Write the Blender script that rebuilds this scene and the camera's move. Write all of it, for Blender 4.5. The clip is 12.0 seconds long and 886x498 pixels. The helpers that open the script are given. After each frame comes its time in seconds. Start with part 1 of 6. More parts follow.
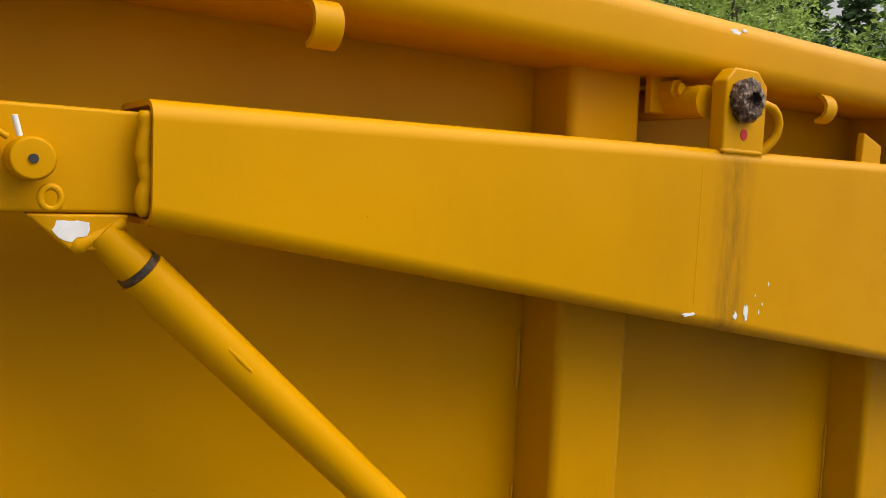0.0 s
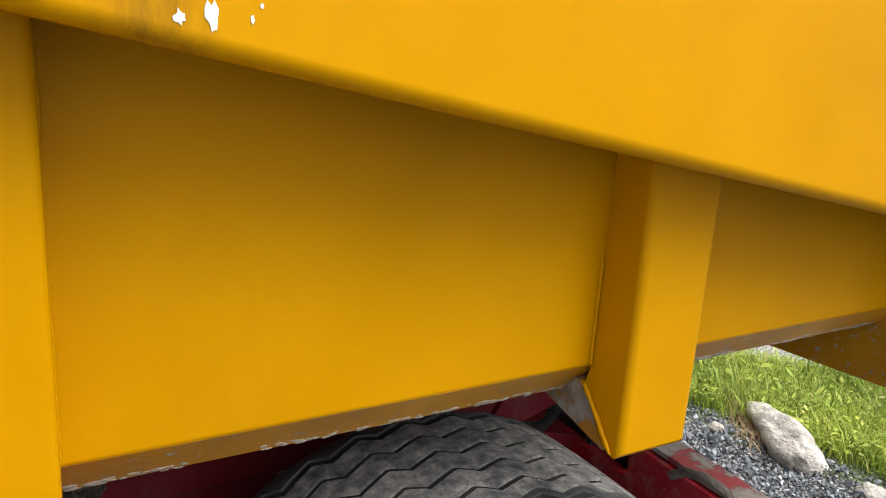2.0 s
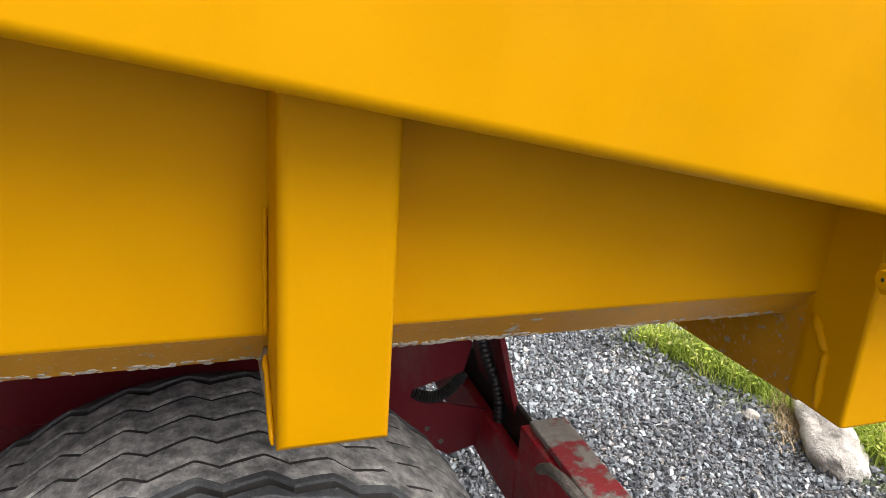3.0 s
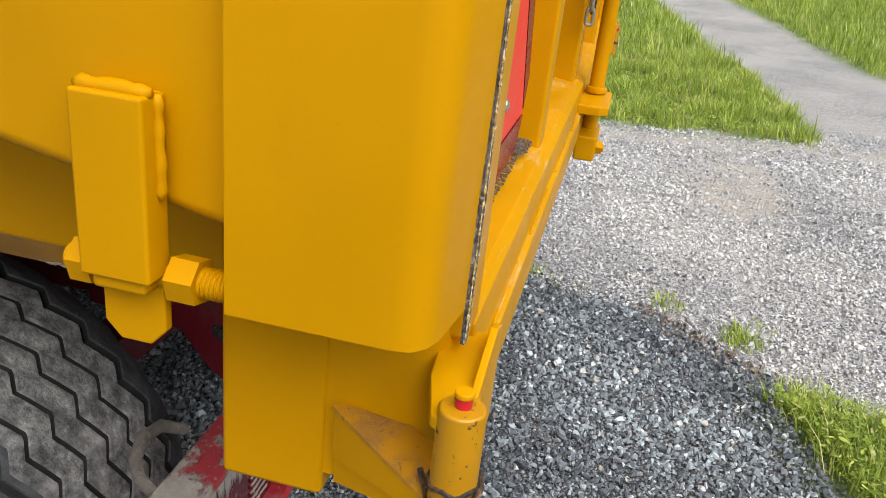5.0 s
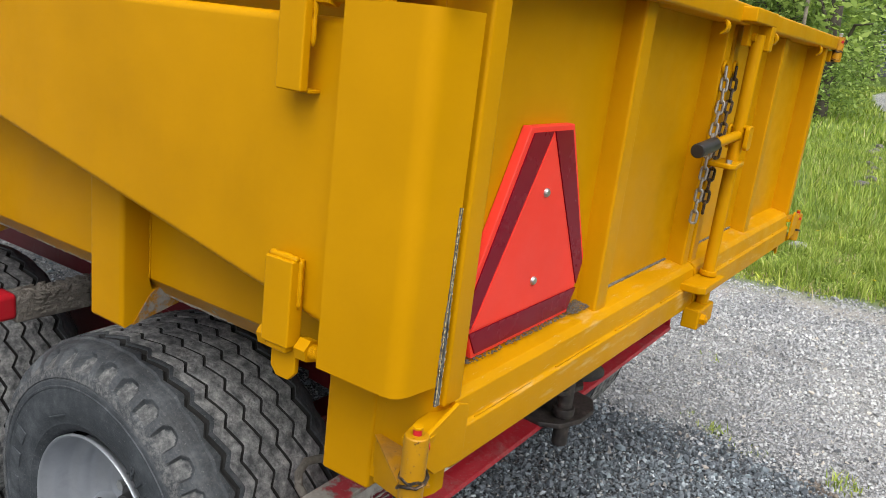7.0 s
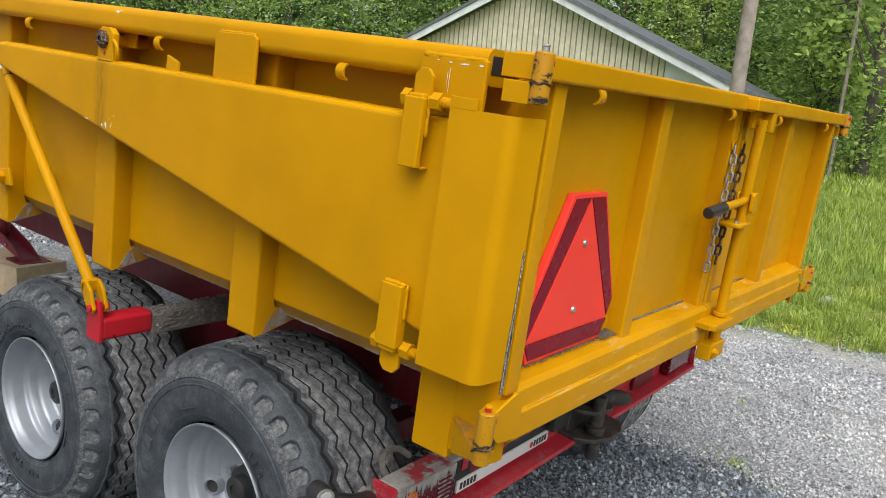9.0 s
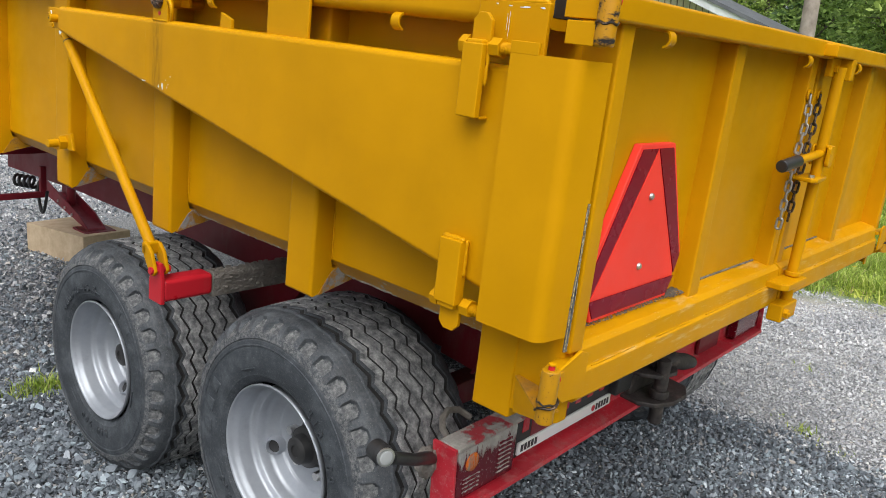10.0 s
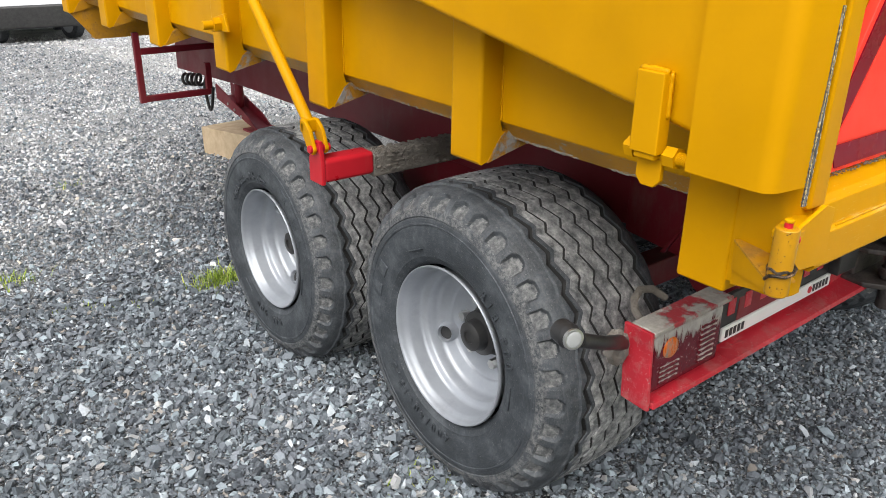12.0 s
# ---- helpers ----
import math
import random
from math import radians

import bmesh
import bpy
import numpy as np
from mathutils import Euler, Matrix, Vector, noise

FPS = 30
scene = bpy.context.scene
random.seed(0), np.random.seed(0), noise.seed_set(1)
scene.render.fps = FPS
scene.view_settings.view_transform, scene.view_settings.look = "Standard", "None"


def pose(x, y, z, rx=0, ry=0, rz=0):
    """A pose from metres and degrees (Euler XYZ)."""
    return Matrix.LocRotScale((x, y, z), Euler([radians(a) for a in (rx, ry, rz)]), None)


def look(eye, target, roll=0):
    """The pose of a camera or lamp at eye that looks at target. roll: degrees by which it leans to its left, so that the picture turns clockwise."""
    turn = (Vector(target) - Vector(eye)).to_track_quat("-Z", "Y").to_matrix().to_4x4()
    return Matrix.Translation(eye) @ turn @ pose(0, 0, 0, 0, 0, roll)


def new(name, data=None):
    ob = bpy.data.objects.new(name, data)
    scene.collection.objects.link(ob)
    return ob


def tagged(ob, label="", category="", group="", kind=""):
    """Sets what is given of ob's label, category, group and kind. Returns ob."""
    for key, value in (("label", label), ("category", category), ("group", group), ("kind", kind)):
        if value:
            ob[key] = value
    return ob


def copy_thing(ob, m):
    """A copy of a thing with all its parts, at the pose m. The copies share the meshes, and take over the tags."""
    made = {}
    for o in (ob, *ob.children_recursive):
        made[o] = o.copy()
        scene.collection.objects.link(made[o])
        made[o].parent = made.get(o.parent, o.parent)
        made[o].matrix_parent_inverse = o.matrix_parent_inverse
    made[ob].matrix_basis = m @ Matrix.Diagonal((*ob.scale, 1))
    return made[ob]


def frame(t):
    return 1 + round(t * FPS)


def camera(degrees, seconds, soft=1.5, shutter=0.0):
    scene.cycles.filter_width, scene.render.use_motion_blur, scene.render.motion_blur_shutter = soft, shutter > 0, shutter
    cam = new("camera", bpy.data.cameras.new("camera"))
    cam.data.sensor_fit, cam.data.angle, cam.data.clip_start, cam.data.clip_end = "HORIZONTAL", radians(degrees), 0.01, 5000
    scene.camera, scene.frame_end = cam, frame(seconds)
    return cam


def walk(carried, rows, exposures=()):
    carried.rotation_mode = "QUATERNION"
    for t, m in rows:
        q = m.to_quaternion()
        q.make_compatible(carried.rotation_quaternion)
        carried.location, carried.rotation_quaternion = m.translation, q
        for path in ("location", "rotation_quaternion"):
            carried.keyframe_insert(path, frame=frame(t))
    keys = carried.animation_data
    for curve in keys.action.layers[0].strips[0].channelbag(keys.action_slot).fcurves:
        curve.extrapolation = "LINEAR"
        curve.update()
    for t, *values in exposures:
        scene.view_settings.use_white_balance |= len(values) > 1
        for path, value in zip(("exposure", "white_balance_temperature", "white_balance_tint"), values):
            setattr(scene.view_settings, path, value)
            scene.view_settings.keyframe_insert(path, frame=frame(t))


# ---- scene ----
# ---------------------------------------------------------------- camera and walk
cam = camera(58.23, 12.0, soft=0.7)
PATH = [
    (0, -0.5198, 2.0485, 1.6787, 83.198, 0.548, -125.731),
    (0.5, -0.5686, 1.8706, 1.6422, 80.917, 0.635, -124.457),
    (1, -0.5702, 1.6921, 1.5886, 78.255, -0.098, -125.591),
    (1.5, -0.5245, 1.5405, 1.5221, 75.767, -0.292, -124.696),
    (2, -0.5112, 1.3895, 1.5008, 73.387, -0.489, -120.266),
    (2.5, -0.5496, 1.1170, 1.4594, 71.173, -0.435, -113.430),
    (3, -0.5672, 0.8587, 1.4479, 69.649, -0.357, -108.637),
    (3.5, -0.5383, 0.5421, 1.4453, 68.729, 0.579, -101.074),
    (3.7, -0.5341, 0.4180, 1.4328, 68.725, 0.343, -98.082),
    (5.3, -0.4655, -0.2946, 1.3812, 68.193, -2.392, -70.558),
    (5.5, -0.4665, -0.3538, 1.3837, 69.105, -2.213, -66.778),
    (6, -0.5857, -0.5257, 1.4482, 71.996, -2.223, -59.904),
    (6.5, -0.7181, -0.6306, 1.5158, 74.718, -2.658, -56.599),
    (7, -0.8198, -0.6802, 1.5629, 76.641, -3.628, -55.430),
    (7.5, -0.9109, -0.6917, 1.5816, 78.308, -4.184, -54.925),
    (7.7, -0.9654, -0.7051, 1.5815, 78.839, -4.196, -54.848),
    (9.3, -1.2401, -0.8992, 1.6411, 79.356, -4.825, -51.738),
    (9.5, -1.2343, -0.8970, 1.6382, 78.731, -4.642, -51.190),
    (10, -1.1997, -0.8540, 1.5954, 77.246, -3.652, -48.608),
    (10.5, -1.1544, -0.7755, 1.5289, 75.209, -2.292, -45.315),
    (11, -1.1092, -0.7154, 1.4777, 73.025, -0.737, -41.932),
    (11.5, -1.0850, -0.6766, 1.4515, 71.183, 0.560, -39.362),
    (12, -1.0681, -0.6760, 1.4462, 69.933, 1.420, -37.930),
]
EXPOSURES = [(0.0, 0.02, 6900, 15), (0.5, 0.12, 6900, 15), (1.0, 0.28, 6900, 15), (1.5, 0.49, 6800, 13), (2.0, 0.63, 6700, 12), (2.5, 0.78, 6750, 14), (3.0, 0.76, 6800, 14.5), (3.5, 0.62, 7000, 17), (3.7, 0.58, 7000, 17), (5.5, 0.08, 6400, 10), (7.5, 0.05, 6350, 10), (9.5, 0.0, 6250, 10), (10.5, 0.16, 6300, 10), (12.0, 0.41, 6450, 10)]
walk(cam, [(t, pose(*p)) for t, *p in PATH], EXPOSURES)

# the trailer stands nose-up on its bogie: all its parts are built level and tipped by this
TILT = pose(0, 0, 0.115, 3.677, 0, 0)

# ---------------------------------------------------------------- world and sun (light overcast)
world = bpy.data.worlds.new("sky")
scene.world = world
world.use_nodes = True
wn, wl = world.node_tree.nodes, world.node_tree.links
wn.clear()
w_out, w_bg, w_sky, w_hsv = wn.new("ShaderNodeOutputWorld"), wn.new("ShaderNodeBackground"), wn.new("ShaderNodeTexSky"), wn.new("ShaderNodeHueSaturation")
w_sky.sky_type, w_sky.sun_disc = "NISHITA", False
w_sky.sun_elevation, w_sky.sun_rotation = radians(55), radians(240)
w_sky.dust_density, w_sky.air_density = 4.0, 1.0
w_hsv.inputs["Saturation"].default_value = 0.25
w_bg.inputs["Strength"].default_value = 0.15
wl.new(w_sky.outputs[0], w_hsv.inputs["Color"])
wl.new(w_hsv.outputs[0], w_bg.inputs[0])
wl.new(w_bg.outputs[0], w_out.inputs[0])
sun = new("sun", bpy.data.lights.new("sun", "SUN"))
sun.data.energy, sun.data.angle, sun.data.color = 3.0, radians(72), (1.0, 0.97, 0.92)
sun.matrix_world = look((-4.65, -6.65, 11.6), (0, 0, 0))


# ---------------------------------------------------------------- materials
def nodes_of(name):
    m = bpy.data.materials.new(name)
    m.use_nodes = True
    nt = m.node_tree
    return m, nt, nt.nodes["Principled BSDF"]


def noise_tex(nt, scale, detail=4.0, rough=0.6, space="Object", stretch=None):
    co = nt.nodes.new("ShaderNodeTexCoord")
    n = nt.nodes.new("ShaderNodeTexNoise")
    n.inputs["Scale"].default_value, n.inputs["Detail"].default_value, n.inputs["Roughness"].default_value = scale, detail, rough
    src = co.outputs[space]
    if stretch:
        mp = nt.nodes.new("ShaderNodeMapping")
        mp.inputs["Scale"].default_value = stretch
        nt.links.new(src, mp.inputs[0])
        src = mp.outputs[0]
    nt.links.new(src, n.inputs["Vector"])
    return n.outputs["Fac"]


def ramp(nt, fac, stops):
    r = nt.nodes.new("ShaderNodeValToRGB")
    el = r.color_ramp.elements
    while len(el) < len(stops):
        el.new(0.5)
    for e, (p, c) in zip(el, stops):
        e.position = p
        e.color = (*c, 1) if isinstance(c, tuple) else (c, c, c, 1)
    nt.links.new(fac, r.inputs[0])
    return r.outputs[0]


def mix(nt, fac, a, b):
    m = nt.nodes.new("ShaderNodeMix")
    m.data_type = "RGBA"
    for key, v in ((0, fac), (6, a), (7, b)):
        if isinstance(v, tuple):
            m.inputs[key].default_value = (*v, 1)
        elif isinstance(v, (int, float)):
            m.inputs[key].default_value = v
        else:
            nt.links.new(v, m.inputs[key])
    return m.outputs[2]


def math_node(nt, op, a, b=0.0):
    m = nt.nodes.new("ShaderNodeMath")
    m.operation = op
    for key, v in ((0, a), (1, b)):
        if isinstance(v, (int, float)):
            m.inputs[key].default_value = v
        else:
            nt.links.new(v, m.inputs[key])
    return m.outputs[0]


def bump(nt, bsdf, height, strength, distance=0.002):
    b = nt.nodes.new("ShaderNodeBump")
    b.inputs["Strength"].default_value, b.inputs["Distance"].default_value = strength, distance
    nt.links.new(height, b.inputs["Height"])
    nt.links.new(b.outputs[0], bsdf.inputs["Normal"])


def painted(name, base, dirt=(0.12, 0.1, 0.07), dirt_amount=0.35, rough=0.33, chip=None, chip_level=0.8, spec=0.35):
    """Sprayed paint: cloudy shade, fine orange peel, grime in patches and, where asked, chips."""
    m, nt, b = nodes_of(name)
    light = tuple(min(1.0, c * 1.08) for c in base)
    dark = tuple(c * 0.86 for c in base)
    col = mix(nt, ramp(nt, noise_tex(nt, 2.3, 3), [(0.3, 0.0), (0.7, 1.0)]), dark, light)
    grime = ramp(nt, noise_tex(nt, 5.0, 8, 0.72, stretch=(1.0, 1.0, 0.45)), [(0.55, 0.0), (0.85, dirt_amount)])
    col = mix(nt, grime, col, dirt)
    spots = ramp(nt, noise_tex(nt, 170.0, 3, 0.6), [(0.745, 0.0), (0.765, 0.6)])
    col = mix(nt, spots, col, dirt)
    if chip:
        flake = ramp(nt, noise_tex(nt, 26.0, 6, 0.7), [(chip_level, 0.0), (chip_level + 0.015, 1.0)])
        col = mix(nt, flake, col, chip)
    nt.links.new(col, b.inputs["Base Color"])
    nt.links.new(ramp(nt, noise_tex(nt, 9.0, 5), [(0.3, rough - 0.07), (0.75, rough + 0.16)]), b.inputs["Roughness"])
    b.inputs["Specular IOR Level"].default_value = spec
    bump(nt, b, math_node(nt, "ADD", math_node(nt, "MULTIPLY", noise_tex(nt, 6.0, 2), 3.0), noise_tex(nt, 260.0, 2)), 0.045, 0.0015)
    return m


def rough_stuff(name, stops, scale, rough=0.85, bump_scale=60.0, bump_strength=0.5, distance=0.004, metal=0.0, per_island=0.0):
    m, nt, b = nodes_of(name)
    col = ramp(nt, noise_tex(nt, scale, 7, 0.68), stops)
    if per_island:
        g = nt.nodes.new("ShaderNodeNewGeometry")
        shade = ramp(nt, g.outputs["Random Per Island"], [(0.0, 1 - per_island), (1.0, 1 + per_island)])
        mm = nt.nodes.new("ShaderNodeMix")
        mm.data_type, mm.blend_type = "RGBA", "MULTIPLY"
        mm.inputs[0].default_value = 1.0
        nt.links.new(col, mm.inputs[6])
        nt.links.new(shade, mm.inputs[7])
        col = mm.outputs[2]
    nt.links.new(col, b.inputs["Base Color"])
    b.inputs["Roughness"].default_value, b.inputs["Metallic"].default_value = rough, metal
    bump(nt, b, noise_tex(nt, bump_scale, 6, 0.65), bump_strength, distance)
    return m


YELLOW = painted("yellow_paint", (0.568, 0.271, 0.0), dirt=(0.30, 0.14, 0.003), dirt_amount=0.22, spec=0.09, rough=0.36)


def scuffed():
    """The gate beam's yellow, rubbed pale in long streaks and dusty in patches."""
    m = painted("yellow_paint_rubbed_pale", (0.568, 0.271, 0.0), dirt=(0.48, 0.33, 0.12), dirt_amount=0.55, spec=0.09, rough=0.42)
    nt = m.node_tree
    b = nt.nodes["Principled BSDF"]
    old = b.inputs["Base Color"].links[0].from_socket
    rubs = ramp(nt, noise_tex(nt, 16.0, 7, 0.7, stretch=(0.35, 1.0, 2.2)), [(0.56, 0.0), (0.70, 0.55)])
    fine = ramp(nt, noise_tex(nt, 120.0, 4, 0.7, stretch=(0.15, 1.0, 1.6)), [(0.64, 0.0), (0.72, 0.6)])
    nt.links.new(mix(nt, math_node(nt, "MAXIMUM", rubs, fine), old, (0.66, 0.50, 0.24)), b.inputs["Base Color"])
    return m


RUBBED = scuffed()
CHIPPED = painted("yellow_paint_flaked_to_primer", (0.568, 0.271, 0.0), dirt=(0.30, 0.14, 0.003), dirt_amount=0.22, spec=0.09, rough=0.40, chip=(0.66, 0.68, 0.68), chip_level=0.52)


def streaked():
    """The arm's paint: the same yellow with a rusty run below the pivot lug."""
    m = painted("yellow_paint_with_rust_run", (0.568, 0.271, 0.0), dirt=(0.30, 0.14, 0.003), dirt_amount=0.22, spec=0.09, rough=0.36)
    nt = m.node_tree
    b = nt.nodes["Principled BSDF"]
    old = b.inputs["Base Color"].links[0].from_socket
    co = nt.nodes.new("ShaderNodeTexCoord")
    sep = nt.nodes.new("ShaderNodeSeparateXYZ")
    nt.links.new(co.outputs["Object"], sep.inputs[0])
    off = math_node(nt, "ABSOLUTE", math_node(nt, "ADD", sep.outputs["Y"], 1.2 - 1.377))
    wide = math_node(nt, "ADD", off, math_node(nt, "MULTIPLY", noise_tex(nt, 18.0, 5, 0.7, stretch=(1, 1, 0.25)), 0.03))
    band = ramp(nt, wide, [(0.024, 1.0), (0.056, 0.0)])
    spots = ramp(nt, noise_tex(nt, 90.0, 6, 0.75, stretch=(1, 1, 0.2)), [(0.36, 0.15), (0.66, 0.75)])
    nt.links.new(mix(nt, math_node(nt, "MULTIPLY", band, spots), old, (0.20, 0.095, 0.008)), b.inputs["Base Color"])
    return m


def caked(name, base, mud, level, soft, stretch, rough=0.4, scale=9.0, hang=0.0):
    """Paint or plastic under dried mud that has run down or flaked off in patches."""
    m, nt, b = nodes_of(name)
    spread = noise_tex(nt, scale, 9, 0.72, stretch=stretch)
    if hang:                                    # mud that lies on the top edge and has run down from it
        co = nt.nodes.new("ShaderNodeTexCoord")
        sep = nt.nodes.new("ShaderNodeSeparateXYZ")
        nt.links.new(co.outputs["Generated"], sep.inputs[0])
        spread = math_node(nt, "ADD", spread, math_node(nt, "MULTIPLY", math_node(nt, "SUBTRACT", sep.outputs["Z"], 0.62), hang))
    cover = ramp(nt, spread, [(level, 0.0), (level + soft, 1.0)])
    specks = ramp(nt, noise_tex(nt, 150.0, 3, 0.6), [(0.64, 0.0), (0.68, 0.8)])
    cover = math_node(nt, "MAXIMUM", cover, specks)
    under = mix(nt, ramp(nt, noise_tex(nt, 6.0, 4), [(0.3, 0.0), (0.7, 1.0)]), tuple(c * 0.7 for c in base), base)
    crust = mix(nt, ramp(nt, noise_tex(nt, 45.0, 6, 0.7), [(0.3, 0.0), (0.7, 1.0)]), tuple(c * 0.6 for c in mud), mud)
    nt.links.new(mix(nt, cover, under, crust), b.inputs["Base Color"])
    nt.links.new(ramp(nt, cover, [(0.0, rough), (1.0, 0.95)]), b.inputs["Roughness"])
    bump(nt, b, math_node(nt, "ADD", cover, math_node(nt, "MULTIPLY", noise_tex(nt, 160.0, 5, 0.7), math_node(nt, "ADD", cover, 0.1))), 0.7, 0.003)
    return m


CAKED_RED = caked("red_paint_caked_with_mud", (0.40, 0.045, 0.055), (0.40, 0.37, 0.33), 0.46, 0.05, (1, 1, 1))
AMBER_RUNS = caked("amber_lens_with_mud_runs", (0.78, 0.17, 0.01), (0.36, 0.30, 0.24), 0.50, 0.10, (3.0, 3.0, 0.5), 0.2, 14.0)
LENS_RUNS = caked("dark_red_lens_with_mud_runs", (0.13, 0.004, 0.012), (0.46, 0.43, 0.40), 0.55, 0.06, (3.0, 3.0, 0.5), 0.10, 12.0, 0.55)
FLAKED = caked("yellow_paint_flaking_to_grey", (0.52, 0.24, 0.004), (0.47, 0.43, 0.36), 0.60, 0.03, (1.0, 0.6, 1.0), 0.42, 74.0)
FLAKED_MUD = caked("muddy_steel_with_yellow_flakes", (0.44, 0.20, 0.01), (0.36, 0.335, 0.30), 0.47, 0.08, (1, 1, 1), 0.5, 18.0)
GREASED = caked("yellow_paint_with_grease_splashes", (0.568, 0.271, 0.0), (0.022, 0.020, 0.020), 0.70, 0.07, (1.6, 1.6, 0.4), 0.4, 26.0)
GRIMED = caked("yellow_paint_under_brown_grime", (0.54, 0.25, 0.004), (0.30, 0.17, 0.06), 0.50, 0.30, (1, 1, 1), 0.5, 26.0)
def torn():
    """Old sealant: grey strings running along the gap, black holes, pale torn skin."""
    m, nt, b = nodes_of("torn_sealant")
    strings = ramp(nt, noise_tex(nt, 260.0, 5, 0.7, stretch=(1.6, 1.0, 0.16)), [(0.38, (0.035, 0.033, 0.031)), (0.50, (0.13, 0.13, 0.127)), (0.60, (0.27, 0.265, 0.25)), (0.70, (0.55, 0.53, 0.47))])
    holes = ramp(nt, noise_tex(nt, 120.0, 6, 0.75, stretch=(1, 1, 0.5)), [(0.50, 0.0), (0.58, 0.85)])
    nt.links.new(mix(nt, holes, strings, (0.03, 0.026, 0.022)), b.inputs["Base Color"])
    b.inputs["Roughness"].default_value = 0.8
    bump(nt, b, noise_tex(nt, 260.0, 6, 0.7, stretch=(1.6, 1.0, 0.16)), 1.0, 0.004)
    return m


RAGGED = torn()
CRACKED = rough_stuff("torn_cream_paint_edge", [(0.38, (0.16, 0.10, 0.02)), (0.50, (0.48, 0.36, 0.14)), (0.62, (0.74, 0.69, 0.52))], 210.0, 0.7, 220.0, 0.8, 0.002)
GREASED_BLACK = caked("yellow_hinge_black_with_grease", (0.57, 0.262, 0.0), (0.022, 0.018, 0.016), 0.52, 0.06, (1.0, 1.0, 2.2), 0.4, 24.0)
STREAKED = streaked()
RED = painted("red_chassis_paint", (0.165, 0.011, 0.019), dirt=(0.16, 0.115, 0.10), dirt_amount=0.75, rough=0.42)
BUMPER_RED = caked("bumper_red_paint_with_dust", (0.54, 0.024, 0.040), (0.56, 0.38, 0.34), 0.52, 0.40, (1, 1, 1), 0.36, 22.0)
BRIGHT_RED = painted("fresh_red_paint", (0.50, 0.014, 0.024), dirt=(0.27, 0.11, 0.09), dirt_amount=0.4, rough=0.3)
MUD = rough_stuff("dried_mud", [(0.25, (0.10, 0.085, 0.07)), (0.55, (0.20, 0.18, 0.155)), (0.8, (0.30, 0.275, 0.24))], 14.0, 0.95, 90.0, 1.0, 0.012)
CRUST = rough_stuff("grey_paint_scale", [(0.3, (0.22, 0.20, 0.17)), (0.55, (0.40, 0.37, 0.32)), (0.8, (0.52, 0.48, 0.42))], 90.0, 0.95, 200.0, 0.8, 0.002)
DUSTY_STEEL = rough_stuff("dusty_bare_steel", [(0.3, (0.22, 0.21, 0.20)), (0.6, (0.38, 0.36, 0.34)), (0.8, (0.45, 0.36, 0.20))], 12.0, 0.6, 80.0, 0.4, 0.003, 0.2)


def tyre_rubber():
    """Dusty sidewall: rings and scuffs that follow the wheel round, pale scratches at the shoulder."""
    m, nt, b = nodes_of("dusty_tyre_rubber")
    co = nt.nodes.new("ShaderNodeTexCoord")
    sep = nt.nodes.new("ShaderNodeSeparateXYZ")
    nt.links.new(co.outputs["Object"], sep.inputs[0])
    yy, zz = sep.outputs["Y"], sep.outputs["Z"]
    rad = math_node(nt, "SQRT", math_node(nt, "ADD", math_node(nt, "MULTIPLY", yy, yy), math_node(nt, "MULTIPLY", zz, zz)))
    ang = math_node(nt, "ARCTAN2", zz, yy)
    comb = nt.nodes.new("ShaderNodeCombineXYZ")
    nt.links.new(math_node(nt, "MULTIPLY", rad, 420.0), comb.inputs[0])
    nt.links.new(math_node(nt, "MULTIPLY", ang, 16.0), comb.inputs[1])
    rings = nt.nodes.new("ShaderNodeTexNoise")
    rings.inputs["Scale"].default_value, rings.inputs["Detail"].default_value, rings.inputs["Roughness"].default_value = 1.0, 6.0, 0.7
    nt.links.new(comb.outputs[0], rings.inputs["Vector"])
    col = ramp(nt, noise_tex(nt, 13.0, 8, 0.7), [(0.30, (0.015, 0.019, 0.023)), (0.50, (0.034, 0.040, 0.047)), (0.72, (0.092, 0.103, 0.113))])
    col = mix(nt, ramp(nt, rings.outputs["Fac"], [(0.48, 0.0), (0.75, 0.32)]), col, (0.17, 0.172, 0.172))
    col = mix(nt, ramp(nt, noise_tex(nt, 210.0, 4, 0.7), [(0.62, 0.0), (0.70, 0.55)]), col, (0.26, 0.26, 0.255))
    band = ramp(nt, rad, [(0.322, 0.0), (0.334, 1.0), (0.343, 0.8), (0.358, 0.15)])
    scuff = ramp(nt, noise_tex(nt, 85.0, 8, 0.8), [(0.44, 0.0), (0.62, 0.75)])
    col = mix(nt, math_node(nt, "MULTIPLY", band, scuff), col, (0.27, 0.265, 0.255))
    nt.links.new(col, b.inputs["Base Color"])
    b.inputs["Roughness"].default_value = 0.62
    bump(nt, b, math_node(nt, "ADD", rings.outputs["Fac"], noise_tex(nt, 240.0, 5, 0.75)), 0.35, 0.002)
    return m


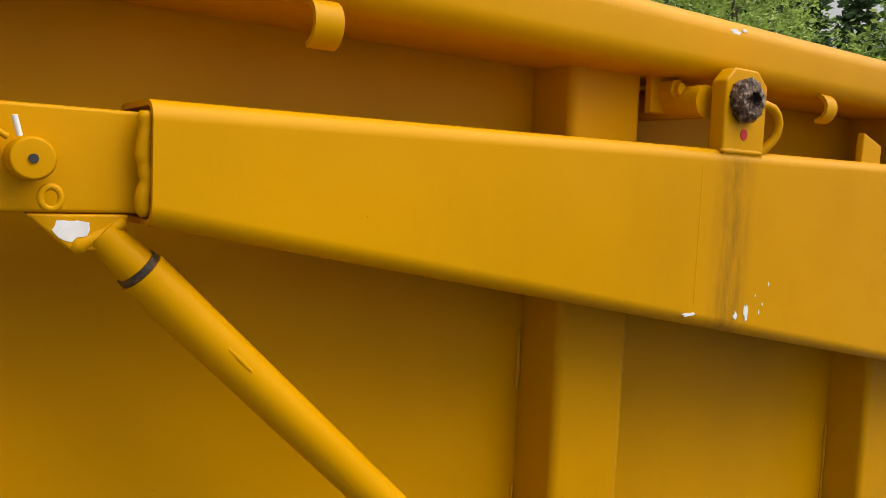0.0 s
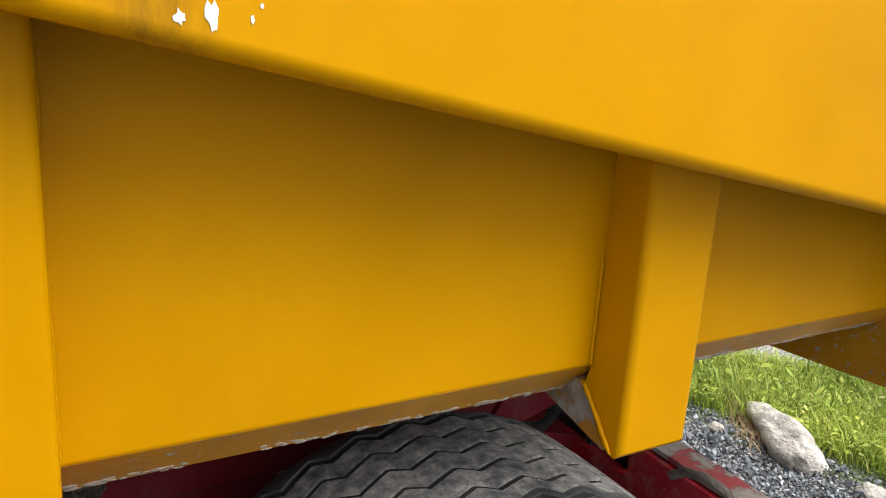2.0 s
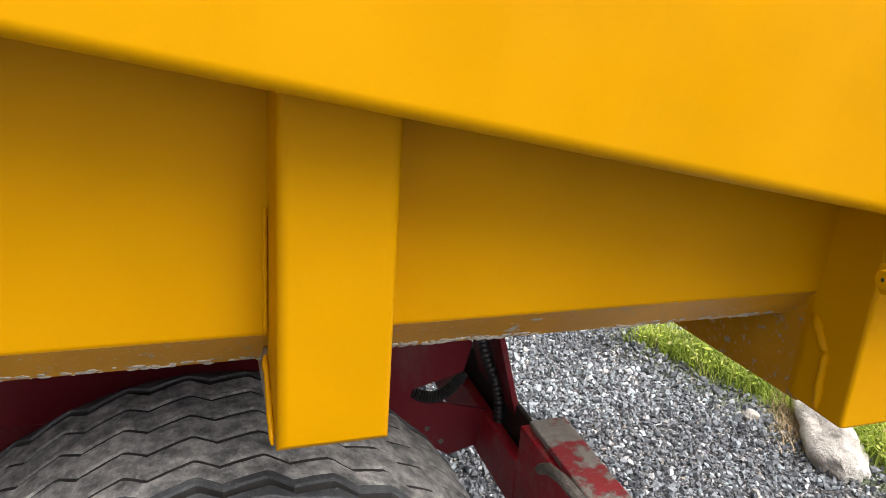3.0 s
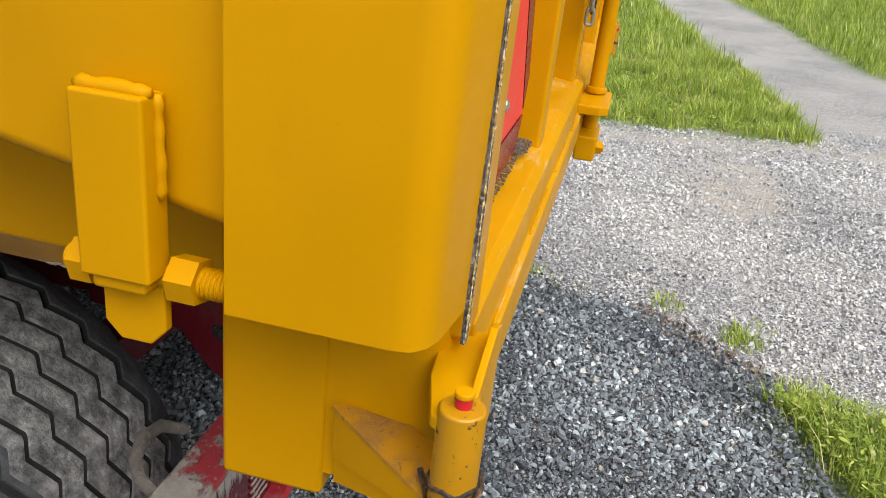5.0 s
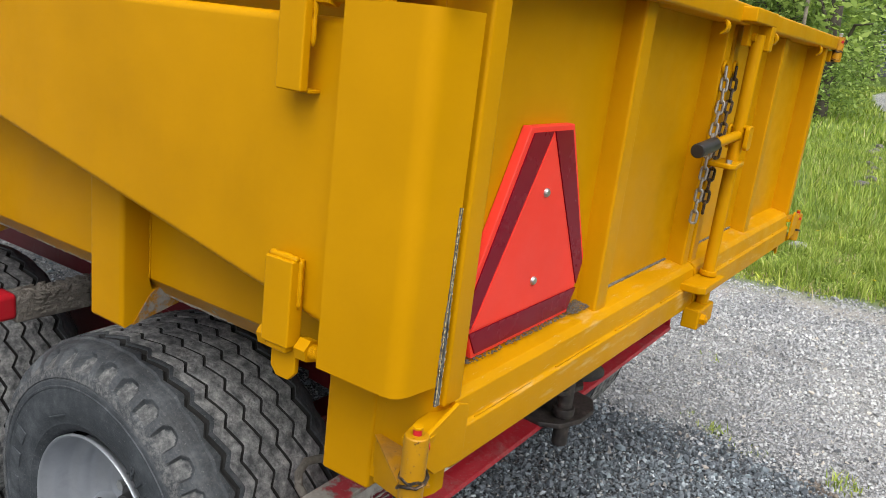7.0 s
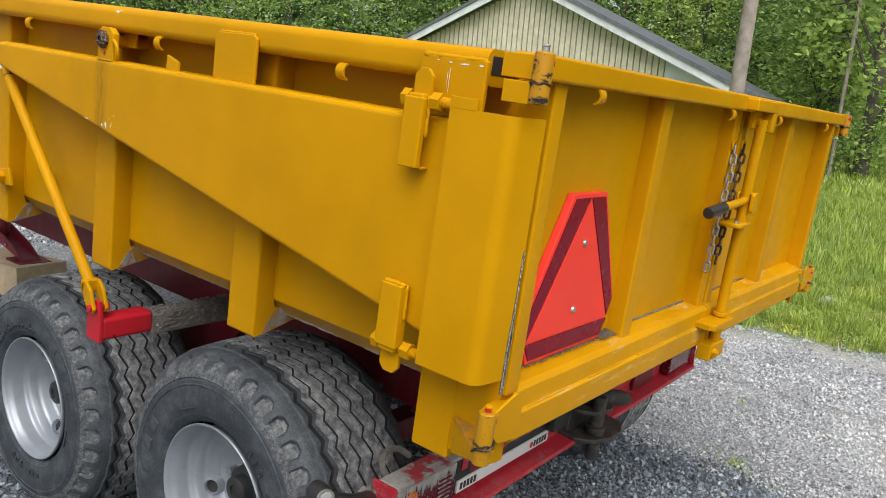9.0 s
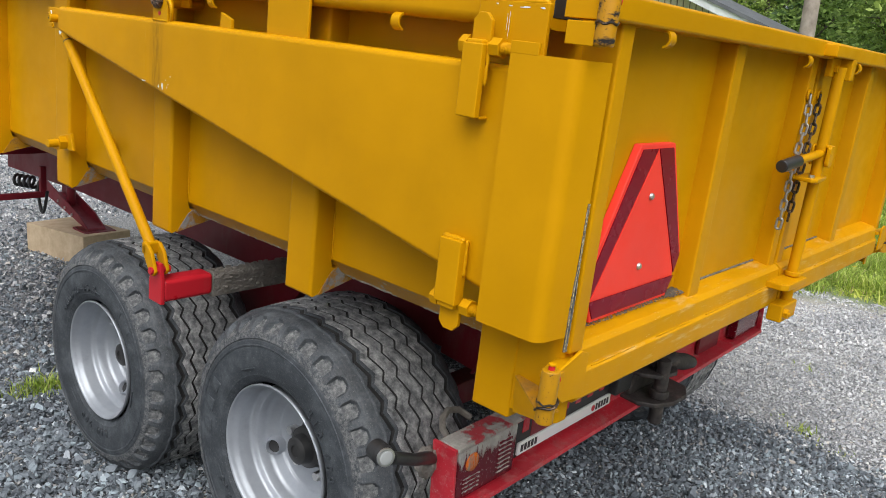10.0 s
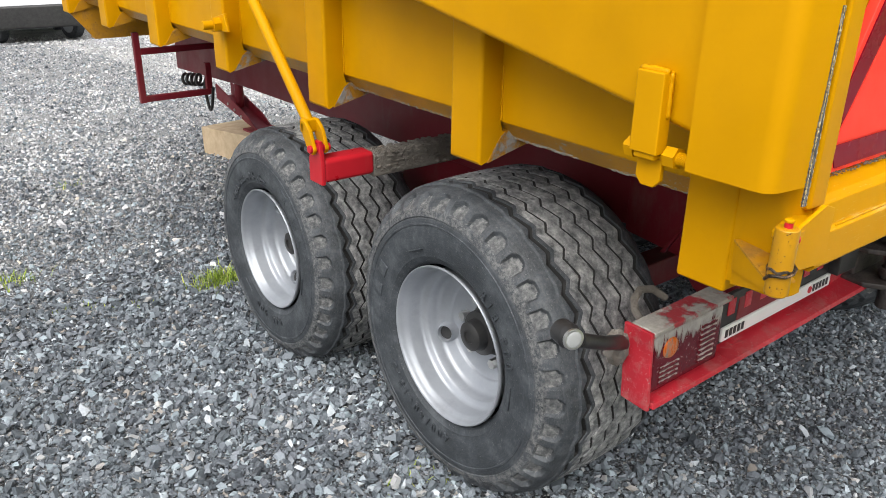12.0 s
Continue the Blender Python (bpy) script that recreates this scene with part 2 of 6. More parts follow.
RUBBER = tyre_rubber()
TREAD = rough_stuff("dusty_tyre_tread", [(0.34, (0.092, 0.095, 0.098)), (0.46, (0.195, 0.199, 0.200)), (0.56, (0.315, 0.316, 0.312)), (0.70, (0.55, 0.545, 0.53))], 42.0, 0.92, 110.0, 1.0, 0.012)
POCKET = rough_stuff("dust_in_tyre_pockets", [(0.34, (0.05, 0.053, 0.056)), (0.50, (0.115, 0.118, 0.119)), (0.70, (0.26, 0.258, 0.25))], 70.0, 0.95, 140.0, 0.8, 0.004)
# groove walls and floors get a darker rubber colour
GROOVE = rough_stuff("dark_groove_rubber", [(0.3, (0.012, 0.012, 0.012)), (0.7, (0.035, 0.034, 0.032))], 20.0, 0.85, 120.0, 0.4, 0.002)
BLACK = rough_stuff("black_plastic", [(0.3, (0.012, 0.012, 0.013)), (0.7, (0.035, 0.034, 0.033))], 18.0, 0.45, 120.0, 0.15, 0.001)
SILVER = rough_stuff("silver_rim_paint", [(0.3, (0.29, 0.31, 0.335)), (0.6, (0.36, 0.38, 0.41)), (0.85, (0.25, 0.26, 0.275))], 7.0, 0.40, 200.0, 0.08, 0.001, 0.45)
STEEL = rough_stuff("galvanised_steel", [(0.3, (0.42, 0.42, 0.42)), (0.7, (0.62, 0.62, 0.60))], 30.0, 0.35, 150.0, 0.2, 0.001, 0.9)
CHAIN = rough_stuff("weathered_chain_steel", [(0.3, (0.20, 0.19, 0.18)), (0.6, (0.34, 0.32, 0.29)), (0.8, (0.24, 0.14, 0.07))], 40.0, 0.5, 200.0, 0.4, 0.001, 0.6)
GREASE = rough_stuff("rusty_greasy_steel", [(0.3, (0.008, 0.007, 0.007)), (0.48, (0.03, 0.022, 0.017)), (0.60, (0.13, 0.07, 0.035)), (0.74, (0.32, 0.22, 0.11))], 90.0, 0.32, 140.0, 0.8, 0.004, 0.3)
BURNT = rough_stuff("burnt_weld_steel", [(0.34, (0.010, 0.008, 0.008)), (0.46, (0.05, 0.032, 0.022)), (0.56, (0.17, 0.10, 0.06)), (0.66, (0.36, 0.30, 0.24)), (0.76, (0.62, 0.58, 0.50))], 170.0, 0.30, 220.0, 1.0, 0.004, 0.55)
CHIP_WHITE = rough_stuff("bare_primer", [(0.3, (0.60, 0.62, 0.62)), (0.7, (0.78, 0.79, 0.78))], 50.0, 0.6, 120.0, 0.3, 0.001)
SOIL = rough_stuff("dark_soil_crumbs", [(0.3, (0.06, 0.05, 0.04)), (0.7, (0.17, 0.14, 0.11))], 60.0, 0.95, 120.0, 1.0, 0.006)
FLUO = painted("fluorescent_red_plastic", (1.0, 0.055, 0.035), dirt=(0.95, 0.07, 0.05), dirt_amount=0.1, rough=0.45, spec=0.3)
REFLEX = painted("dark_red_reflective_film", (0.20, 0.001, 0.016), dirt=(0.27, 0.012, 0.03), dirt_amount=0.3, rough=0.22, spec=0.14)
LENS_CLEAR = painted("clear_lamp_lens", (0.30, 0.31, 0.31), dirt=(0.35, 0.32, 0.28), dirt_amount=0.4, rough=0.15)
WHITE = painted("white_plate", (0.74, 0.74, 0.72), dirt=(0.34, 0.31, 0.28), dirt_amount=0.4, rough=0.4)
# black for print, and for the painted shade of bores and vent holes
INK_AND_SHADE = rough_stuff("black_print_and_hole_shade", [(0.3, (0.015, 0.015, 0.017)), (0.7, (0.03, 0.03, 0.03))], 30.0, 0.5)
TIMBER = rough_stuff("sawn_timber", [(0.3, (0.44, 0.32, 0.19)), (0.6, (0.60, 0.47, 0.31)), (0.8, (0.70, 0.58, 0.41))], 9.0, 0.8, 60.0, 0.4, 0.003)

# ---------------------------------------------------------------- mesh helpers
OFF = {}


def thing(name, base, label, category, tipped=True, group="", kind=""):
    ob = new(name)
    ob.empty_display_size = 0.1
    m = Matrix.Translation(base)
    ob.matrix_world = TILT @ m if tipped else m
    OFF[ob] = Vector(base)
    return tagged(ob, label, category, group, kind)


def keep_flats_flat(me, limit):
    """Normals weighted by area, so that flat sheet stays flat up to its rounded edges."""
    round_vertex = [[] for _ in me.vertices]
    faces = [(p.normal.copy(), p.area) for p in me.polygons]
    for p in me.polygons:
        for v in p.vertices:
            round_vertex[v].append(p.index)
    normals = []
    for p in me.polygons:
        for v in p.vertices:
            total = Vector()
            for k in round_vertex[v]:
                q, area = faces[k]
                if q.dot(faces[p.index][0]) > math.cos(limit):
                    total += q * area
            normals.append(total.normalized() if total.length > 0 else faces[p.index][0])
    me.normals_split_custom_set(normals)


def part(name, bm, material, parent, label="", smooth=35):
    """Links bm, built in the parent's own co-ordinates, as one mesh under parent."""
    me = bpy.data.meshes.new(name)
    if "weld" in name or "seam" in name:
        smooth = 85
    bmesh.ops.recalc_face_normals(bm, faces=bm.faces)
    off = OFF.get(parent, Vector())
    bmesh.ops.translate(bm, verts=bm.verts, vec=-off)
    bm.to_mesh(me)
    bm.free()
    for mt in material if isinstance(material, (list, tuple)) else (material,):
        me.materials.append(mt)
    if smooth:
        me.polygons.foreach_set("use_smooth", [True] * len(me.polygons))
        if smooth == 35 and len(me.polygons) < 500:
            keep_flats_flat(me, radians(48))
        else:
            me.set_sharp_from_angle(angle=radians(smooth))
    ob = new(name, me)
    ob.parent = parent
    OFF[ob] = off
    return tagged(ob, label)


def bevel(bm, verts, r, seg=2):
    if r > 0:
        bmesh.ops.recalc_face_normals(bm, faces=bm.faces)
        bm.normal_update()
        vs = set(verts)
        edges = [e for e in bm.edges if e.verts[0] in vs and e.verts[1] in vs and len(e.link_faces) == 2 and e.calc_face_angle(0) > 0.3]
        bmesh.ops.bevel(bm, geom=edges, offset=r, segments=seg, affect="EDGES", profile=0.5, clamp_overlap=True)


def box(x0, x1, y0, y1, z0, z1, r=0.0, bm=None, seg=2):
    bm = bm or bmesh.new()
    vs = [bm.verts.new((x, y, z)) for x in (x0, x1) for y in (y0, y1) for z in (z0, z1)]
    for f in ((0, 1, 3, 2), (4, 6, 7, 5), (0, 4, 5, 1), (2, 3, 7, 6), (0, 2, 6, 4), (1, 5, 7, 3)):
        bm.faces.new([vs[i] for i in f])
    bevel(bm, vs, r, seg)
    return bm


def prism(points, axis, a0, a1, r=0.0, bm=None, seg=2):
    """A polygon given in the two other axes (in x, y, z order), drawn out along axis from a0 to a1."""
    bm = bm or bmesh.new()
    k = "xyz".index(axis)

    def at(p, a):
        q = list(p)
        q.insert(k, a)
        return bm.verts.new(q)
    lo, hi = [at(p, a0) for p in points], [at(p, a1) for p in points]
    n = len(points)
    bm.faces.new(lo)
    bm.faces.new(hi[::-1])
    for i in range(n):
        bm.faces.new((lo[i], hi[i], hi[(i + 1) % n], lo[(i + 1) % n]))
    bevel(bm, lo + hi, r, seg)
    return bm


def sweep(points, r, n=12, bm=None, closed=False, caps=True):
    """A round bar of radius r (a number or one per point) along points."""
    bm = bm or bmesh.new()
    pts = [Vector(p) for p in points]
    rings = []
    up = None
    for i, p in enumerate(pts):
        a = pts[i - 1] if i or closed else p
        b = pts[(i + 1) % len(pts)] if i < len(pts) - 1 or closed else p
        d = (b - a).normalized()
        if up is None:
            up = d.orthogonal().normalized()
        up = (up - d * up.dot(d)).normalized()
        side = d.cross(up)
        rr = r[i] if isinstance(r, (list, tuple)) else r
        rings.append([bm.verts.new(p + (up * math.cos(q) + side * math.sin(q)) * rr) for q in (2 * math.pi * j / n for j in range(n))])
    for i in range(len(rings) - (0 if closed else 1)):
        a, b = rings[i], rings[(i + 1) % len(rings)]
        for j in range(n):
            bm.faces.new((a[j], a[(j + 1) % n], b[(j + 1) % n], b[j]))
    if caps and not closed:
        bm.faces.new(rings[0][::-1])
        bm.faces.new(rings[-1])
    return bm


def cyl(p0, p1, r, n=20, chamfer=0.0, bm=None):
    p0, p1 = Vector(p0), Vector(p1)
    if not chamfer:
        return sweep([p0, p1], r, n, bm)
    d = (p1 - p0).normalized() * chamfer
    return sweep([p0, p0 + d, p1 - d, p1], [r - chamfer, r, r, r - chamfer], n, bm)


def lathe_x(profile, cx, cy, cz, n=64, bm=None):
    """Turns a profile of (x, radius) round the x axis."""
    bm = bm or bmesh.new()
    rings = [[bm.verts.new((cx + x, cy + q * math.cos(2 * math.pi * j / n), cz + q * math.sin(2 * math.pi * j / n))) for j in range(n)] for x, q in profile]
    for a, b in zip(rings, rings[1:]):
        for j in range(n):
            bm.faces.new((a[j], a[(j + 1) % n], b[(j + 1) % n], b[j]))
    return bm


def weld_bead(p0, p1, r=0.006, seed=0, step=0.006):
    rnd = random.Random(seed)
    p0, p1 = Vector(p0), Vector(p1)
    n = max(3, int((p1 - p0).length / step))
    pts, rr = [], []
    for i in range(n + 1):
        swell = noise.noise(Vector((i * step * 45, seed * 3.7, 0.0)))
        pts.append(p0.lerp(p1, i / n) + Vector((noise.noise(Vector((i * step * 60, seed, 1.0))), noise.noise(Vector((i * step * 60, seed, 5.0))), 0.0)) * r * 0.35)
        rr.append(r * (1.0 + 0.34 * swell + rnd.uniform(-0.16, 0.16)) * (0.55 if i in (0, n) else 1.0))
    return sweep(pts, rr, 8)


def patch(cx, cy, cz, w, h, normal, seed, depth=0.0005):
    """An irregular flake of bare metal or primer, lying on a surface."""
    rnd = random.Random(seed)
    bm = bmesh.new()
    n = 14
    rim = []
    for i in range(n):
        a = 2 * math.pi * i / n
        k = rnd.uniform(0.55, 1.15)
        rim.append((math.cos(a) * w / 2 * k, math.sin(a) * h / 2 * k))
    if normal == "x":
        lo = [bm.verts.new((cx, cy + u, cz + q)) for u, q in rim]
        hi = [bm.verts.new((cx - depth, cy + u * 0.94, cz + q * 0.94)) for u, q in rim]
    else:
        lo = [bm.verts.new((cx + u, cy, cz + q)) for u, q in rim]
        hi = [bm.verts.new((cx + u * 0.94, cy - depth, cz + q * 0.94)) for u, q in rim]
    bm.faces.new(hi)
    for i in range(n):
        bm.faces.new((lo[i], lo[(i + 1) % n], hi[(i + 1) % n], hi[i]))
    return bm


def hexagon_bar(p0, p1, r, bm=None):
    return sweep([p0, p1], r, 6, bm)

# ---------------------------------------------------------------- the trailer
MID = 1.27            # the trailer's middle line, in x
LENGTH = 4.29
trailer = thing("tipping_trailer", (MID, 1.2, 0.0), "yellow steel tipping trailer on a dark red tandem-axle chassis", "trailer")


def mirrored(bm):
    bmesh.ops.scale(bm, verts=bm.verts, vec=(-1, 1, 1), space=Matrix.Translation((-MID, 0, 0)))
    return bm


def both(make, name, material, label=""):
    part(name, make(), material, trailer, label)
    return part(name, mirrored(make()), material, trailer, label)


# tub: side walls with the folded lower edge, floor, front wall
def side_wall():
    return prism([(0.150, 1.60), (0.150, 0.934), (0.1535, 0.9285), (0.159, 0.9325), (0.156, 0.936), (0.156, 1.60)], "y", 0.03, LENGTH)


def folded_edge():
    return prism([(0.1535, 0.9280), (0.196, 0.881), (0.203, 0.885), (0.160, 0.932)], "y", 0.03, LENGTH)


both(side_wall, "side_wall", YELLOW)
both(folded_edge, "folded_edge", FLAKED, "folded lower edge with flaked paint")
bmc = bmesh.new()
rnd = random.Random(33)
for i in range(650):
    y = rnd.uniform(0.2, 1.45)
    if noise.noise(Vector((y * 9, 0, 3))) + (0.35 if 0.55 < y < 0.75 else 0.0) < rnd.uniform(-0.35, 0.5):
        continue
    k = rnd.uniform(0.84, 1.02)
    r = rnd.uniform(0.0012, 0.0036)
    bmesh.ops.create_icosphere(bmc, subdivisions=1, radius=r, matrix=Matrix.Translation((0.1535 + 0.0425 * k, y, 0.928 - 0.047 * k)) @ Matrix.Rotation(radians(45), 4, "Y") @ Matrix.Diagonal((rnd.uniform(0.6, 1.4), rnd.uniform(1.0, 2.6), 0.45, 1)))
tagged(part("paint_scale", bmc, CRUST, trailer, "crumbling grey scale along the folded edge", 0), kind="stuff")
part("floor_plate", box(0.187, 2 * MID - 0.187, 0.05, LENGTH, 0.893, 0.901), DUSTY_STEEL, trailer, "scuffed bare steel floor plate")
part("front_wall", prism([(LENGTH - 0.006, 0.893), (LENGTH + 0.12, 1.08), (LENGTH + 0.12, 1.60), (LENGTH + 0.126, 1.60), (LENGTH + 0.126, 1.078), (LENGTH, 0.89)], "x", 0.15, 2 * MID - 0.15), YELLOW, trailer)


# top rail: rounded section; a black panel gives the shade of its open rear end
def top_rail_section():
    pts = []
    for cx, cz, a0 in ((0.050, 1.581, 180), (0.136, 1.581, 270), (0.136, 1.607, 0), (0.050, 1.607, 90)):
        pts += [(cx + 0.022 * math.cos(radians(a0 + 18 * k)), cz + 0.022 * math.sin(radians(a0 + 18 * k))) for k in range(6)]
    return pts


def top_rail():
    bm = prism(top_rail_section(), "y", 0.087, LENGTH + 0.1)
    return bm


both(top_rail, "top_rail", YELLOW)
# solid black box in place of the shade inside the rail
part("rail_mouth", box(0.043, 0.142, 0.0855, 0.0885, 1.580, 1.616, 0.004), BLACK, trailer, "black panel for the shade in the top rail's open end")

# side posts with the cross-member plates that run on under the floor
POSTS = [0.746 + 0.6885 * k for k in range(6)]


def post(y0):
    def make():
        bm = prism([(0.087, 1.57), (0.087, 0.842), (0.095, 0.833), (0.14, 0.850), (0.270, 0.892), (0.157, 0.905), (0.1495, 0.93), (0.1495, 1.57)], "y", y0, y0 + 0.11)
        edges = [e for e in bm.edges if abs(e.verts[0].co.x - 0.087) < 1e-4 and abs(e.verts[1].co.x - 0.087) < 1e-4 and abs(e.verts[0].co.y - e.verts[1].co.y) < 1e-4]
        bmesh.ops.bevel(bm, geom=edges, offset=0.011, segments=3, affect="EDGES", profile=0.5)
        return bm
    return make


def gusset(y0):
    def make():
        bm = prism([(0.112, 0.8365), (0.36, 0.893), (0.17, 0.906), (0.150, 0.892)], "y", y0 - 0.0025, y0 + 0.1125)
        return bm
    return make


for i, y0 in enumerate(POSTS):
    both(post(y0), "side_post", YELLOW)
    both(gusset(y0), "cross_member_end", FLAKED_MUD if i < 3 else GRIMED, "muddy steel cross-member end with flaking yellow paint")
    for yy in (y0 - 0.003, y0 + 0.113):
        part("weld_seam", weld_bead((0.149, yy, 0.93), (0.149, yy, 1.06 + 0.03 * (i % 2)), 0.0024, 11 * i), YELLOW, trailer)
        part("weld_seam", weld_bead((0.149, yy, 1.20), (0.149, yy, 1.27), 0.0028, 11 * i + 5), YELLOW, trailer)
    part("weld_seam", weld_bead((0.098, y0 + 0.113, 0.838), (0.155, y0 + 0.113, 0.905), 0.0030, 90 + i), YELLOW, trailer)

# deep bolster plate under the front end
part("front_bolster", prism([(0.089, 0.845), (0.21, 0.688), (2 * MID - 0.21, 0.688), (2 * MID - 0.089, 0.845), (2 * MID - 0.16, 0.890), (0.16, 0.890)], "y", 4.196, 4.210, 0.002), GRIMED, trailer)
part("bolster_flange", prism([(0.21, 0.688), (2 * MID - 0.21, 0.688), (2 * MID - 0.21, 0.696), (0.21, 0.696)], "y", 4.212, 4.29, 0.001), GRIMED, trailer)

# rear corner post
part("rear_corner_post", prism([(0.07, 0.176), (0.07, 0.078), (0.155, 0.078), (0.30, 0.13), (0.155, 0.176)], "z", 0.777, 1.49, 0.006), YELLOW, trailer)
part("rear_corner_post", mirrored(prism([(0.07, 0.176), (0.07, 0.078), (0.155, 0.078), (0.30, 0.13), (0.155, 0.176)], "z", 0.777, 1.49, 0.006)), YELLOW, trailer)
part("corner_plate", prism([(0.16, 0.92), (0.80, 0.89), (0.80, 0.79), (0.62, 0.764), (0.45, 0.760), (0.150, 0.773)], "y", 0.095, 0.172, 0.002), FLAKED, trailer, "yellow corner plate with grey scrapes")
part("plate_weld", weld_bead((0.150, 0.174, 0.90), (0.118, 0.177, 0.860), 0.006, 64), YELLOW, trailer)
part("plate_weld", weld_bead((0.118, 0.177, 0.862), (0.112, 0.177, 0.785), 0.0055, 65), YELLOW, trailer)


# ---- swinging tailgate arm on the near side
def arm_z(y):
    return 1.0945 + (y - 0.368) * 0.1837


def arm_body():
    """Tapered box of folded sheet with rounded long edges, open at its front end."""
    bm = bmesh.new()

    def ring(y, top, shrink):
        low, r, out = arm_z(y) + shrink, 0.0145 - shrink, []
        x0, x1, top = shrink, 0.0865 - shrink, top - shrink
        for cx, cz, a0 in ((x0 + r, low + r, 180), (x1 - r, low + r, 270), (x1 - r, top - r, 0), (x0 + r, top - r, 90)):
            out += [bm.verts.new((cx + r * math.cos(radians(a0 + 15 * k)), y, cz + r * math.sin(radians(a0 + 15 * k)))) for k in range(7)]
        return out
    stations = [ring(1.9975, 1.476, 0.0), ring(0.118, 1.488, 0.0)]
    hollow = [ring(1.9975, 1.476, 0.004), ring(1.90, 1.4766, 0.004)]
    n = len(stations[0])
    for p, q in ((stations[0], stations[1]), (hollow[1], hollow[0]), (hollow[0], stations[0])):
        for i in range(n):
            bm.faces.new((p[i], p[(i + 1) % n], q[(i + 1) % n], q[i]))
    bm.faces.new(stations[1])
    bm.faces.new(hollow[1])
    return bm


arm = part("tailgate_arm", arm_body(), STREAKED, trailer)
part("arm_seam", sweep([(0.0022, 1.436, 1.462), (0.0020, 1.436, 1.40), (0.0022, 1.436, arm_z(1.436) + 0.02)], 0.0026, 10), YELLOW, arm)
part("end_weld", weld_bead((0.012, 1.999, 1.400), (0.010, 2.000, 1.468), 0.0055, 3, 0.004), YELLOW, arm)
# lug plate welded into the arm's end, with the pin and its clip
part("lug_plate", box(0.024, 0.038, 1.99, 2.135, 1.401, 1.468, 0.003), YELLOW, arm)
part("lug_plate", box(0.072, 0.086, 1.99, 2.135, 1.401, 1.468, 0.003), YELLOW, arm)
bm = cyl((-0.002, 2.066, 1.434), (0.09, 2.066, 1.434), 0.0130, 28, 0.002)
part("arm_pin", bm, YELLOW, arm)
# black plug drawn for the shade within the bore
part("pin_bore", cyl((-0.0032, 2.066, 1.434), (0.004, 2.066, 1.434), 0.0028, 12), INK_AND_SHADE, arm)
part("cotter_clip", sweep([(0.006, 2.0555 + 0.0058 * math.cos(a), 1.411 + 0.0068 * math.sin(a)) for a in (2 * math.pi * i / 18 for i in range(18))], 0.0022, 8, closed=True), YELLOW, arm)
part("cotter_clip", sweep([(0.008, 2.078, 1.446), (0.008, 2.084, 1.4495), (0.008, 2.092, 1.4485), (0.008, 2.100, 1.445)], 0.0020, 8), YELLOW, arm)
part("cotter_clip", sweep([(0.010, 2.0715, 1.447), (0.009, 2.0745, 1.459)], 0.0018, 8), CHIP_WHITE, arm, "cotter end with worn white paint")
# bracket and push rod down to the bogie
rod_top, rod_end = Vector((0.031, 2.0338, 1.4002)), Vector((0.030, 1.406, 0.765))
rod = part("push_rod", sweep([rod_top.lerp(rod_end, 0.061), rod_top.lerp(rod_end, 0.94)], 0.0168, 24), YELLOW, trailer, "round yellow steel push rod from arm to bogie")
part("rod_neck", sweep([rod_top.lerp(rod_end, 0.018), rod_top.lerp(rod_end, 0.060)], [0.0120, 0.0140], 20), YELLOW, rod)
part("thread_ring", sweep([rod_top.lerp(rod_end, 0.055), rod_top.lerp(rod_end, 0.0605)], 0.0155, 20), GREASE, rod, "dark greasy threaded ring")
part("rod_bracket", prism([(2.0674, 1.4005), (2.0051, 1.4005), (2.0081, 1.3900), (2.0251, 1.3768), (2.0409, 1.3768)], "x", 0.024, 0.038, 0.002), CHIPPED, rod, "yellow bracket plate flaked to white primer")
part("worn_patch", patch(0.0238, 2.043, 1.3905, 0.026, 0.019, "x", 4, 0.0003), CHIP_WHITE, rod, "flaked white primer patch")
part("rod_weld", weld_bead((0.026, 2.040, 1.377), (0.026, 2.008, 1.396), 0.006, 8), YELLOW, rod)
part("weld_drip", weld_bead(rod_top.lerp(rod_end, 0.150) + Vector((-0.0155, 0.0, 0.002)), rod_top.lerp(rod_end, 0.178) + Vector((-0.0155, 0.0, 0.002)), 0.0022, 15), YELLOW, rod)
# forked lower end
part("fork_end", prism([(1.445, 0.800), (1.425, 0.815), (1.395, 0.790), (1.372, 0.735), (1.383, 0.720), (1.404, 0.722), (1.437, 0.770)], "x", 0.004, 0.016, 0.003), YELLOW, rod)
part("fork_end", prism([(1.445, 0.800), (1.425, 0.815), (1.395, 0.790), (1.372, 0.735), (1.383, 0.720), (1.404, 0.722), (1.437, 0.770)], "x", 0.044, 0.056, 0.003), YELLOW, rod)
part("fork_block", box(0.004, 0.056, 1.425, 1.452, 0.775, 0.815, 0.006), YELLOW, rod)
part("fork_pin", cyl((-0.004, 1.388, 0.737), (0.064, 1.388, 0.737), 0.012, 16, 0.002), BRIGHT_RED, rod, "red pin head")

# pivot lug on the arm, with its burnt weld nut
lug = part("pivot_lug", prism([(1.326, 1.470), (1.402, 1.470), (1.402, 1.553), (1.386, 1.568), (1.346, 1.568), (1.326, 1.552)], "x", 0.002, 0.022, 0.003), YELLOW, arm)
nut_bm = lathe_x([(0.004, 0.0235), (-0.005, 0.0248), (-0.012, 0.0225), (-0.016, 0.0190), (-0.0185, 0.0150), (-0.018, 0.0100), (-0.010, 0.0092), (-0.010, 0.0005)], 0, 1.372, 1.533, 40)
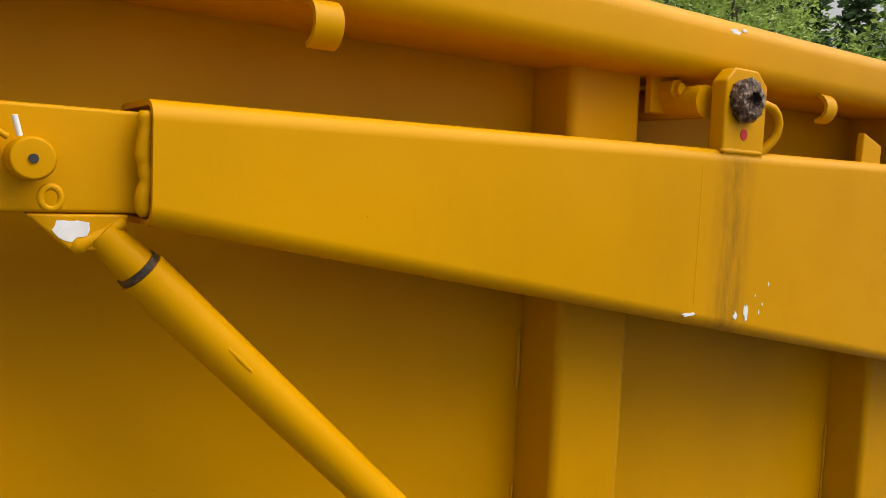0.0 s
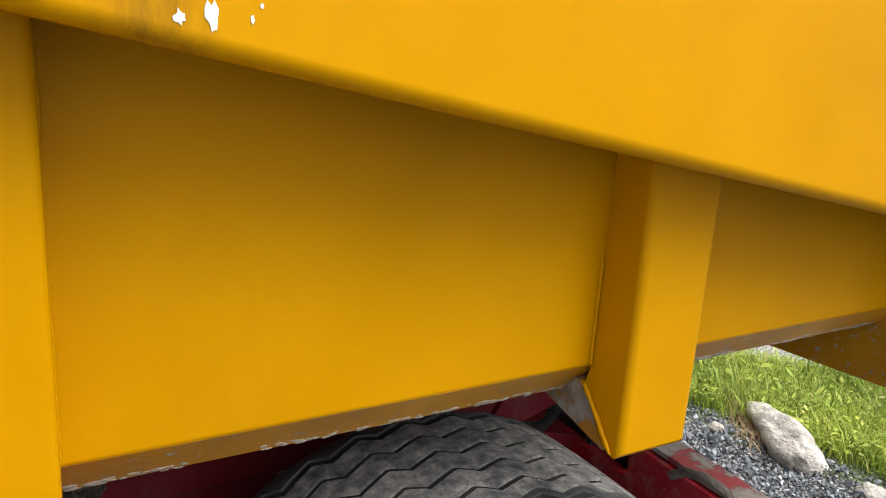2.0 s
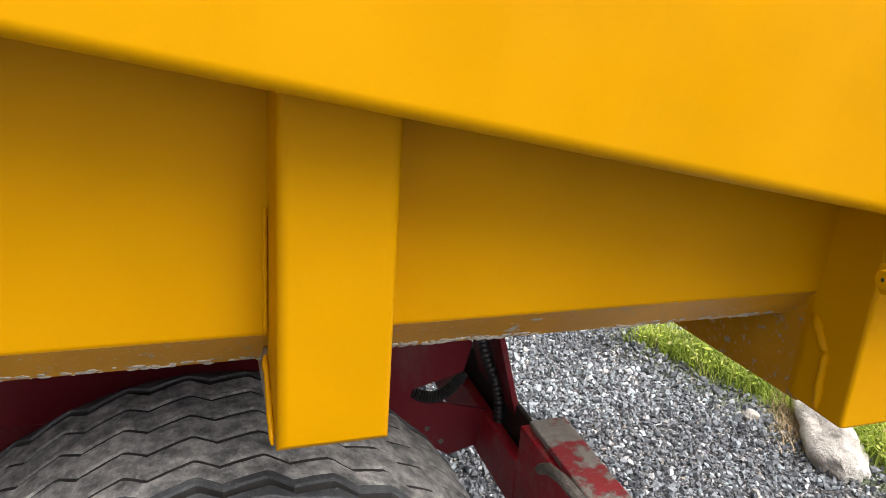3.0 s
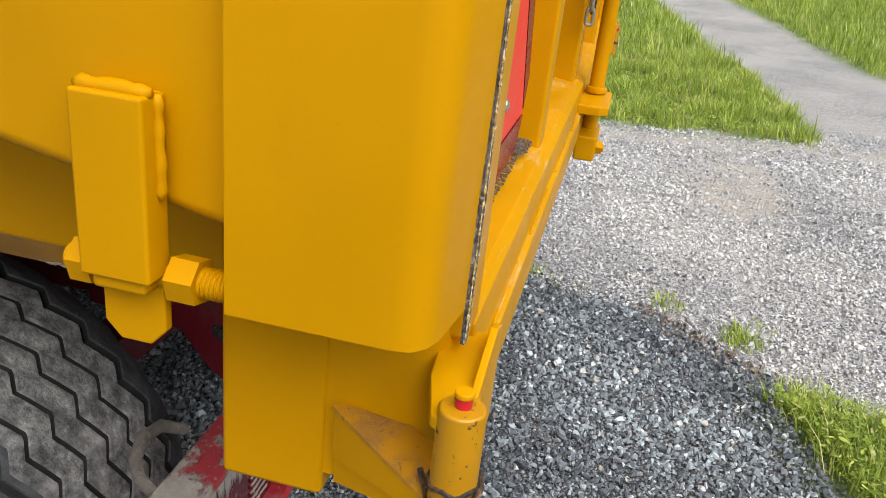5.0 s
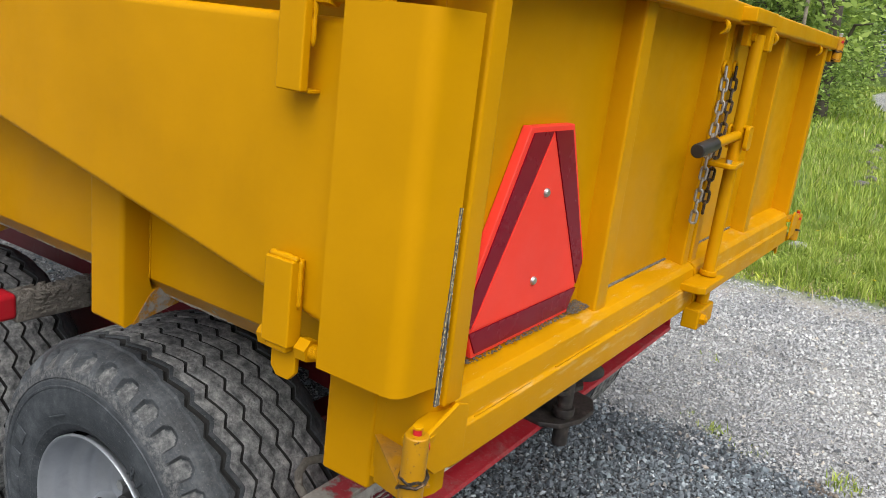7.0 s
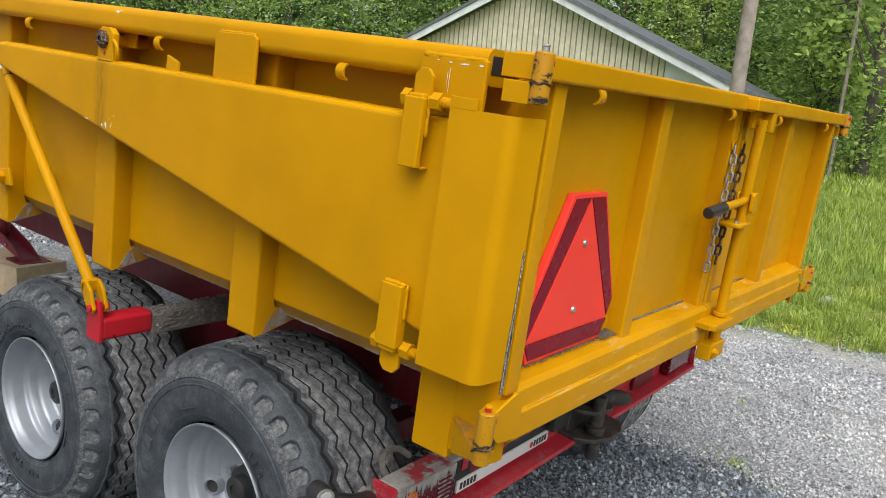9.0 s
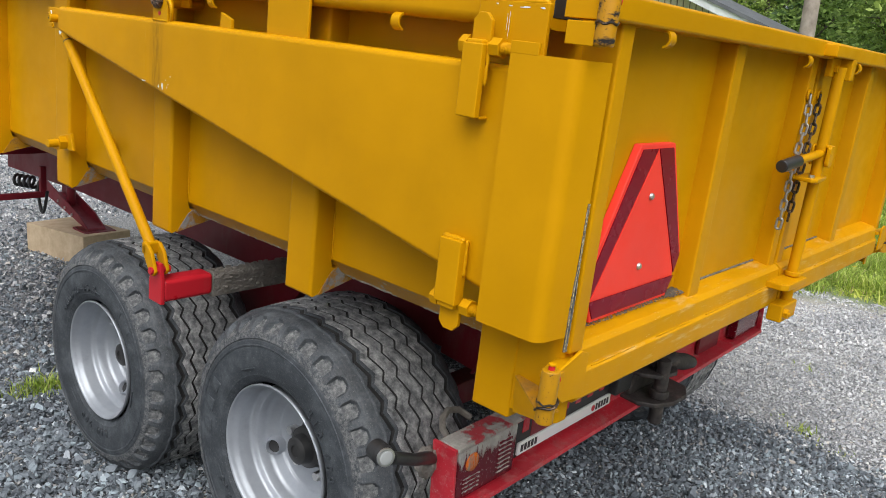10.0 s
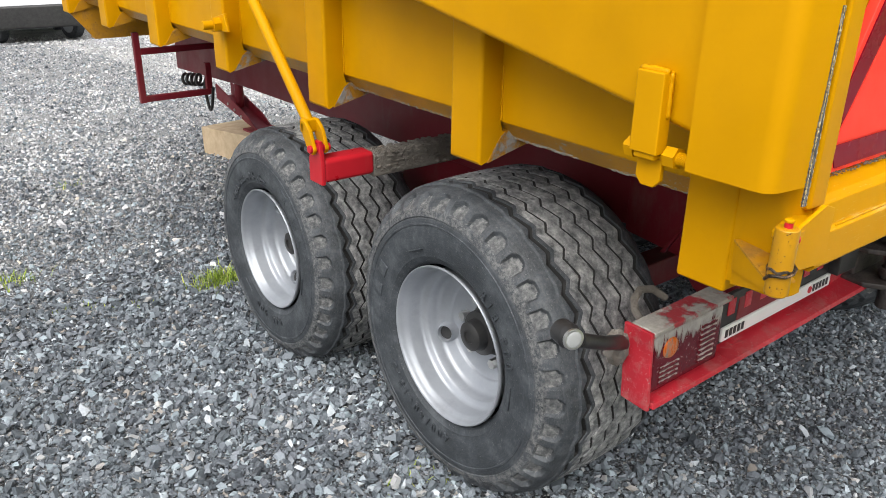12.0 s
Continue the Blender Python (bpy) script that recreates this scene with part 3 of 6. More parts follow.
for v in nut_bm.verts:
    v.co.x *= 0.72
    v.co += Vector((noise.noise(v.co * 190), noise.noise(v.co * 190 + Vector((7, 0, 0))), noise.noise(v.co * 190 + Vector((0, 7, 0))))) * 0.0036
part("burnt_nut", nut_bm, BURNT, arm, "burnt, greasy weld nut")
part("red_mark", cyl((0.0014, 1.366, 1.497), (0.0022, 1.366, 1.497), 0.0062, 18), BRIGHT_RED, arm)
part("lug_weld", weld_bead((0.003, 1.328, 1.478), (0.003, 1.404, 1.478), 0.0034, 31), YELLOW, arm)
part("pivot_plate", prism([(1.34, 1.5655), (1.34, 1.519), (1.36, 1.519), (1.434, 1.519), (1.434, 1.5655)], "x", 0.076, 0.086, 0.002), YELLOW, trailer)
part("pivot_pin", cyl((0.03, 1.3975, 1.532), (0.15, 1.3975, 1.532), 0.018, 20), YELLOW, trailer)
part("plate_nut", hexagon_bar((0.058, 1.412, 1.545), (0.076, 1.412, 1.545), 0.0125), YELLOW, trailer)
part("plate_nut_bolt", cyl((0.052, 1.412, 1.545), (0.060, 1.412, 1.545), 0.007, 12), YELLOW, trailer)
part("arm_hook", sweep([(0.012, 1.347, 1.528), (0.008, 1.336, 1.532), (0.004, 1.325, 1.533), (0.002, 1.314, 1.530), (0.001, 1.306, 1.523), (0.001, 1.302, 1.514), (0.002, 1.302, 1.504), (0.004, 1.306, 1.495), (0.008, 1.312, 1.487), (0.012, 1.320, 1.479)], 0.0052, 12), YELLOW, arm)
part("arm_tab", prism([(1.036, 1.47), (1.088, 1.47), (1.084, 1.520), (1.036, 1.505)], "x", 0.012, 0.022, 0.002), YELLOW, arm)
part("closing_flap", prism([(0.740, 1.47), (0.897, 1.47), (0.897, 1.588), (0.885, 1.596), (0.752, 1.598), (0.740, 1.590)], "x", 0.018, 0.028, 0.003), YELLOW, arm)
part("flap_weld", weld_bead((0.024, 0.75, 1.598), (0.024, 0.885, 1.597), 0.004, 77), YELLOW, arm)


for cy, cz, w, h, sd in ((1.355, 1.613, 0.022, 0.007, 81), (1.338, 1.616, 0.010, 0.004, 82), (1.372, 1.603, 0.004, 0.010, 83)):
    part("paint_chip", patch(0.0300, cy, cz, w, h, "x", sd, 0.0015), CHIP_WHITE, trailer, "white paint chip")


# tarpaulin hooks under the rails
def rail_hook(y):
    bm = bmesh.new()
    pts = [(0.040 - 0.019 * math.sin(a), 1.546 + 0.019 * math.cos(a)) for a in (math.pi * (0.05 + 0.9 * i / 9) for i in range(10))]
    inner = [(0.040 - 0.0145 * math.sin(a), 1.546 + 0.0145 * math.cos(a)) for a in (math.pi * (0.05 + 0.9 * i / 9) for i in range(10))]
    return prism(pts + inner[::-1], "y", y - 0.012, y + 0.012, 0.0, bm)


for y in (0.465, 1.152, 1.864, 2.54, 3.23, 3.92):
    part("tarpaulin_hook", rail_hook(y), YELLOW, trailer)

# paint chips and the rust run below the lug
for cy, cz, w, h, sd in ((1.445, 1.303, 0.026, 0.005, 21), (1.361, 1.297, 0.008, 0.010, 22), (1.341, 1.298, 0.010, 0.024, 23), (1.310, 1.307, 0.003, 0.004, 24), (1.316, 1.298, 0.003, 0.007, 25), (1.325, 1.318, 0.003, 0.003, 26), (1.300, 1.330, 0.003, 0.006, 27)):
    part("paint_chip", patch(-0.0002, cy, cz, w, h, "x", sd), CHIP_WHITE, arm, "white paint chip")

# lower and upper clamp brackets with their threaded bolts
def clamp(z0, z1, zb, y0, y1, tab_z, x0, sd):
    b = part("clamp_bracket", box(x0, x0 + 0.016 if zb > z0 + 0.05 else -0.001, y0, y1, z0, z1, 0.003), YELLOW, arm)
    part("bracket_weld", weld_bead((x0 + 0.018, y0 - 0.001, z0 + 0.06), (x0 + 0.018, y0 - 0.001, z1), 0.0042, sd), YELLOW, b)
    if zb < z0 + 0.05:
        part("bracket_weld", weld_bead((x0 + 0.018, y1 + 0.001, z0 + 0.075), (x0 + 0.018, y1 + 0.001, z1), 0.0034, sd + 3), YELLOW, b)
        part("bracket_weld", weld_bead((x0 + 0.012, y0, z1 + 0.001), (x0 + 0.012, y1, z1 + 0.001), 0.006, sd + 1), YELLOW, b)
    part("clamp_bolt", cyl((x0 + 0.028, 0.118, zb), (x0 + 0.028, y1 + 0.028, zb), 0.0105, 18, 0.0015), YELLOW, b)
    # black disc drawn for the shade in the bolt's end hole
    part("bolt_bore", cyl((x0 + 0.028, y1 + 0.0275, zb), (x0 + 0.028, y1 + 0.0286, zb), 0.0022, 10), INK_AND_SHADE, b)
    part("clamp_nut", hexagon_bar((x0 + 0.028, y0 - 0.026, zb), (x0 + 0.028, y0 - 0.004, zb), 0.0185), YELLOW, b)
    part("clamp_nut", hexagon_bar((x0 + 0.028, y1 + 0.002, zb), (x0 + 0.028, y1 + 0.020, zb), 0.0185), YELLOW, b)
    for i in range(9):
        yy = 0.124 + i * 0.0035
        part("thread", sweep([(x0 + 0.028, yy, zb), (x0 + 0.028, yy + 0.0012, zb), (x0 + 0.028, yy + 0.0024, zb)], [0.0105, 0.0120, 0.0105], 16, caps=False), YELLOW, b)
    sgn = 1 if tab_z > zb else -1
    part("stop_tab", prism([(y0 + 0.002, zb), (y1 - 0.002, zb), (y1 - 0.002, tab_z - sgn * 0.014), (y1 - 0.015, tab_z), (y0 + 0.015, tab_z), (y0 + 0.002, tab_z - sgn * 0.014)], "x", x0 + 0.022, x0 + 0.032, 0.002), YELLOW, b)
    part("bracket_bridge", box(x0 + 0.004, x0 + 0.042, y0 + 0.006, y1 - 0.006, zb - 0.009, zb + 0.012, 0.004), YELLOW, b)


clamp(1.012, 1.146, 1.010, 0.176, 0.231, 0.951, -0.030, 40)
clamp(1.386, 1.522, 1.517, 0.174, 0.222, 1.578, -0.040, 50)
part("bracket_foot", box(-0.024, 0.0, 0.174, 0.222, 1.384, 1.389, 0.001), YELLOW, arm)

# rear corner wrap: folded plate from the arm round to the gate
wrap_pts = [(0.004, 0.123), (-0.022, 0.123), (-0.022, 0.002), (-0.019, -0.012), (-0.010, -0.021), (0.004, -0.026), (0.068, -0.034), (0.071, -0.031), (0.068, -0.027), (0.006, -0.019), (-0.006, -0.014), (-0.013, -0.007), (-0.016, 0.004), (-0.016, 0.119), (0.004, 0.119)]
wrap = part("corner_wrap", prism(wrap_pts, "z", 1.000, 1.514), YELLOW, arm)
part("wrap_upstand", box(-0.0225, -0.0155, 0.062, 0.1235, 1.512, 1.534, 0.001), YELLOW, arm)
part("wrap_filler", box(-0.010, 0.060, 0.030, 0.118, 1.02, 1.50), YELLOW, arm)
rnd = random.Random(9)
left, right_side = [], []
for i in range(150):
    z = 0.970 + 0.292 * i / 149
    w = 0.0092 if z < 1.10 else 0.0085 - 0.004 * min(1.0, (z - 1.10) / 0.03)
    if z > 1.145:
        w = 0.0034
    mid = 0.0625 + 0.002 * (z - 0.97) / 0.29
    left.append((mid - w / 2 * rnd.uniform(0.75, 1.2), z))
    right_side.append((mid + w / 2 * rnd.uniform(0.75, 1.2), z))
part("torn_sealant", prism(left + right_side[::-1], "y", -0.0366, -0.0325), RAGGED, arm, "torn grey and white sealant in the gap")
for side_pts, sd in ((left, 1), (right_side, 2)):
    part("paint_crack", sweep([(x, -0.0362, z) for x, z in side_pts], [0.0008 * rnd.choice((0.2, 0.6, 1.0, 1.6)) for _ in side_pts], 5), CRACKED, arm, "white chipped paint edge")

# rail end plate and upper hinge
rp = part("rail_end_plate", box(0.016, 0.028, 0.078, 0.238, 1.508, 1.604, 0.003), YELLOW, trailer)
part("plate_weld", weld_bead((0.022, 0.082, 1.604), (0.022, 0.236, 1.604), 0.006, 61), YELLOW, rp)
for i, (yy, zz, w, h) in enumerate(((0.092, 1.594, 0.012, 0.004), (0.130, 1.593, 0.030, 0.0035), (0.165, 1.594, 0.010, 0.003), (0.195, 1.596, 0.008, 0.003), (0.110, 1.621, 0.030, 0.009), (0.163, 1.560, 0.0012, 0.050), (0.168, 1.565, 0.0010, 0.040))):
    part("paint_chip", patch(0.0158 if zz < 1.61 else 0.0375, yy, zz, w, h, "x", 70 + i, 0.0004), CHIP_WHITE, rp, "white paint chip")


# ---------------------------------------------------------------- the tailgate: two leaves, hinged at the corners
def hinge_side(bm, right):
    return mirrored(bm) if right else bm


def slab(a, b, tops, bottoms, thick):
    """An upright plate from plan point a to b; tops and bottoms are the heights at either end; it lies on the inner side."""
    a, b = Vector((*a, 0)), Vector((*b, 0))
    side = Vector((0, 0, 1)).cross(b - a).normalized() * thick
    if side.x < 0:
        side = -side
    bm = bmesh.new()
    front = [bm.verts.new((p.x, p.y, z)) for p, z in ((a, tops[0]), (b, tops[1]), (b, bottoms[1]), (a, bottoms[0]))]
    back = [bm.verts.new(v.co + side) for v in front]
    bm.faces.new(front)
    bm.faces.new(back[::-1])
    for i in range(4):
        bm.faces.new((front[i], back[i], back[(i + 1) % 4], front[(i + 1) % 4]))
    return bm


for right in (False, True):
    for zb, zt in ((0.846, 0.955), (1.540, 1.632)):
        low = zb < 1
        barrel = part("hinge_barrel", hinge_side(cyl((0.0, -0.050, zb), (0.0, -0.050, zt), 0.0180, 28, 0.003), right), GREASED_BLACK if zb > 1.4 else GREASED, trailer)
        part("hinge_pin", hinge_side(cyl((0.0, -0.050, zt - 0.01), (0.0, -0.050, zt + 0.009), 0.0064, 16, 0.001), right), BRIGHT_RED if low else STEEL, barrel, "red hinge pin" if low else "bare steel hinge pin")
        part("pin_cap", hinge_side(cyl((0.0, -0.050, zt + 0.008), (0.0, -0.050, zt + 0.013), 0.0074, 16, 0.001), right), YELLOW if low else STEEL, barrel)
        seam = sweep([(math.cos(a) * 0.0182, -0.050 + math.sin(a) * 0.0182, (0.889 if low else 1.578) + 0.002 * math.sin(5 * a)) for a in (2 * math.pi * i / 24 for i in range(24))], 0.0024, 6, closed=True)
        part("barrel_joint", hinge_side(seam, right), GREASE, barrel, "black greasy joint")
        part("red_spot", hinge_side(cyl((0.0122, -0.0622, zt - 0.018), (0.0134, -0.0634, zt - 0.018), 0.0055, 14), right), BRIGHT_RED, barrel)
    # lower strap from barrel to gate beam, with its gusset
    part("hinge_strap", hinge_side(prism([(-0.014, -0.044), (-0.004, -0.028), (0.049, -0.014), (0.100, -0.010), (0.130, -0.020), (0.130, -0.046), (0.014, -0.060)], "z", 0.934, 0.945, 0.0015), right), YELLOW, trailer)
    part("strap_gusset", hinge_side(prism([(0.012, 0.946), (0.092, 0.972), (0.120, 0.962), (0.120, 0.868), (0.045, 0.876), (0.012, 0.905)], "y", -0.057, -0.050, 0.0015), right), YELLOW, trailer)
    # carrier from the corner post to the barrel
    part("corner_sheet", hinge_side(prism([(0.074, 0.080), (0.074, 0.008), (0.078, -0.008), (0.090, -0.020), (0.106, -0.024), (0.128, -0.024), (0.128, -0.018), (0.106, -0.018), (0.094, -0.014), (0.084, -0.004), (0.080, 0.010), (0.080, 0.080)], "z", 0.802, 1.49), right), YELLOW, trailer)
    part("hinge_carrier", hinge_side(slab((0.066, 0.068), (-0.006, -0.040), (0.880, 0.862), (0.828, 0.848), 0.010), right), YELLOW, trailer)
    part("hinge_carrier", hinge_side(slab((0.068, 0.066), (-0.004, -0.042), (0.846, 0.852), (0.800, 0.846), 0.010), right), YELLOW, trailer)
    part("carrier_top", hinge_side(slab((0.066, 0.070), (-0.002, -0.034), (0.881, 0.863), (0.877, 0.859), 0.045), right), GRIMED, trailer)
    wire = [(0.020, -0.020, 0.876), (0.004, -0.030, 0.868), (-0.012, -0.034, 0.870), (-0.019, -0.044, 0.880), (-0.0205, -0.056, 0.884), (-0.014, -0.067, 0.884), (0.0, -0.0715, 0.887), (0.012, -0.068, 0.891), (0.020, -0.058, 0.894), (0.026, -0.050, 0.890)]
    part("tie_wire", hinge_side(sweep(wire, 0.0026, 7), right), GREASE, trailer, "black greasy tie wire round the hinge")
    part("hinge_block", hinge_side(box(-0.010, 0.034, -0.036, 0.022, 1.538, 1.578, 0.002), right), YELLOW, trailer)
    part("hinge_arm", hinge_side(box(0.0, 0.055, -0.040, 0.036, 1.582, 1.626, 0.002), right), YELLOW, trailer)

    # leaf
    leaf = part("tailgate_leaf", hinge_side(box(0.10, 1.262, 0.0285, 0.0335, 0.93, 1.60), right), YELLOW, trailer)
    part("leaf_top_rail", hinge_side(box(0.022, 1.264, -0.050, 0.030, 1.583, 1.630, 0.007, seg=3), right), YELLOW, leaf)
    part("edge_post", hinge_side(box(0.088, 0.135, -0.033, 0.046, 0.955, 1.586, 0.006, seg=3), right), YELLOW, leaf)
    part("gate_post", hinge_side(prism([(0.655, 0.037), (0.656, -0.016), (0.712, -0.016), (0.720, 0.037)], "z", 0.955, 1.586, 0.006, seg=3), right), YELLOW, leaf)
    part("inner_post", hinge_side(prism([(1.208, 0.037), (1.210, -0.016), (1.258, -0.016), (1.258, 0.037)], "z", 0.955, 1.586, 0.006, seg=3), right), YELLOW, leaf)
    # bottom beam: sloping ledge, face, rib and lower plate
    part("bottom_beam", hinge_side(prism([(0.046, 0.980), (-0.022, 0.968), (-0.034, 0.957), (-0.037, 0.918), (-0.045, 0.912), (-0.045, 0.855), (-0.037, 0.846), (0.046, 0.846)], "x", 0.118, 1.264, 0.002), right), RUBBED, leaf)
    for k in range(4):
        part("rib_weld", hinge_side(weld_bead((0.17 + 0.28 * k, -0.040, 0.917), (0.36 + 0.28 * k, -0.039, 0.917), 0.0019, 140 + k), right), RUBBED, leaf)
    part("ledge_dirt", hinge_side(weld_bead((0.725, 0.028, 0.979), (1.200, 0.028, 0.978), 0.0035, 150, 0.004), right), MUD, leaf, "dried grey dirt in the ledge corner")

# tarpaulin hooks below the gate's top rail
for hx in (0.245, 1.067, 1.547, 2.218):
    pts = [(-0.036 - 0.018 * math.sin(a), 1.568 + 0.018 * math.cos(a)) for a in (math.pi * (0.05 + 0.9 * i / 9) for i in range(10))]
    inner = [(-0.036 - 0.0138 * math.sin(a), 1.568 + 0.0138 * math.cos(a)) for a in (math.pi * (0.05 + 0.9 * i / 9) for i in range(10))]
    part("tarpaulin_hook", prism(pts + inner[::-1], "x", hx - 0.012, hx + 0.012, 0.0), YELLOW, trailer)

# crumbs of soil on the ledge below the triangle
bmc = bmesh.new()
rnd = random.Random(4)
for i in range(900):
    x, y = rnd.uniform(0.20, 0.62), rnd.uniform(0.000, 0.028)
    if i % 3 == 0:
        x, y = rnd.uniform(0.575, 0.652), rnd.uniform(-0.006, 0.028)
    s = rnd.uniform(0.0009, 0.0030)
    bmesh.ops.create_icosphere(bmc, subdivisions=1, radius=s, matrix=Matrix.Translation((x, y, 0.976 + (y + 0.022) * 0.17 + s * 0.2)) @ Matrix.Diagonal((1, rnd.uniform(0.6, 1.2), 0.6, 1)))
tagged(part("soil", bmc, SOIL, trailer, "dark soil crumbs on the gate ledge", 0), kind="stuff")

# ---- slow-vehicle triangle
TX, TY = 0.397, 0.0215
hexa = [(-0.079, 1.356), (0.079, 1.356), (0.215, 1.088), (0.175, 0.981), (-0.175, 0.981), (-0.215, 1.088)]
tri = part("warning_triangle", prism([(TX + x, z) for x, z in hexa], "y", TY - 0.012, TY + 0.006, 0.002), FLUO, trailer, "fluorescent red slow-vehicle triangle plate")
y0, y1 = TY - 0.0145, TY - 0.0125
part("reflective_strip", prism([(TX + x, z) for x, z in ((-0.070, 1.346), (-0.003, 1.346), (-0.193, 1.038), (-0.207, 1.080))], "y", y0, y1), REFLEX, tri)
part("reflective_strip", prism([(TX + x, z) for x, z in ((0.070, 1.346), (0.003, 1.346), (0.193, 1.038), (0.207, 1.080))], "y", y0, y1), REFLEX, tri)
part("reflective_strip", prism([(TX + x, z) for x, z in ((-0.195, 1.030), (0.195, 1.030), (0.170, 0.990), (-0.170, 0.990))], "y", y0, y1), REFLEX, tri)
part("orange_centre", prism([(TX, 1.342), (TX + 0.189, 1.034), (TX - 0.189, 1.034)], "y", y0 + 0.0004, y1), FLUO, tri)
for bz in (1.241, 1.082):
    part("bolt_head", sweep([(TX, y0 + 0.001, bz), (TX, y0 - 0.004, bz), (TX, y0 - 0.0065, bz)], [0.0085, 0.0075, 0.004], 10), STEEL, tri, "bare steel bolt head")

# ---- latch: vertical rod, brackets, handle and chains
LX, LY = 1.305, -0.062
latch = part("latch_rod", cyl((LX, LY, 0.83), (LX, LY, 1.565), 0.0165, 20), YELLOW, trailer, "yellow vertical latch rod")
part("rod_collar", cyl((LX, LY, 0.938), (LX, LY, 0.952), 0.023, 20, 0.002), YELLOW, latch)
part("latch_shelf", prism([(1.165, -0.035), (1.165, -0.080), (1.180, -0.098), (1.345, -0.098), (1.345, -0.035)], "z", 0.916, 0.936, 0.003), YELLOW, latch)
part("latch_cap", box(1.165, 1.375, -0.085, -0.03, 1.588, 1.622, 0.004), YELLOW, latch)
part("cap_cheek", box(1.335, 1.372, -0.085, -0.035, 1.528, 1.590, 0.004), YELLOW, latch)
part("cap_cheek", box(1.255, 1.335, -0.052, -0.035, 1.535, 1.588, 0.003), YELLOW, latch)
part("cap_bolt", hexagon_bar((1.285, -0.062, 1.558), (1.285, -0.050, 1.558), 0.011), YELLOW, latch)
part("latch_foot", box(1.215, 1.345, -0.085, -0.040, 0.806, 0.860, 0.005), YELLOW, latch)
part("foot_nut", hexagon_bar((1.24, -0.098, 0.834), (1.24, -0.084, 0.834), 0.016), YELLOW, latch)
part("foot_bolt", cyl((1.24, -0.102, 0.834), (1.24, -0.090, 0.834), 0.0075, 12), YELLOW, latch)
grip = part("handle_grip", cyl((1.012, -0.054, 1.289), (1.130, -0.057, 1.300), 0.0170, 24, 0.003), BLACK, latch, "black rubber handle grip")
part("handle_bar", cyl((1.125, -0.057, 1.2995), (1.300, -0.064, 1.316), 0.0125, 16), YELLOW, latch)
part("handle_yoke", prism([(1.286, 1.288), (1.294, 1.280), (1.322, 1.280), (1.330, 1.288), (1.330, 1.334), (1.322, 1.342), (1.294, 1.342), (1.286, 1.334)], "y", -0.094, -0.082, 0.003), YELLOW, latch)
part("handle_yoke", prism([(1.286, 1.288), (1.294, 1.280), (1.322, 1.280), (1.330, 1.288), (1.330, 1.334), (1.322, 1.342), (1.294, 1.342), (1.286, 1.334)], "y", -0.046, -0.038, 0.003), YELLOW, latch)
part("handle_yoke", box(1.294, 1.322, -0.094, -0.038, 1.334, 1.343, 0.003), YELLOW, latch)
part("latch_catch", prism([(1.20, -0.030), (1.195, -0.085), (1.215, -0.098), (1.34, -0.085), (1.34, -0.030)], "z", 1.238, 1.250, 0.003), YELLOW, latch)
part("catch_screw", hexagon_bar((1.225, -0.075, 1.249), (1.225, -0.075, 1.258), 0.008), STEEL, latch)


def chain_link(c, d, turn, length=0.040, width=0.022, r=0.0038):
    d = Vector(d).normalized()
    side = (Matrix.Rotation(turn, 3, d) @ d.orthogonal()).normalized()
    pts = []
    for i in range(16):
        a = 2 * math.pi * i / 16
        u, v = math.cos(a), math.sin(a)
        pts.append(Vector(c) + d * (math.copysign(length / 2 - width / 2, u) + u * (width / 2 - r)) + side * v * (width / 2 - r))
    return sweep(pts, r, 7, closed=True)


def chain(way, count, rust):
    way = [Vector(p) for p in way]
    ch = part("chain_ring", sweep([way[0] + Vector((0.014 * math.cos(a), 0.004, 0.014 * math.sin(a))) for a in (2 * math.pi * i / 14 for i in range(14))], 0.004, 8, closed=True), YELLOW, trailer, "weathered steel chain hanging from a welded ring")
    total = [(b - a).length for a, b in zip(way, way[1:])]
    for i in range(count):
        s = (i + 0.5) / count * sum(total)
        k = 0
        while k < len(total) - 1 and s > total[k]:
            s -= total[k]
            k += 1
        c = way[k].lerp(way[k + 1], s / total[k])
        part("link", chain_link(c, way[k + 1] - way[k], (i % 2) * math.pi / 2 + 0.5), GREASE if rust else CHAIN, ch)


chain([(1.225, -0.022, 1.478), (1.212, -0.030, 1.40), (1.196, -0.029, 1.30), (1.186, -0.029, 1.20), (1.182, -0.028, 1.093)], 14, False)
chain([(1.315, -0.022, 1.480), (1.288, -0.030, 1.40), (1.262, -0.032, 1.30), (1.254, -0.030, 1.20), (1.256, -0.028, 1.108)], 13, True)

# ---------------------------------------------------------------- chassis
def long_beam():
    return prism([(0.60, 0.540), (0.47, 0.66), (0.47, 0.80), (0.62, 0.885), (4.33, 0.885), (4.33, 0.458), (3.4, 0.503)], "x", 0.700, 0.780, 0.006)


def rear_bracket():
    """Slotted plate at the beam's rear end."""
    return prism([(0.626, 0.512), (0.591, 0.508), (0.534, 0.438), (0.444, 0.378), (0.384, 0.394), (0.372, 0.470), (0.5245, 0.514), (0.5255, 0.532), (0.425, 0.560), (0.412, 0.615), (0.435, 0.80), (0.78, 0.86), (0.78, 0.525)], "x", 0.690, 0.699, 0.001)


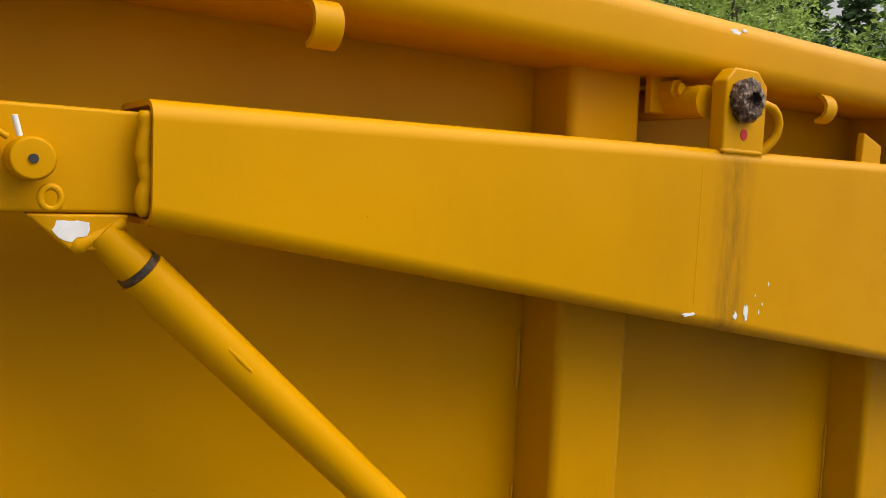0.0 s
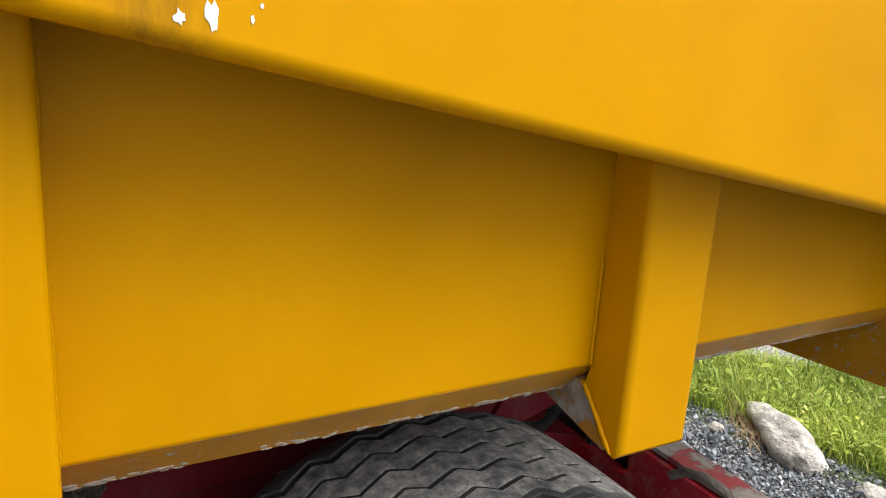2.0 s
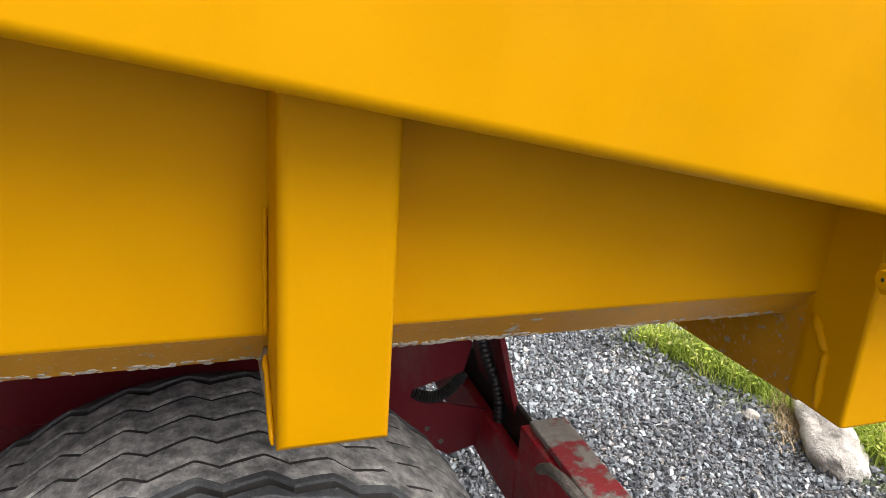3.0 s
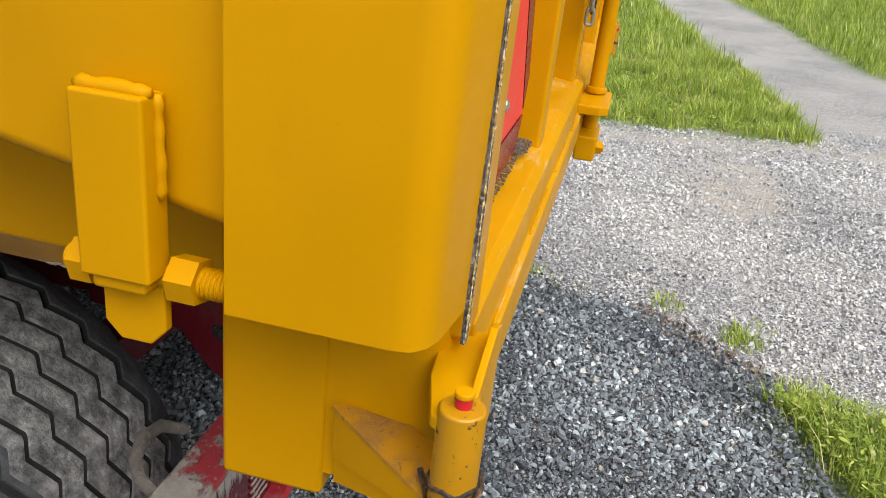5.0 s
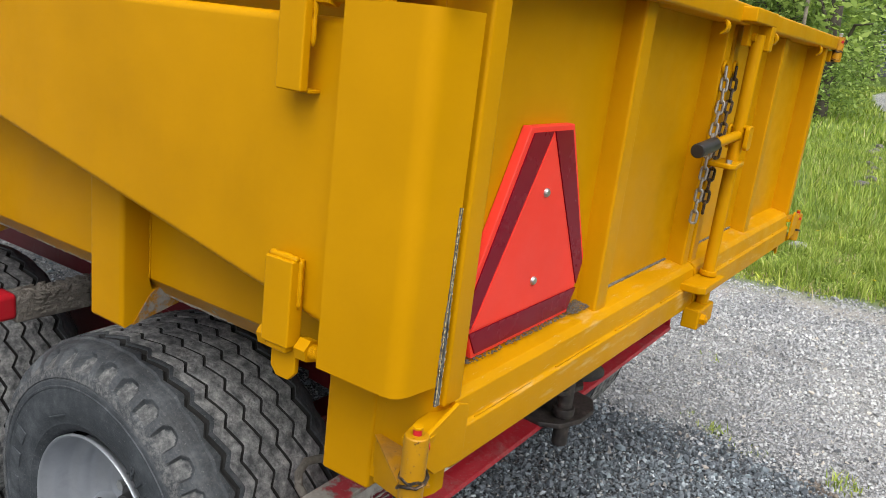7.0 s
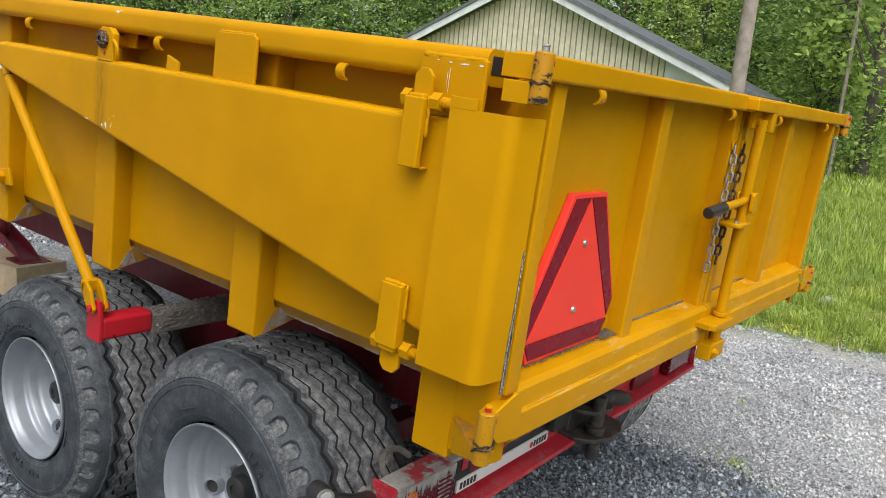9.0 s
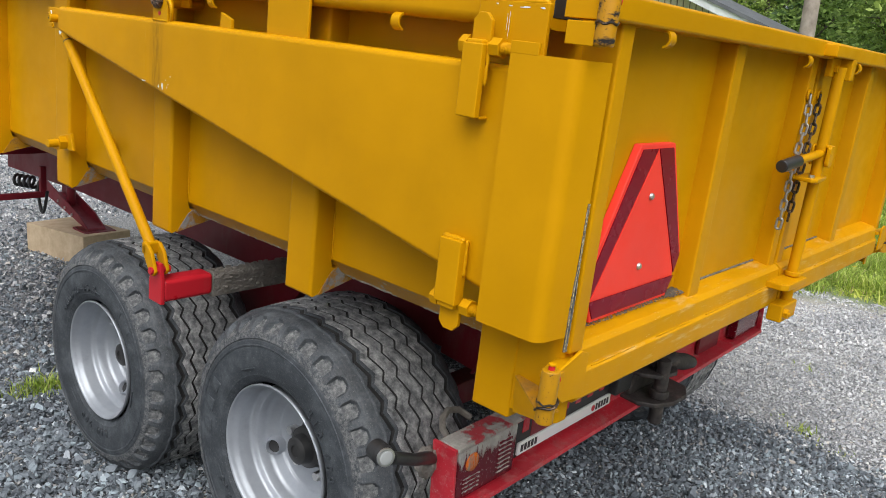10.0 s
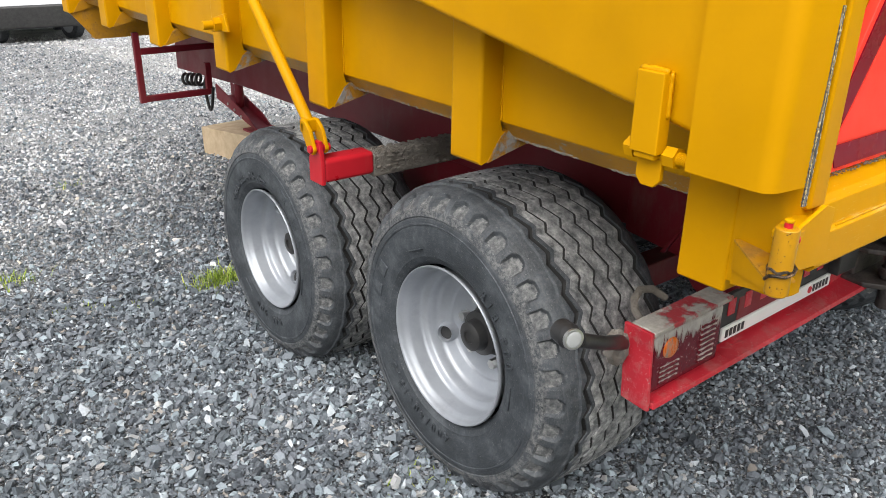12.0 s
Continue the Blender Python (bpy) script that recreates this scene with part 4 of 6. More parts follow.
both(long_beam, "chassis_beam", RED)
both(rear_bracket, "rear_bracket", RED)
part("bracket_rib", prism([(0.645, 0.505), (0.632, 0.505), (0.570, 0.606), (0.582, 0.606)], "x", 0.678, 0.691, 0.002), RED, trailer)
both(lambda: prism([(0.448, 0.88), (0.338, 0.50), (0.338, 0.42), (0.350, 0.42), (0.350, 0.50), (0.460, 0.88)], "x", 0.60, 0.79, 0.002), "end_plate", RED)
for k, (yy, zz) in enumerate(((0.491, 0.444), (0.461, 0.412))):
    part("bracket_hole", cyl((0.6885, yy, zz), (0.6905, yy, zz), 0.0055, 12), MUD, trailer)
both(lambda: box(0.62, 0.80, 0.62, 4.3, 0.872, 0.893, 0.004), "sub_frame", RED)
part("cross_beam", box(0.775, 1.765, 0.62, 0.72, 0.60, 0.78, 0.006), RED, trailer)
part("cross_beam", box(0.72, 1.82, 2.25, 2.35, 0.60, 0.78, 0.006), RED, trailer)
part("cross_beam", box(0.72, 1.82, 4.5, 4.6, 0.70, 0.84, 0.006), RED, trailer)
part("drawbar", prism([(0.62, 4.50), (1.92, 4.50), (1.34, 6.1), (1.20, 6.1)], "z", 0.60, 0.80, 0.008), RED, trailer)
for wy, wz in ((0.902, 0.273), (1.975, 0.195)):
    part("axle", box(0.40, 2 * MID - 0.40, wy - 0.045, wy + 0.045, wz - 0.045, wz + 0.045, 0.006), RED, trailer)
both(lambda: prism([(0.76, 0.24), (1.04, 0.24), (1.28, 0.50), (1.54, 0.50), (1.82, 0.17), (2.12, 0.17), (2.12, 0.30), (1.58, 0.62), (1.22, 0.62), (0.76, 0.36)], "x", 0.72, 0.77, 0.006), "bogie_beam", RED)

# arm that the push rod stands on: fresh red end, muddy inner part
reach = part("bogie_arm", box(0.20, 0.80, 1.362, 1.432, 0.622, 0.694, 0.008), MUD, trailer, "mud-caked steel bogie arm")
part("arm_end", box(0.028, 0.205, 1.360, 1.434, 0.634, 0.706, 0.014, seg=3), BRIGHT_RED, reach, "bright red painted arm end")
part("arm_ear", prism([(1.360, 0.63), (1.434, 0.63), (1.434, 0.70), (1.404, 0.760), (1.372, 0.760), (1.360, 0.70)], "x", 0.020, 0.034, 0.003), BRIGHT_RED, reach, "bright red painted ear")
bmc = bmesh.new()
rnd = random.Random(12)
for i in range(420):
    x, y = rnd.uniform(0.215, 0.72), rnd.choice((1.361, rnd.uniform(1.362, 1.432), rnd.uniform(1.362, 1.432)))
    z = 0.695 if y > 1.3615 else rnd.uniform(0.628, 0.693)
    s = rnd.uniform(0.003, 0.010)
    bmesh.ops.create_icosphere(bmc, subdivisions=1, radius=s, matrix=Matrix.Translation((x, y, z)) @ Matrix.Diagonal((1.2, rnd.uniform(0.5, 1.0), 0.5, 1)))
tagged(part("mud_crust", bmc, MUD, reach, "crumbling grey mud crust", 0), kind="stuff")

# rear light beam
bar = part("light_beam", prism([(0.395, 0.532), (0.330, 0.532), (0.330, 0.524), (0.372, 0.522), (0.372, 0.377), (0.305, 0.374), (0.302, 0.360), (0.395, 0.358)], "x", 0.224, 0.520, 0.002), BUMPER_RED, trailer, "scuffed red rear light beam")
part("beam_middle", prism([(0.395, 0.455), (0.372, 0.455), (0.372, 0.377), (0.305, 0.374), (0.302, 0.360), (0.395, 0.358)], "x", 0.5205, 2 * MID - 0.5205, 0.002), BUMPER_RED, bar)
part("beam_channel", prism([(0.395, 0.532), (0.330, 0.532), (0.330, 0.524), (0.372, 0.522), (0.372, 0.377), (0.305, 0.374), (0.302, 0.360), (0.395, 0.358)], "x", 2 * MID - 0.520, 2 * MID - 0.224, 0.002), BUMPER_RED, bar)
for right in (False, True):
    part("beam_end", hinge_side(prism([(0.398, 0.546), (0.322, 0.546), (0.310, 0.356), (0.385, 0.360)], "x", 0.212, 0.222, 0.002), right), BUMPER_RED, bar)
    part("lamp_hood", hinge_side(box(0.222, 0.508, 0.318, 0.386, 0.536, 0.548, 0.003), right), CAKED_RED, bar, "red lamp hood caked with grey mud")
    lamp = part("tail_lamp", hinge_side(box(0.236, 0.486, 0.326, 0.366, 0.384, 0.528, 0.006), right), LENS_RUNS, bar, "dirty red tail lamp")
part("amber_lens", sweep([(0.292, 0.328, 0.485), (0.292, 0.322, 0.485), (0.292, 0.319, 0.485)], [0.027, 0.024, 0.014], 24), AMBER_RUNS, bar, "round amber lens streaked with mud")
for k in range(4):
    part("red_lens", box(0.262, 0.330, 0.3225, 0.327, 0.398 + k * 0.0125, 0.407 + k * 0.0125, 0.002), LENS_RUNS, bar)
for k in range(8):
    part("red_lens", box(0.404, 0.462, 0.3225, 0.327, 0.400 + k * 0.0135, 0.410 + k * 0.0135, 0.002), LENS_RUNS, bar)
holder = part("plate_holder", box(0.53, 1.06, 0.356, 0.368, 0.388, 0.520, 0.003), BLACK, bar, "black plastic plate holder grid")
for k in range(7):
    part("grid_slot", box(0.555 + 0.07 * k, 0.585 + 0.07 * k, 0.3535, 0.3575, 0.462, 0.505, 0.001), BUMPER_RED, holder)
part("white_strip", box(0.535, 1.05, 0.348, 0.356, 0.398, 0.436, 0.002), WHITE, holder, "white strip with dark printed marks at both ends")
for x0 in (0.548, 0.955):
    for k in range(5):
        part("print_bar", box(x0 + k * 0.017, x0 + k * 0.017 + 0.011, 0.3468, 0.3482, 0.407, 0.428, 0), INK_AND_SHADE, holder)
part("round_mark", cyl((0.940, 0.3468, 0.4175), (0.940, 0.3482, 0.4175), 0.010, 16), BRIGHT_RED, holder)

for piece in (bar, *bar.children_recursive):
    lift = Matrix.Identity(4)                   # the beam hangs a little out of level
    lift[2][0], lift[2][3] = 0.024, 0.024 * (OFF[piece].x - 0.224)
    piece.data.transform(Matrix.Translation((0, -0.016, 0)) @ lift)

# side marker lamp on its rubber arm
mk = part("marker_lamp_arm", sweep([(0.215, 0.384, 0.490), (0.15, 0.352, 0.528), (0.06, 0.312, 0.575), (-0.020, 0.306, 0.612)], [0.020, 0.0165, 0.0150, 0.0150], 14), BLACK, trailer, "black rubber marker lamp arm")
ax = Vector((-0.30, -0.95, 0.10)).normalized()
cup = Vector((-0.048, 0.312, 0.629))
part("lamp_cup", sweep([cup - ax * 0.032, cup - ax * 0.027, cup + ax * 0.006, cup + ax * 0.008, cup + ax * 0.018], [0.017, 0.0245, 0.0255, 0.0235, 0.0225], 26), BLACK, mk)
part("lamp_ring", sweep([cup + ax * 0.017, cup + ax * 0.023, cup + ax * 0.024], [0.0218, 0.0215, 0.0180], 26), STEEL, mk, "bright metal lamp ring")
part("lamp_glass", sweep([cup + ax * 0.019, cup + ax * 0.024, cup + ax * 0.027], [0.0180, 0.0165, 0.009], 22), LENS_CLEAR, mk, "clear round marker lens")
bmc = bmesh.new()
bmesh.ops.create_icosphere(bmc, subdivisions=4, radius=1.0)
for v in bmc.verts:
    v.co = Vector((0.200, 0.384, 0.486)) + Vector((v.co.x * 0.030, v.co.y * 0.026, v.co.z * 0.042)) * (1 + 0.30 * noise.noise(v.co * 2.2) + 0.12 * noise.noise(v.co * 7))
part("arm_base", bmc, MUD, mk, "mud-caked lamp base")
part("lamp_cable", sweep([(0.262, 0.375, 0.535), (0.258, 0.392, 0.556), (0.268, 0.405, 0.576), (0.300, 0.415, 0.586), (0.345, 0.415, 0.575), (0.385, 0.405, 0.545)], 0.009, 12), MUD, bar, "muddy cable loop")

# tow hook and pump below the gate
OILY = rough_stuff("oily_brown_steel", [(0.3, (0.020, 0.018, 0.018)), (0.55, (0.060, 0.050, 0.046)), (0.75, (0.16, 0.125, 0.11))], 22.0, 0.55, 120.0, 0.5, 0.003, 0.2)
hook = part("rear_tow_hook", box(1.19, 1.38, 0.33, 0.46, 0.405, 0.535, 0.012), OILY, trailer, "dark oily rear coupling")
part("coupling_jaw", prism([(1.17, 0.40), (1.165, 0.29), (1.20, 0.235), (1.28, 0.205), (1.37, 0.205), (1.44, 0.240), (1.455, 0.30), (1.42, 0.40)], "z", 0.393, 0.410, 0.004), OILY, hook)
part("coupling_jaw", prism([(1.18, 0.40), (1.175, 0.30), (1.21, 0.245), (1.30, 0.225), (1.37, 0.260), (1.38, 0.40)], "z", 0.492, 0.508, 0.004), OILY, hook)
part("coupling_pin", cyl((1.256, 0.255, 0.318), (1.246, 0.255, 0.556), 0.0235, 20, 0.004), OILY, hook)
part("pin_collar", cyl((1.250, 0.255, 0.418), (1.249, 0.255, 0.446), 0.033, 20, 0.004), OILY, hook)
part("release_arm", sweep([(1.27, 0.315, 0.522), (1.34, 0.275, 0.522), (1.40, 0.250, 0.512), (1.455, 0.245, 0.498)], [0.028, 0.030, 0.030, 0.022], 16), OILY, hook)
part("beam_bracket", box(1.04, 1.14, 0.31, 0.37, 0.455, 0.522, 0.004), BLACK, bar, "black bracket")
hose = [Vector((0.70 - 0.012 * math.sin(k / 40 * math.pi), 0.525 - 0.105 * k / 40, 0.523 - 0.016 * math.sin(k / 40 * math.pi) + 0.03 * (k / 40) ** 2)) for k in range(41)]
part("hydraulic_hose", sweep(hose, [0.0125 if k % 2 else 0.0105 for k in range(41)], 12), BLACK, trailer, "black corrugated hose")
down = [Vector((0.655, 0.412 - 0.070 * k / 50 + 0.005 * math.sin(k / 6), 0.68 - 0.26 * k / 50)) for k in range(51)]
part("hydraulic_hose", sweep(down, [0.0115 if k % 2 else 0.0095 for k in range(51)], 10), BLACK, trailer, "black corrugated hose")

# stub bolt and ring on the side posts
part("stub_bolt", cyl((0.0, 2.10, 1.005), (0.09, 2.10, 1.005), 0.015, 16, 0.002), YELLOW, trailer)
part("stub_nut", hexagon_bar((0.036, 2.10, 1.005), (0.061, 2.10, 1.005), 0.025), YELLOW, trailer)
part("stub_plate", prism([(2.04, 0.985), (2.155, 0.975), (2.145, 1.025), (2.06, 1.045)], "x", 0.062, 0.075, 0.003), YELLOW, trailer)
part("wall_ring", sweep([(0.128, 1.888 + 0.018 * math.cos(a), 1.026 + 0.026 * math.sin(a)) for a in (2 * math.pi * i / 16 for i in range(16))], 0.006, 8, closed=True), YELLOW, trailer)

# ladder frame, stand and cables at the front
lad = part("ladder", box(0.205, 0.235, 3.52, 3.55, 0.448, 0.800, 0.003), RED, trailer, "red square-tube step frame under the tub")
part("rung", box(0.235, 0.72, 3.52, 3.55, 0.690, 0.720, 0.003), RED, lad)
part("rung", box(0.235, 0.590, 3.52, 3.55, 0.452, 0.482, 0.003), RED, lad)
part("ladder_rail", box(0.560, 0.590, 3.52, 3.55, 0.482, 0.62, 0.003), RED, lad)
leg = [(5.72, -0.075), (5.72, 0.045), (5.16, -0.110), (4.98, -0.205)]
stand = part("support_leg", prism(leg, "x", 1.50, 1.512, 0.002), RED, trailer, "red folding support leg of channel steel")
part("leg_flange", prism(leg, "x", 1.63, 1.642, 0.002), RED, stand)
part("leg_web", prism([(5.70, -0.076), (5.71, -0.060), (5.0, -0.190), (4.98, -0.205)], "x", 1.51, 1.632, 0.001), RED, stand)
part("leg_strut", cyl((1.57, 5.42, -0.10), (1.57, 5.42, 0.62), 0.035, 14), RED, stand)
part("leg_foot", box(1.46, 1.70, 4.94, 5.16, -0.222, -0.206, 0.004), RED, stand)
for k in range(3):
    part("leg_bolt", hexagon_bar((1.492, 5.25 + 0.12 * k, -0.135 + 0.028 * k), (1.501, 5.25 + 0.12 * k, -0.135 + 0.028 * k), 0.012), STEEL, stand)
coil = []
for k in range(61):
    a = 2 * math.pi * k / 15
    coil.append((0.56 + 0.030 * math.cos(a), 3.85 - 0.0044 * k + 0.024 * math.cos(a), 0.485 + 0.0006 * k + 0.028 * math.sin(a)))
for k in range(1, 15):
    u = k / 14
    coil.append((0.575, 3.61 - 0.13 * u, 0.515 - 0.14 * math.sin(math.pi * u) - 0.02 * u))
part("coiled_cable", sweep(coil, 0.0085, 8), BLACK, trailer, "black coiled cable hanging under the front")

# ---------------------------------------------------------------- wheels
TYRE_R, TYRE_W = 0.401, 0.380


def tyre_mesh(per):
    """Zig-zag rib tread with pockets in the round shoulders; x from 0 (outer side) to TYRE_W."""
    periods = 35
    nt = per * periods
    side = [(0.022, 0.203), (0.010, 0.2085), (0.004, 0.216), (-0.002, 0.226), (-0.004, 0.2285), (-0.004, 0.232), (-0.007, 0.240), (-0.011, 0.262), (-0.0125, 0.290), (-0.011, 0.306), (-0.0125, 0.3075), (-0.0125, 0.3115), (-0.0105, 0.313), (-0.0095, 0.322), (-0.007, 0.3255), (-0.009, 0.328), (-0.007, 0.334)]
    # round shoulder, finely divided
    ctrl = [(-0.007, 0.334), (-0.004, 0.346), (0.002, 0.358), (0.011, 0.370), (0.023, 0.380), (0.038, 0.3875), (0.055, 0.392)]
    shoulder = []
    for (xa, qa), (xb, qb) in zip(ctrl, ctrl[1:]):
        for k in range(1, 6):
            shoulder.append((xa + (xb - xa) * k / 5, qa + (qb - qa) * k / 5))
    grooves = [0.076 + 0.0456 * k for k in range(6)]
    cols = [(x, q, 0, 0.0) for x, q in side]
    n_sh = len(shoulder)
    cols += [(x, q, 1, k / (n_sh - 1)) for k, (x, q) in enumerate(shoulder)]

    def crown(x):
        u = abs(2 * x / TYRE_W - 1)
        return TYRE_R - 0.005 * u ** 2 - 0.010 * u ** 5
    prev = 0.055
    for k, g in enumerate(grooves):
        h = 0.0066 if k in (0, 5) else 0.0040
        for x in np.linspace(prev, g - h - 0.0012, 5)[1:]:
            cols.append((x, crown(x), 2, 0.0))
        cols += [(g - h, crown(g) - 0.003, 3, 0.0), (g - h + 0.001, crown(g) - 0.013, 3, 0.0), (g + h - 0.001, crown(g) - 0.013, 3, 0.0), (g + h, crown(g) - 0.003, 3, 0.0), (g + h + 0.0012, crown(g), 2, 0.0)]
        prev = g + h + 0.0012
    for x in np.linspace(prev, TYRE_W - 0.055, 4)[1:-1]:
        cols.append((x, crown(x), 2, 0.0))
    cols += [(TYRE_W - x, q, 1, k / (n_sh - 1)) for k, (x, q) in list(enumerate(shoulder))[::-1]]
    cols += [(TYRE_W - x, q, 0, 0.0) for x, q in side[::-1]]
    rnd = random.Random(2)
    verts, faces, mats, dusty = [], [], [], set()
    n = len(cols)
    for j in range(nt):
        th = 2 * math.pi * j / nt
        ph = (j % per) / per
        zig = 0.0090 * (ph / 0.667 * 2 - 1 if ph < 0.667 else 1 - 2 * (ph - 0.667) / 0.333)
        for x, q, kind, s in cols:
            if kind >= 2:
                fade = max(0.0, min(1.0, (min(x, TYRE_W - x) - 0.052) / 0.018))
                x += zig * fade
                if kind == 2:
                    q += rnd.uniform(-0.0004, 0.0004)
            elif kind == 1 and 0.06 < s < 0.74:
                # pocket: steep under its arched upper end, running out shallow towards the sidewall
                u = abs(ph - 0.5) / 0.36
                arch = 0.70 - 0.16 * max(0.0, u - 0.35) / 0.65
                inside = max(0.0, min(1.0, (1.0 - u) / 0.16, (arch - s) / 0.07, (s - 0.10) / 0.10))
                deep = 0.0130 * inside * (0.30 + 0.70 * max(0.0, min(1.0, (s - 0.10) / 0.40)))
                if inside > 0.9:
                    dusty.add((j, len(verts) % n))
                q -= deep * 0.62
                x += deep * 0.62 * (1 if x < TYRE_W / 2 else -1)
            elif kind == 1 and s >= 0.74:
                x += zig * 0.25 * (s - 0.74) / 0.26 * (1 if x < TYRE_W / 2 else 1)
            verts.append((x, q * math.cos(th), q * math.sin(th)))
    for j in range(nt):
        a, b = j * n, ((j + 1) % nt) * n
        for i in range(n - 1):
            faces.append((a + i, a + i + 1, b + i + 1, b + i))
            ka, kb = cols[i][2], cols[i + 1][2]
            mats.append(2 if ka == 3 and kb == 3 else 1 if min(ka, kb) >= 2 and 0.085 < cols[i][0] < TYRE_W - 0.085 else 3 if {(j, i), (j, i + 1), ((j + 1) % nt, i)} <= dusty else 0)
    me = bpy.data.meshes.new("tyre")
    me.from_pydata(verts, [], faces)
    me.materials.append(RUBBER)
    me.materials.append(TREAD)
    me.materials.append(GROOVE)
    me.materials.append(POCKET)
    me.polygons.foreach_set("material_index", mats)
    me.polygons.foreach_set("use_smooth", [True] * len(faces))
    me.set_sharp_from_angle(angle=radians(34))
    return me


def as_child(name, data, parent, m=None, label=""):
    ob = new(name, data)
    ob.parent = parent
    if m is not None:
        ob.matrix_basis = m
    return tagged(ob, label)


def plain_mesh(name, bm, material, smooth=35):
    me = bpy.data.meshes.new(name)
    bmesh.ops.recalc_face_normals(bm, faces=bm.faces)
    bm.to_mesh(me)
    bm.free()
    me.materials.append(material)
    me.polygons.foreach_set("use_smooth", [True] * len(me.polygons))
    me.set_sharp_from_angle(angle=radians(smooth))
    return me


tyre_me, far_tyre_me = tyre_mesh(14), tyre_mesh(4)
rim_me = plain_mesh("rim", lathe_x([(0.022, 0.190), (0.004, 0.2045), (-0.001, 0.2048), (-0.0035, 0.2030), (-0.003, 0.2000), (0.001, 0.1975), (0.008, 0.1958), (0.016, 0.1935), (0.022, 0.1895), (0.030, 0.1880), (0.058, 0.1862), (0.064, 0.1850), (0.069, 0.1800), (0.073, 0.1720), (0.078, 0.1690), (0.098, 0.1670), (0.108, 0.1640), (0.114, 0.1570), (0.124, 0.1370), (0.128, 0.1330), (0.131, 0.1325), (0.1335, 0.1300), (0.135, 0.1240), (0.142, 0.1120), (0.149, 0.070), (0.153, 0.070), (0.153, 0.150), (0.22, 0.165), (0.32, 0.175), (0.36, 0.20)], 0, 0, 0, 96), SILVER, 50)
hub_bm = lathe_x([(0.080, 0.001), (0.080, 0.016), (0.075, 0.017), (0.075, 0.030), (0.080, 0.038), (0.105, 0.042), (0.110, 0.058), (0.150, 0.062), (0.172, 0.066)], 0, 0, 0, 28)
hub_me = plain_mesh("hub", hub_bm, BLACK)
nut_me = plain_mesh("wheel_nut", hexagon_bar((0.122, 0, 0), (0.148, 0, 0), 0.013), STEEL)
hole_me = plain_mesh("vent_hole", lathe_x([(0.010, 0.034), (0.000, 0.0275), (-0.010, 0.0240), (-0.018, 0.0226), (-0.0195, 0.0212), (-0.018, 0.0198), (0.006, 0.0190)], 0, 0, 0, 28), SILVER, 60)
# black disc that paints the shade inside each vent hole
dark_me = plain_mesh("hole_floor", sweep([(-0.002, 0, 0), (-0.0045, 0, 0)], [0.0186, 0.0186], 18), INK_AND_SHADE)
valve_me = plain_mesh("valve", cyl((0.10, 0, 0), (0.145, 0.0, 0.0), 0.004, 8), BLACK)

LETTERS = {}


def letter_mesh(ch, size):
    """One raised character of the built-in font, its top pointing away from the hub."""
    if (ch, size) not in LETTERS:
        cu = bpy.data.curves.new("letter", "FONT")
        cu.body, cu.size, cu.extrude, cu.offset, cu.align_x, cu.resolution_u = ch, size, 0.0026, 0.0007, "CENTER", 3
        tmp = bpy.data.objects.new("letter", cu)
        me = bpy.data.meshes.new_from_object(tmp)
        bpy.data.objects.remove(tmp)
        # font x -> -y, font y -> z, depth -> -x
        me.transform(Matrix(((0, 0, -1, 0), (-1, 0, 0, 0), (0, 1, 0, 0), (0, 0, 0, 1))))
        me.materials.append(RUBBER)
        LETTERS[(ch, size)] = me
    return LETTERS[(ch, size)]


def sidewall_word(text, wheel, clock, r, size, pitch):
    """text runs clockwise from the clock angle (degrees from the top, clockwise seen from outside)."""
    for k, ch in enumerate(text):
        if ch != " ":
            a = radians(clock + k * pitch)
            as_child("letter", letter_mesh(ch, size), wheel, Matrix.Rotation(a, 4, "X") @ Matrix.Translation((-0.0115, 0, r)))


mark_me = plain_mesh("sidewall_mark", box(-0.0135, -0.009, -0.019, 0.019, 0.262, 0.294, 0.001), RUBBER)
dash_me = plain_mesh("sidewall_mark", box(-0.0130, -0.009, -0.030, 0.030, 0.246, 0.249, 0.0005), RUBBER)
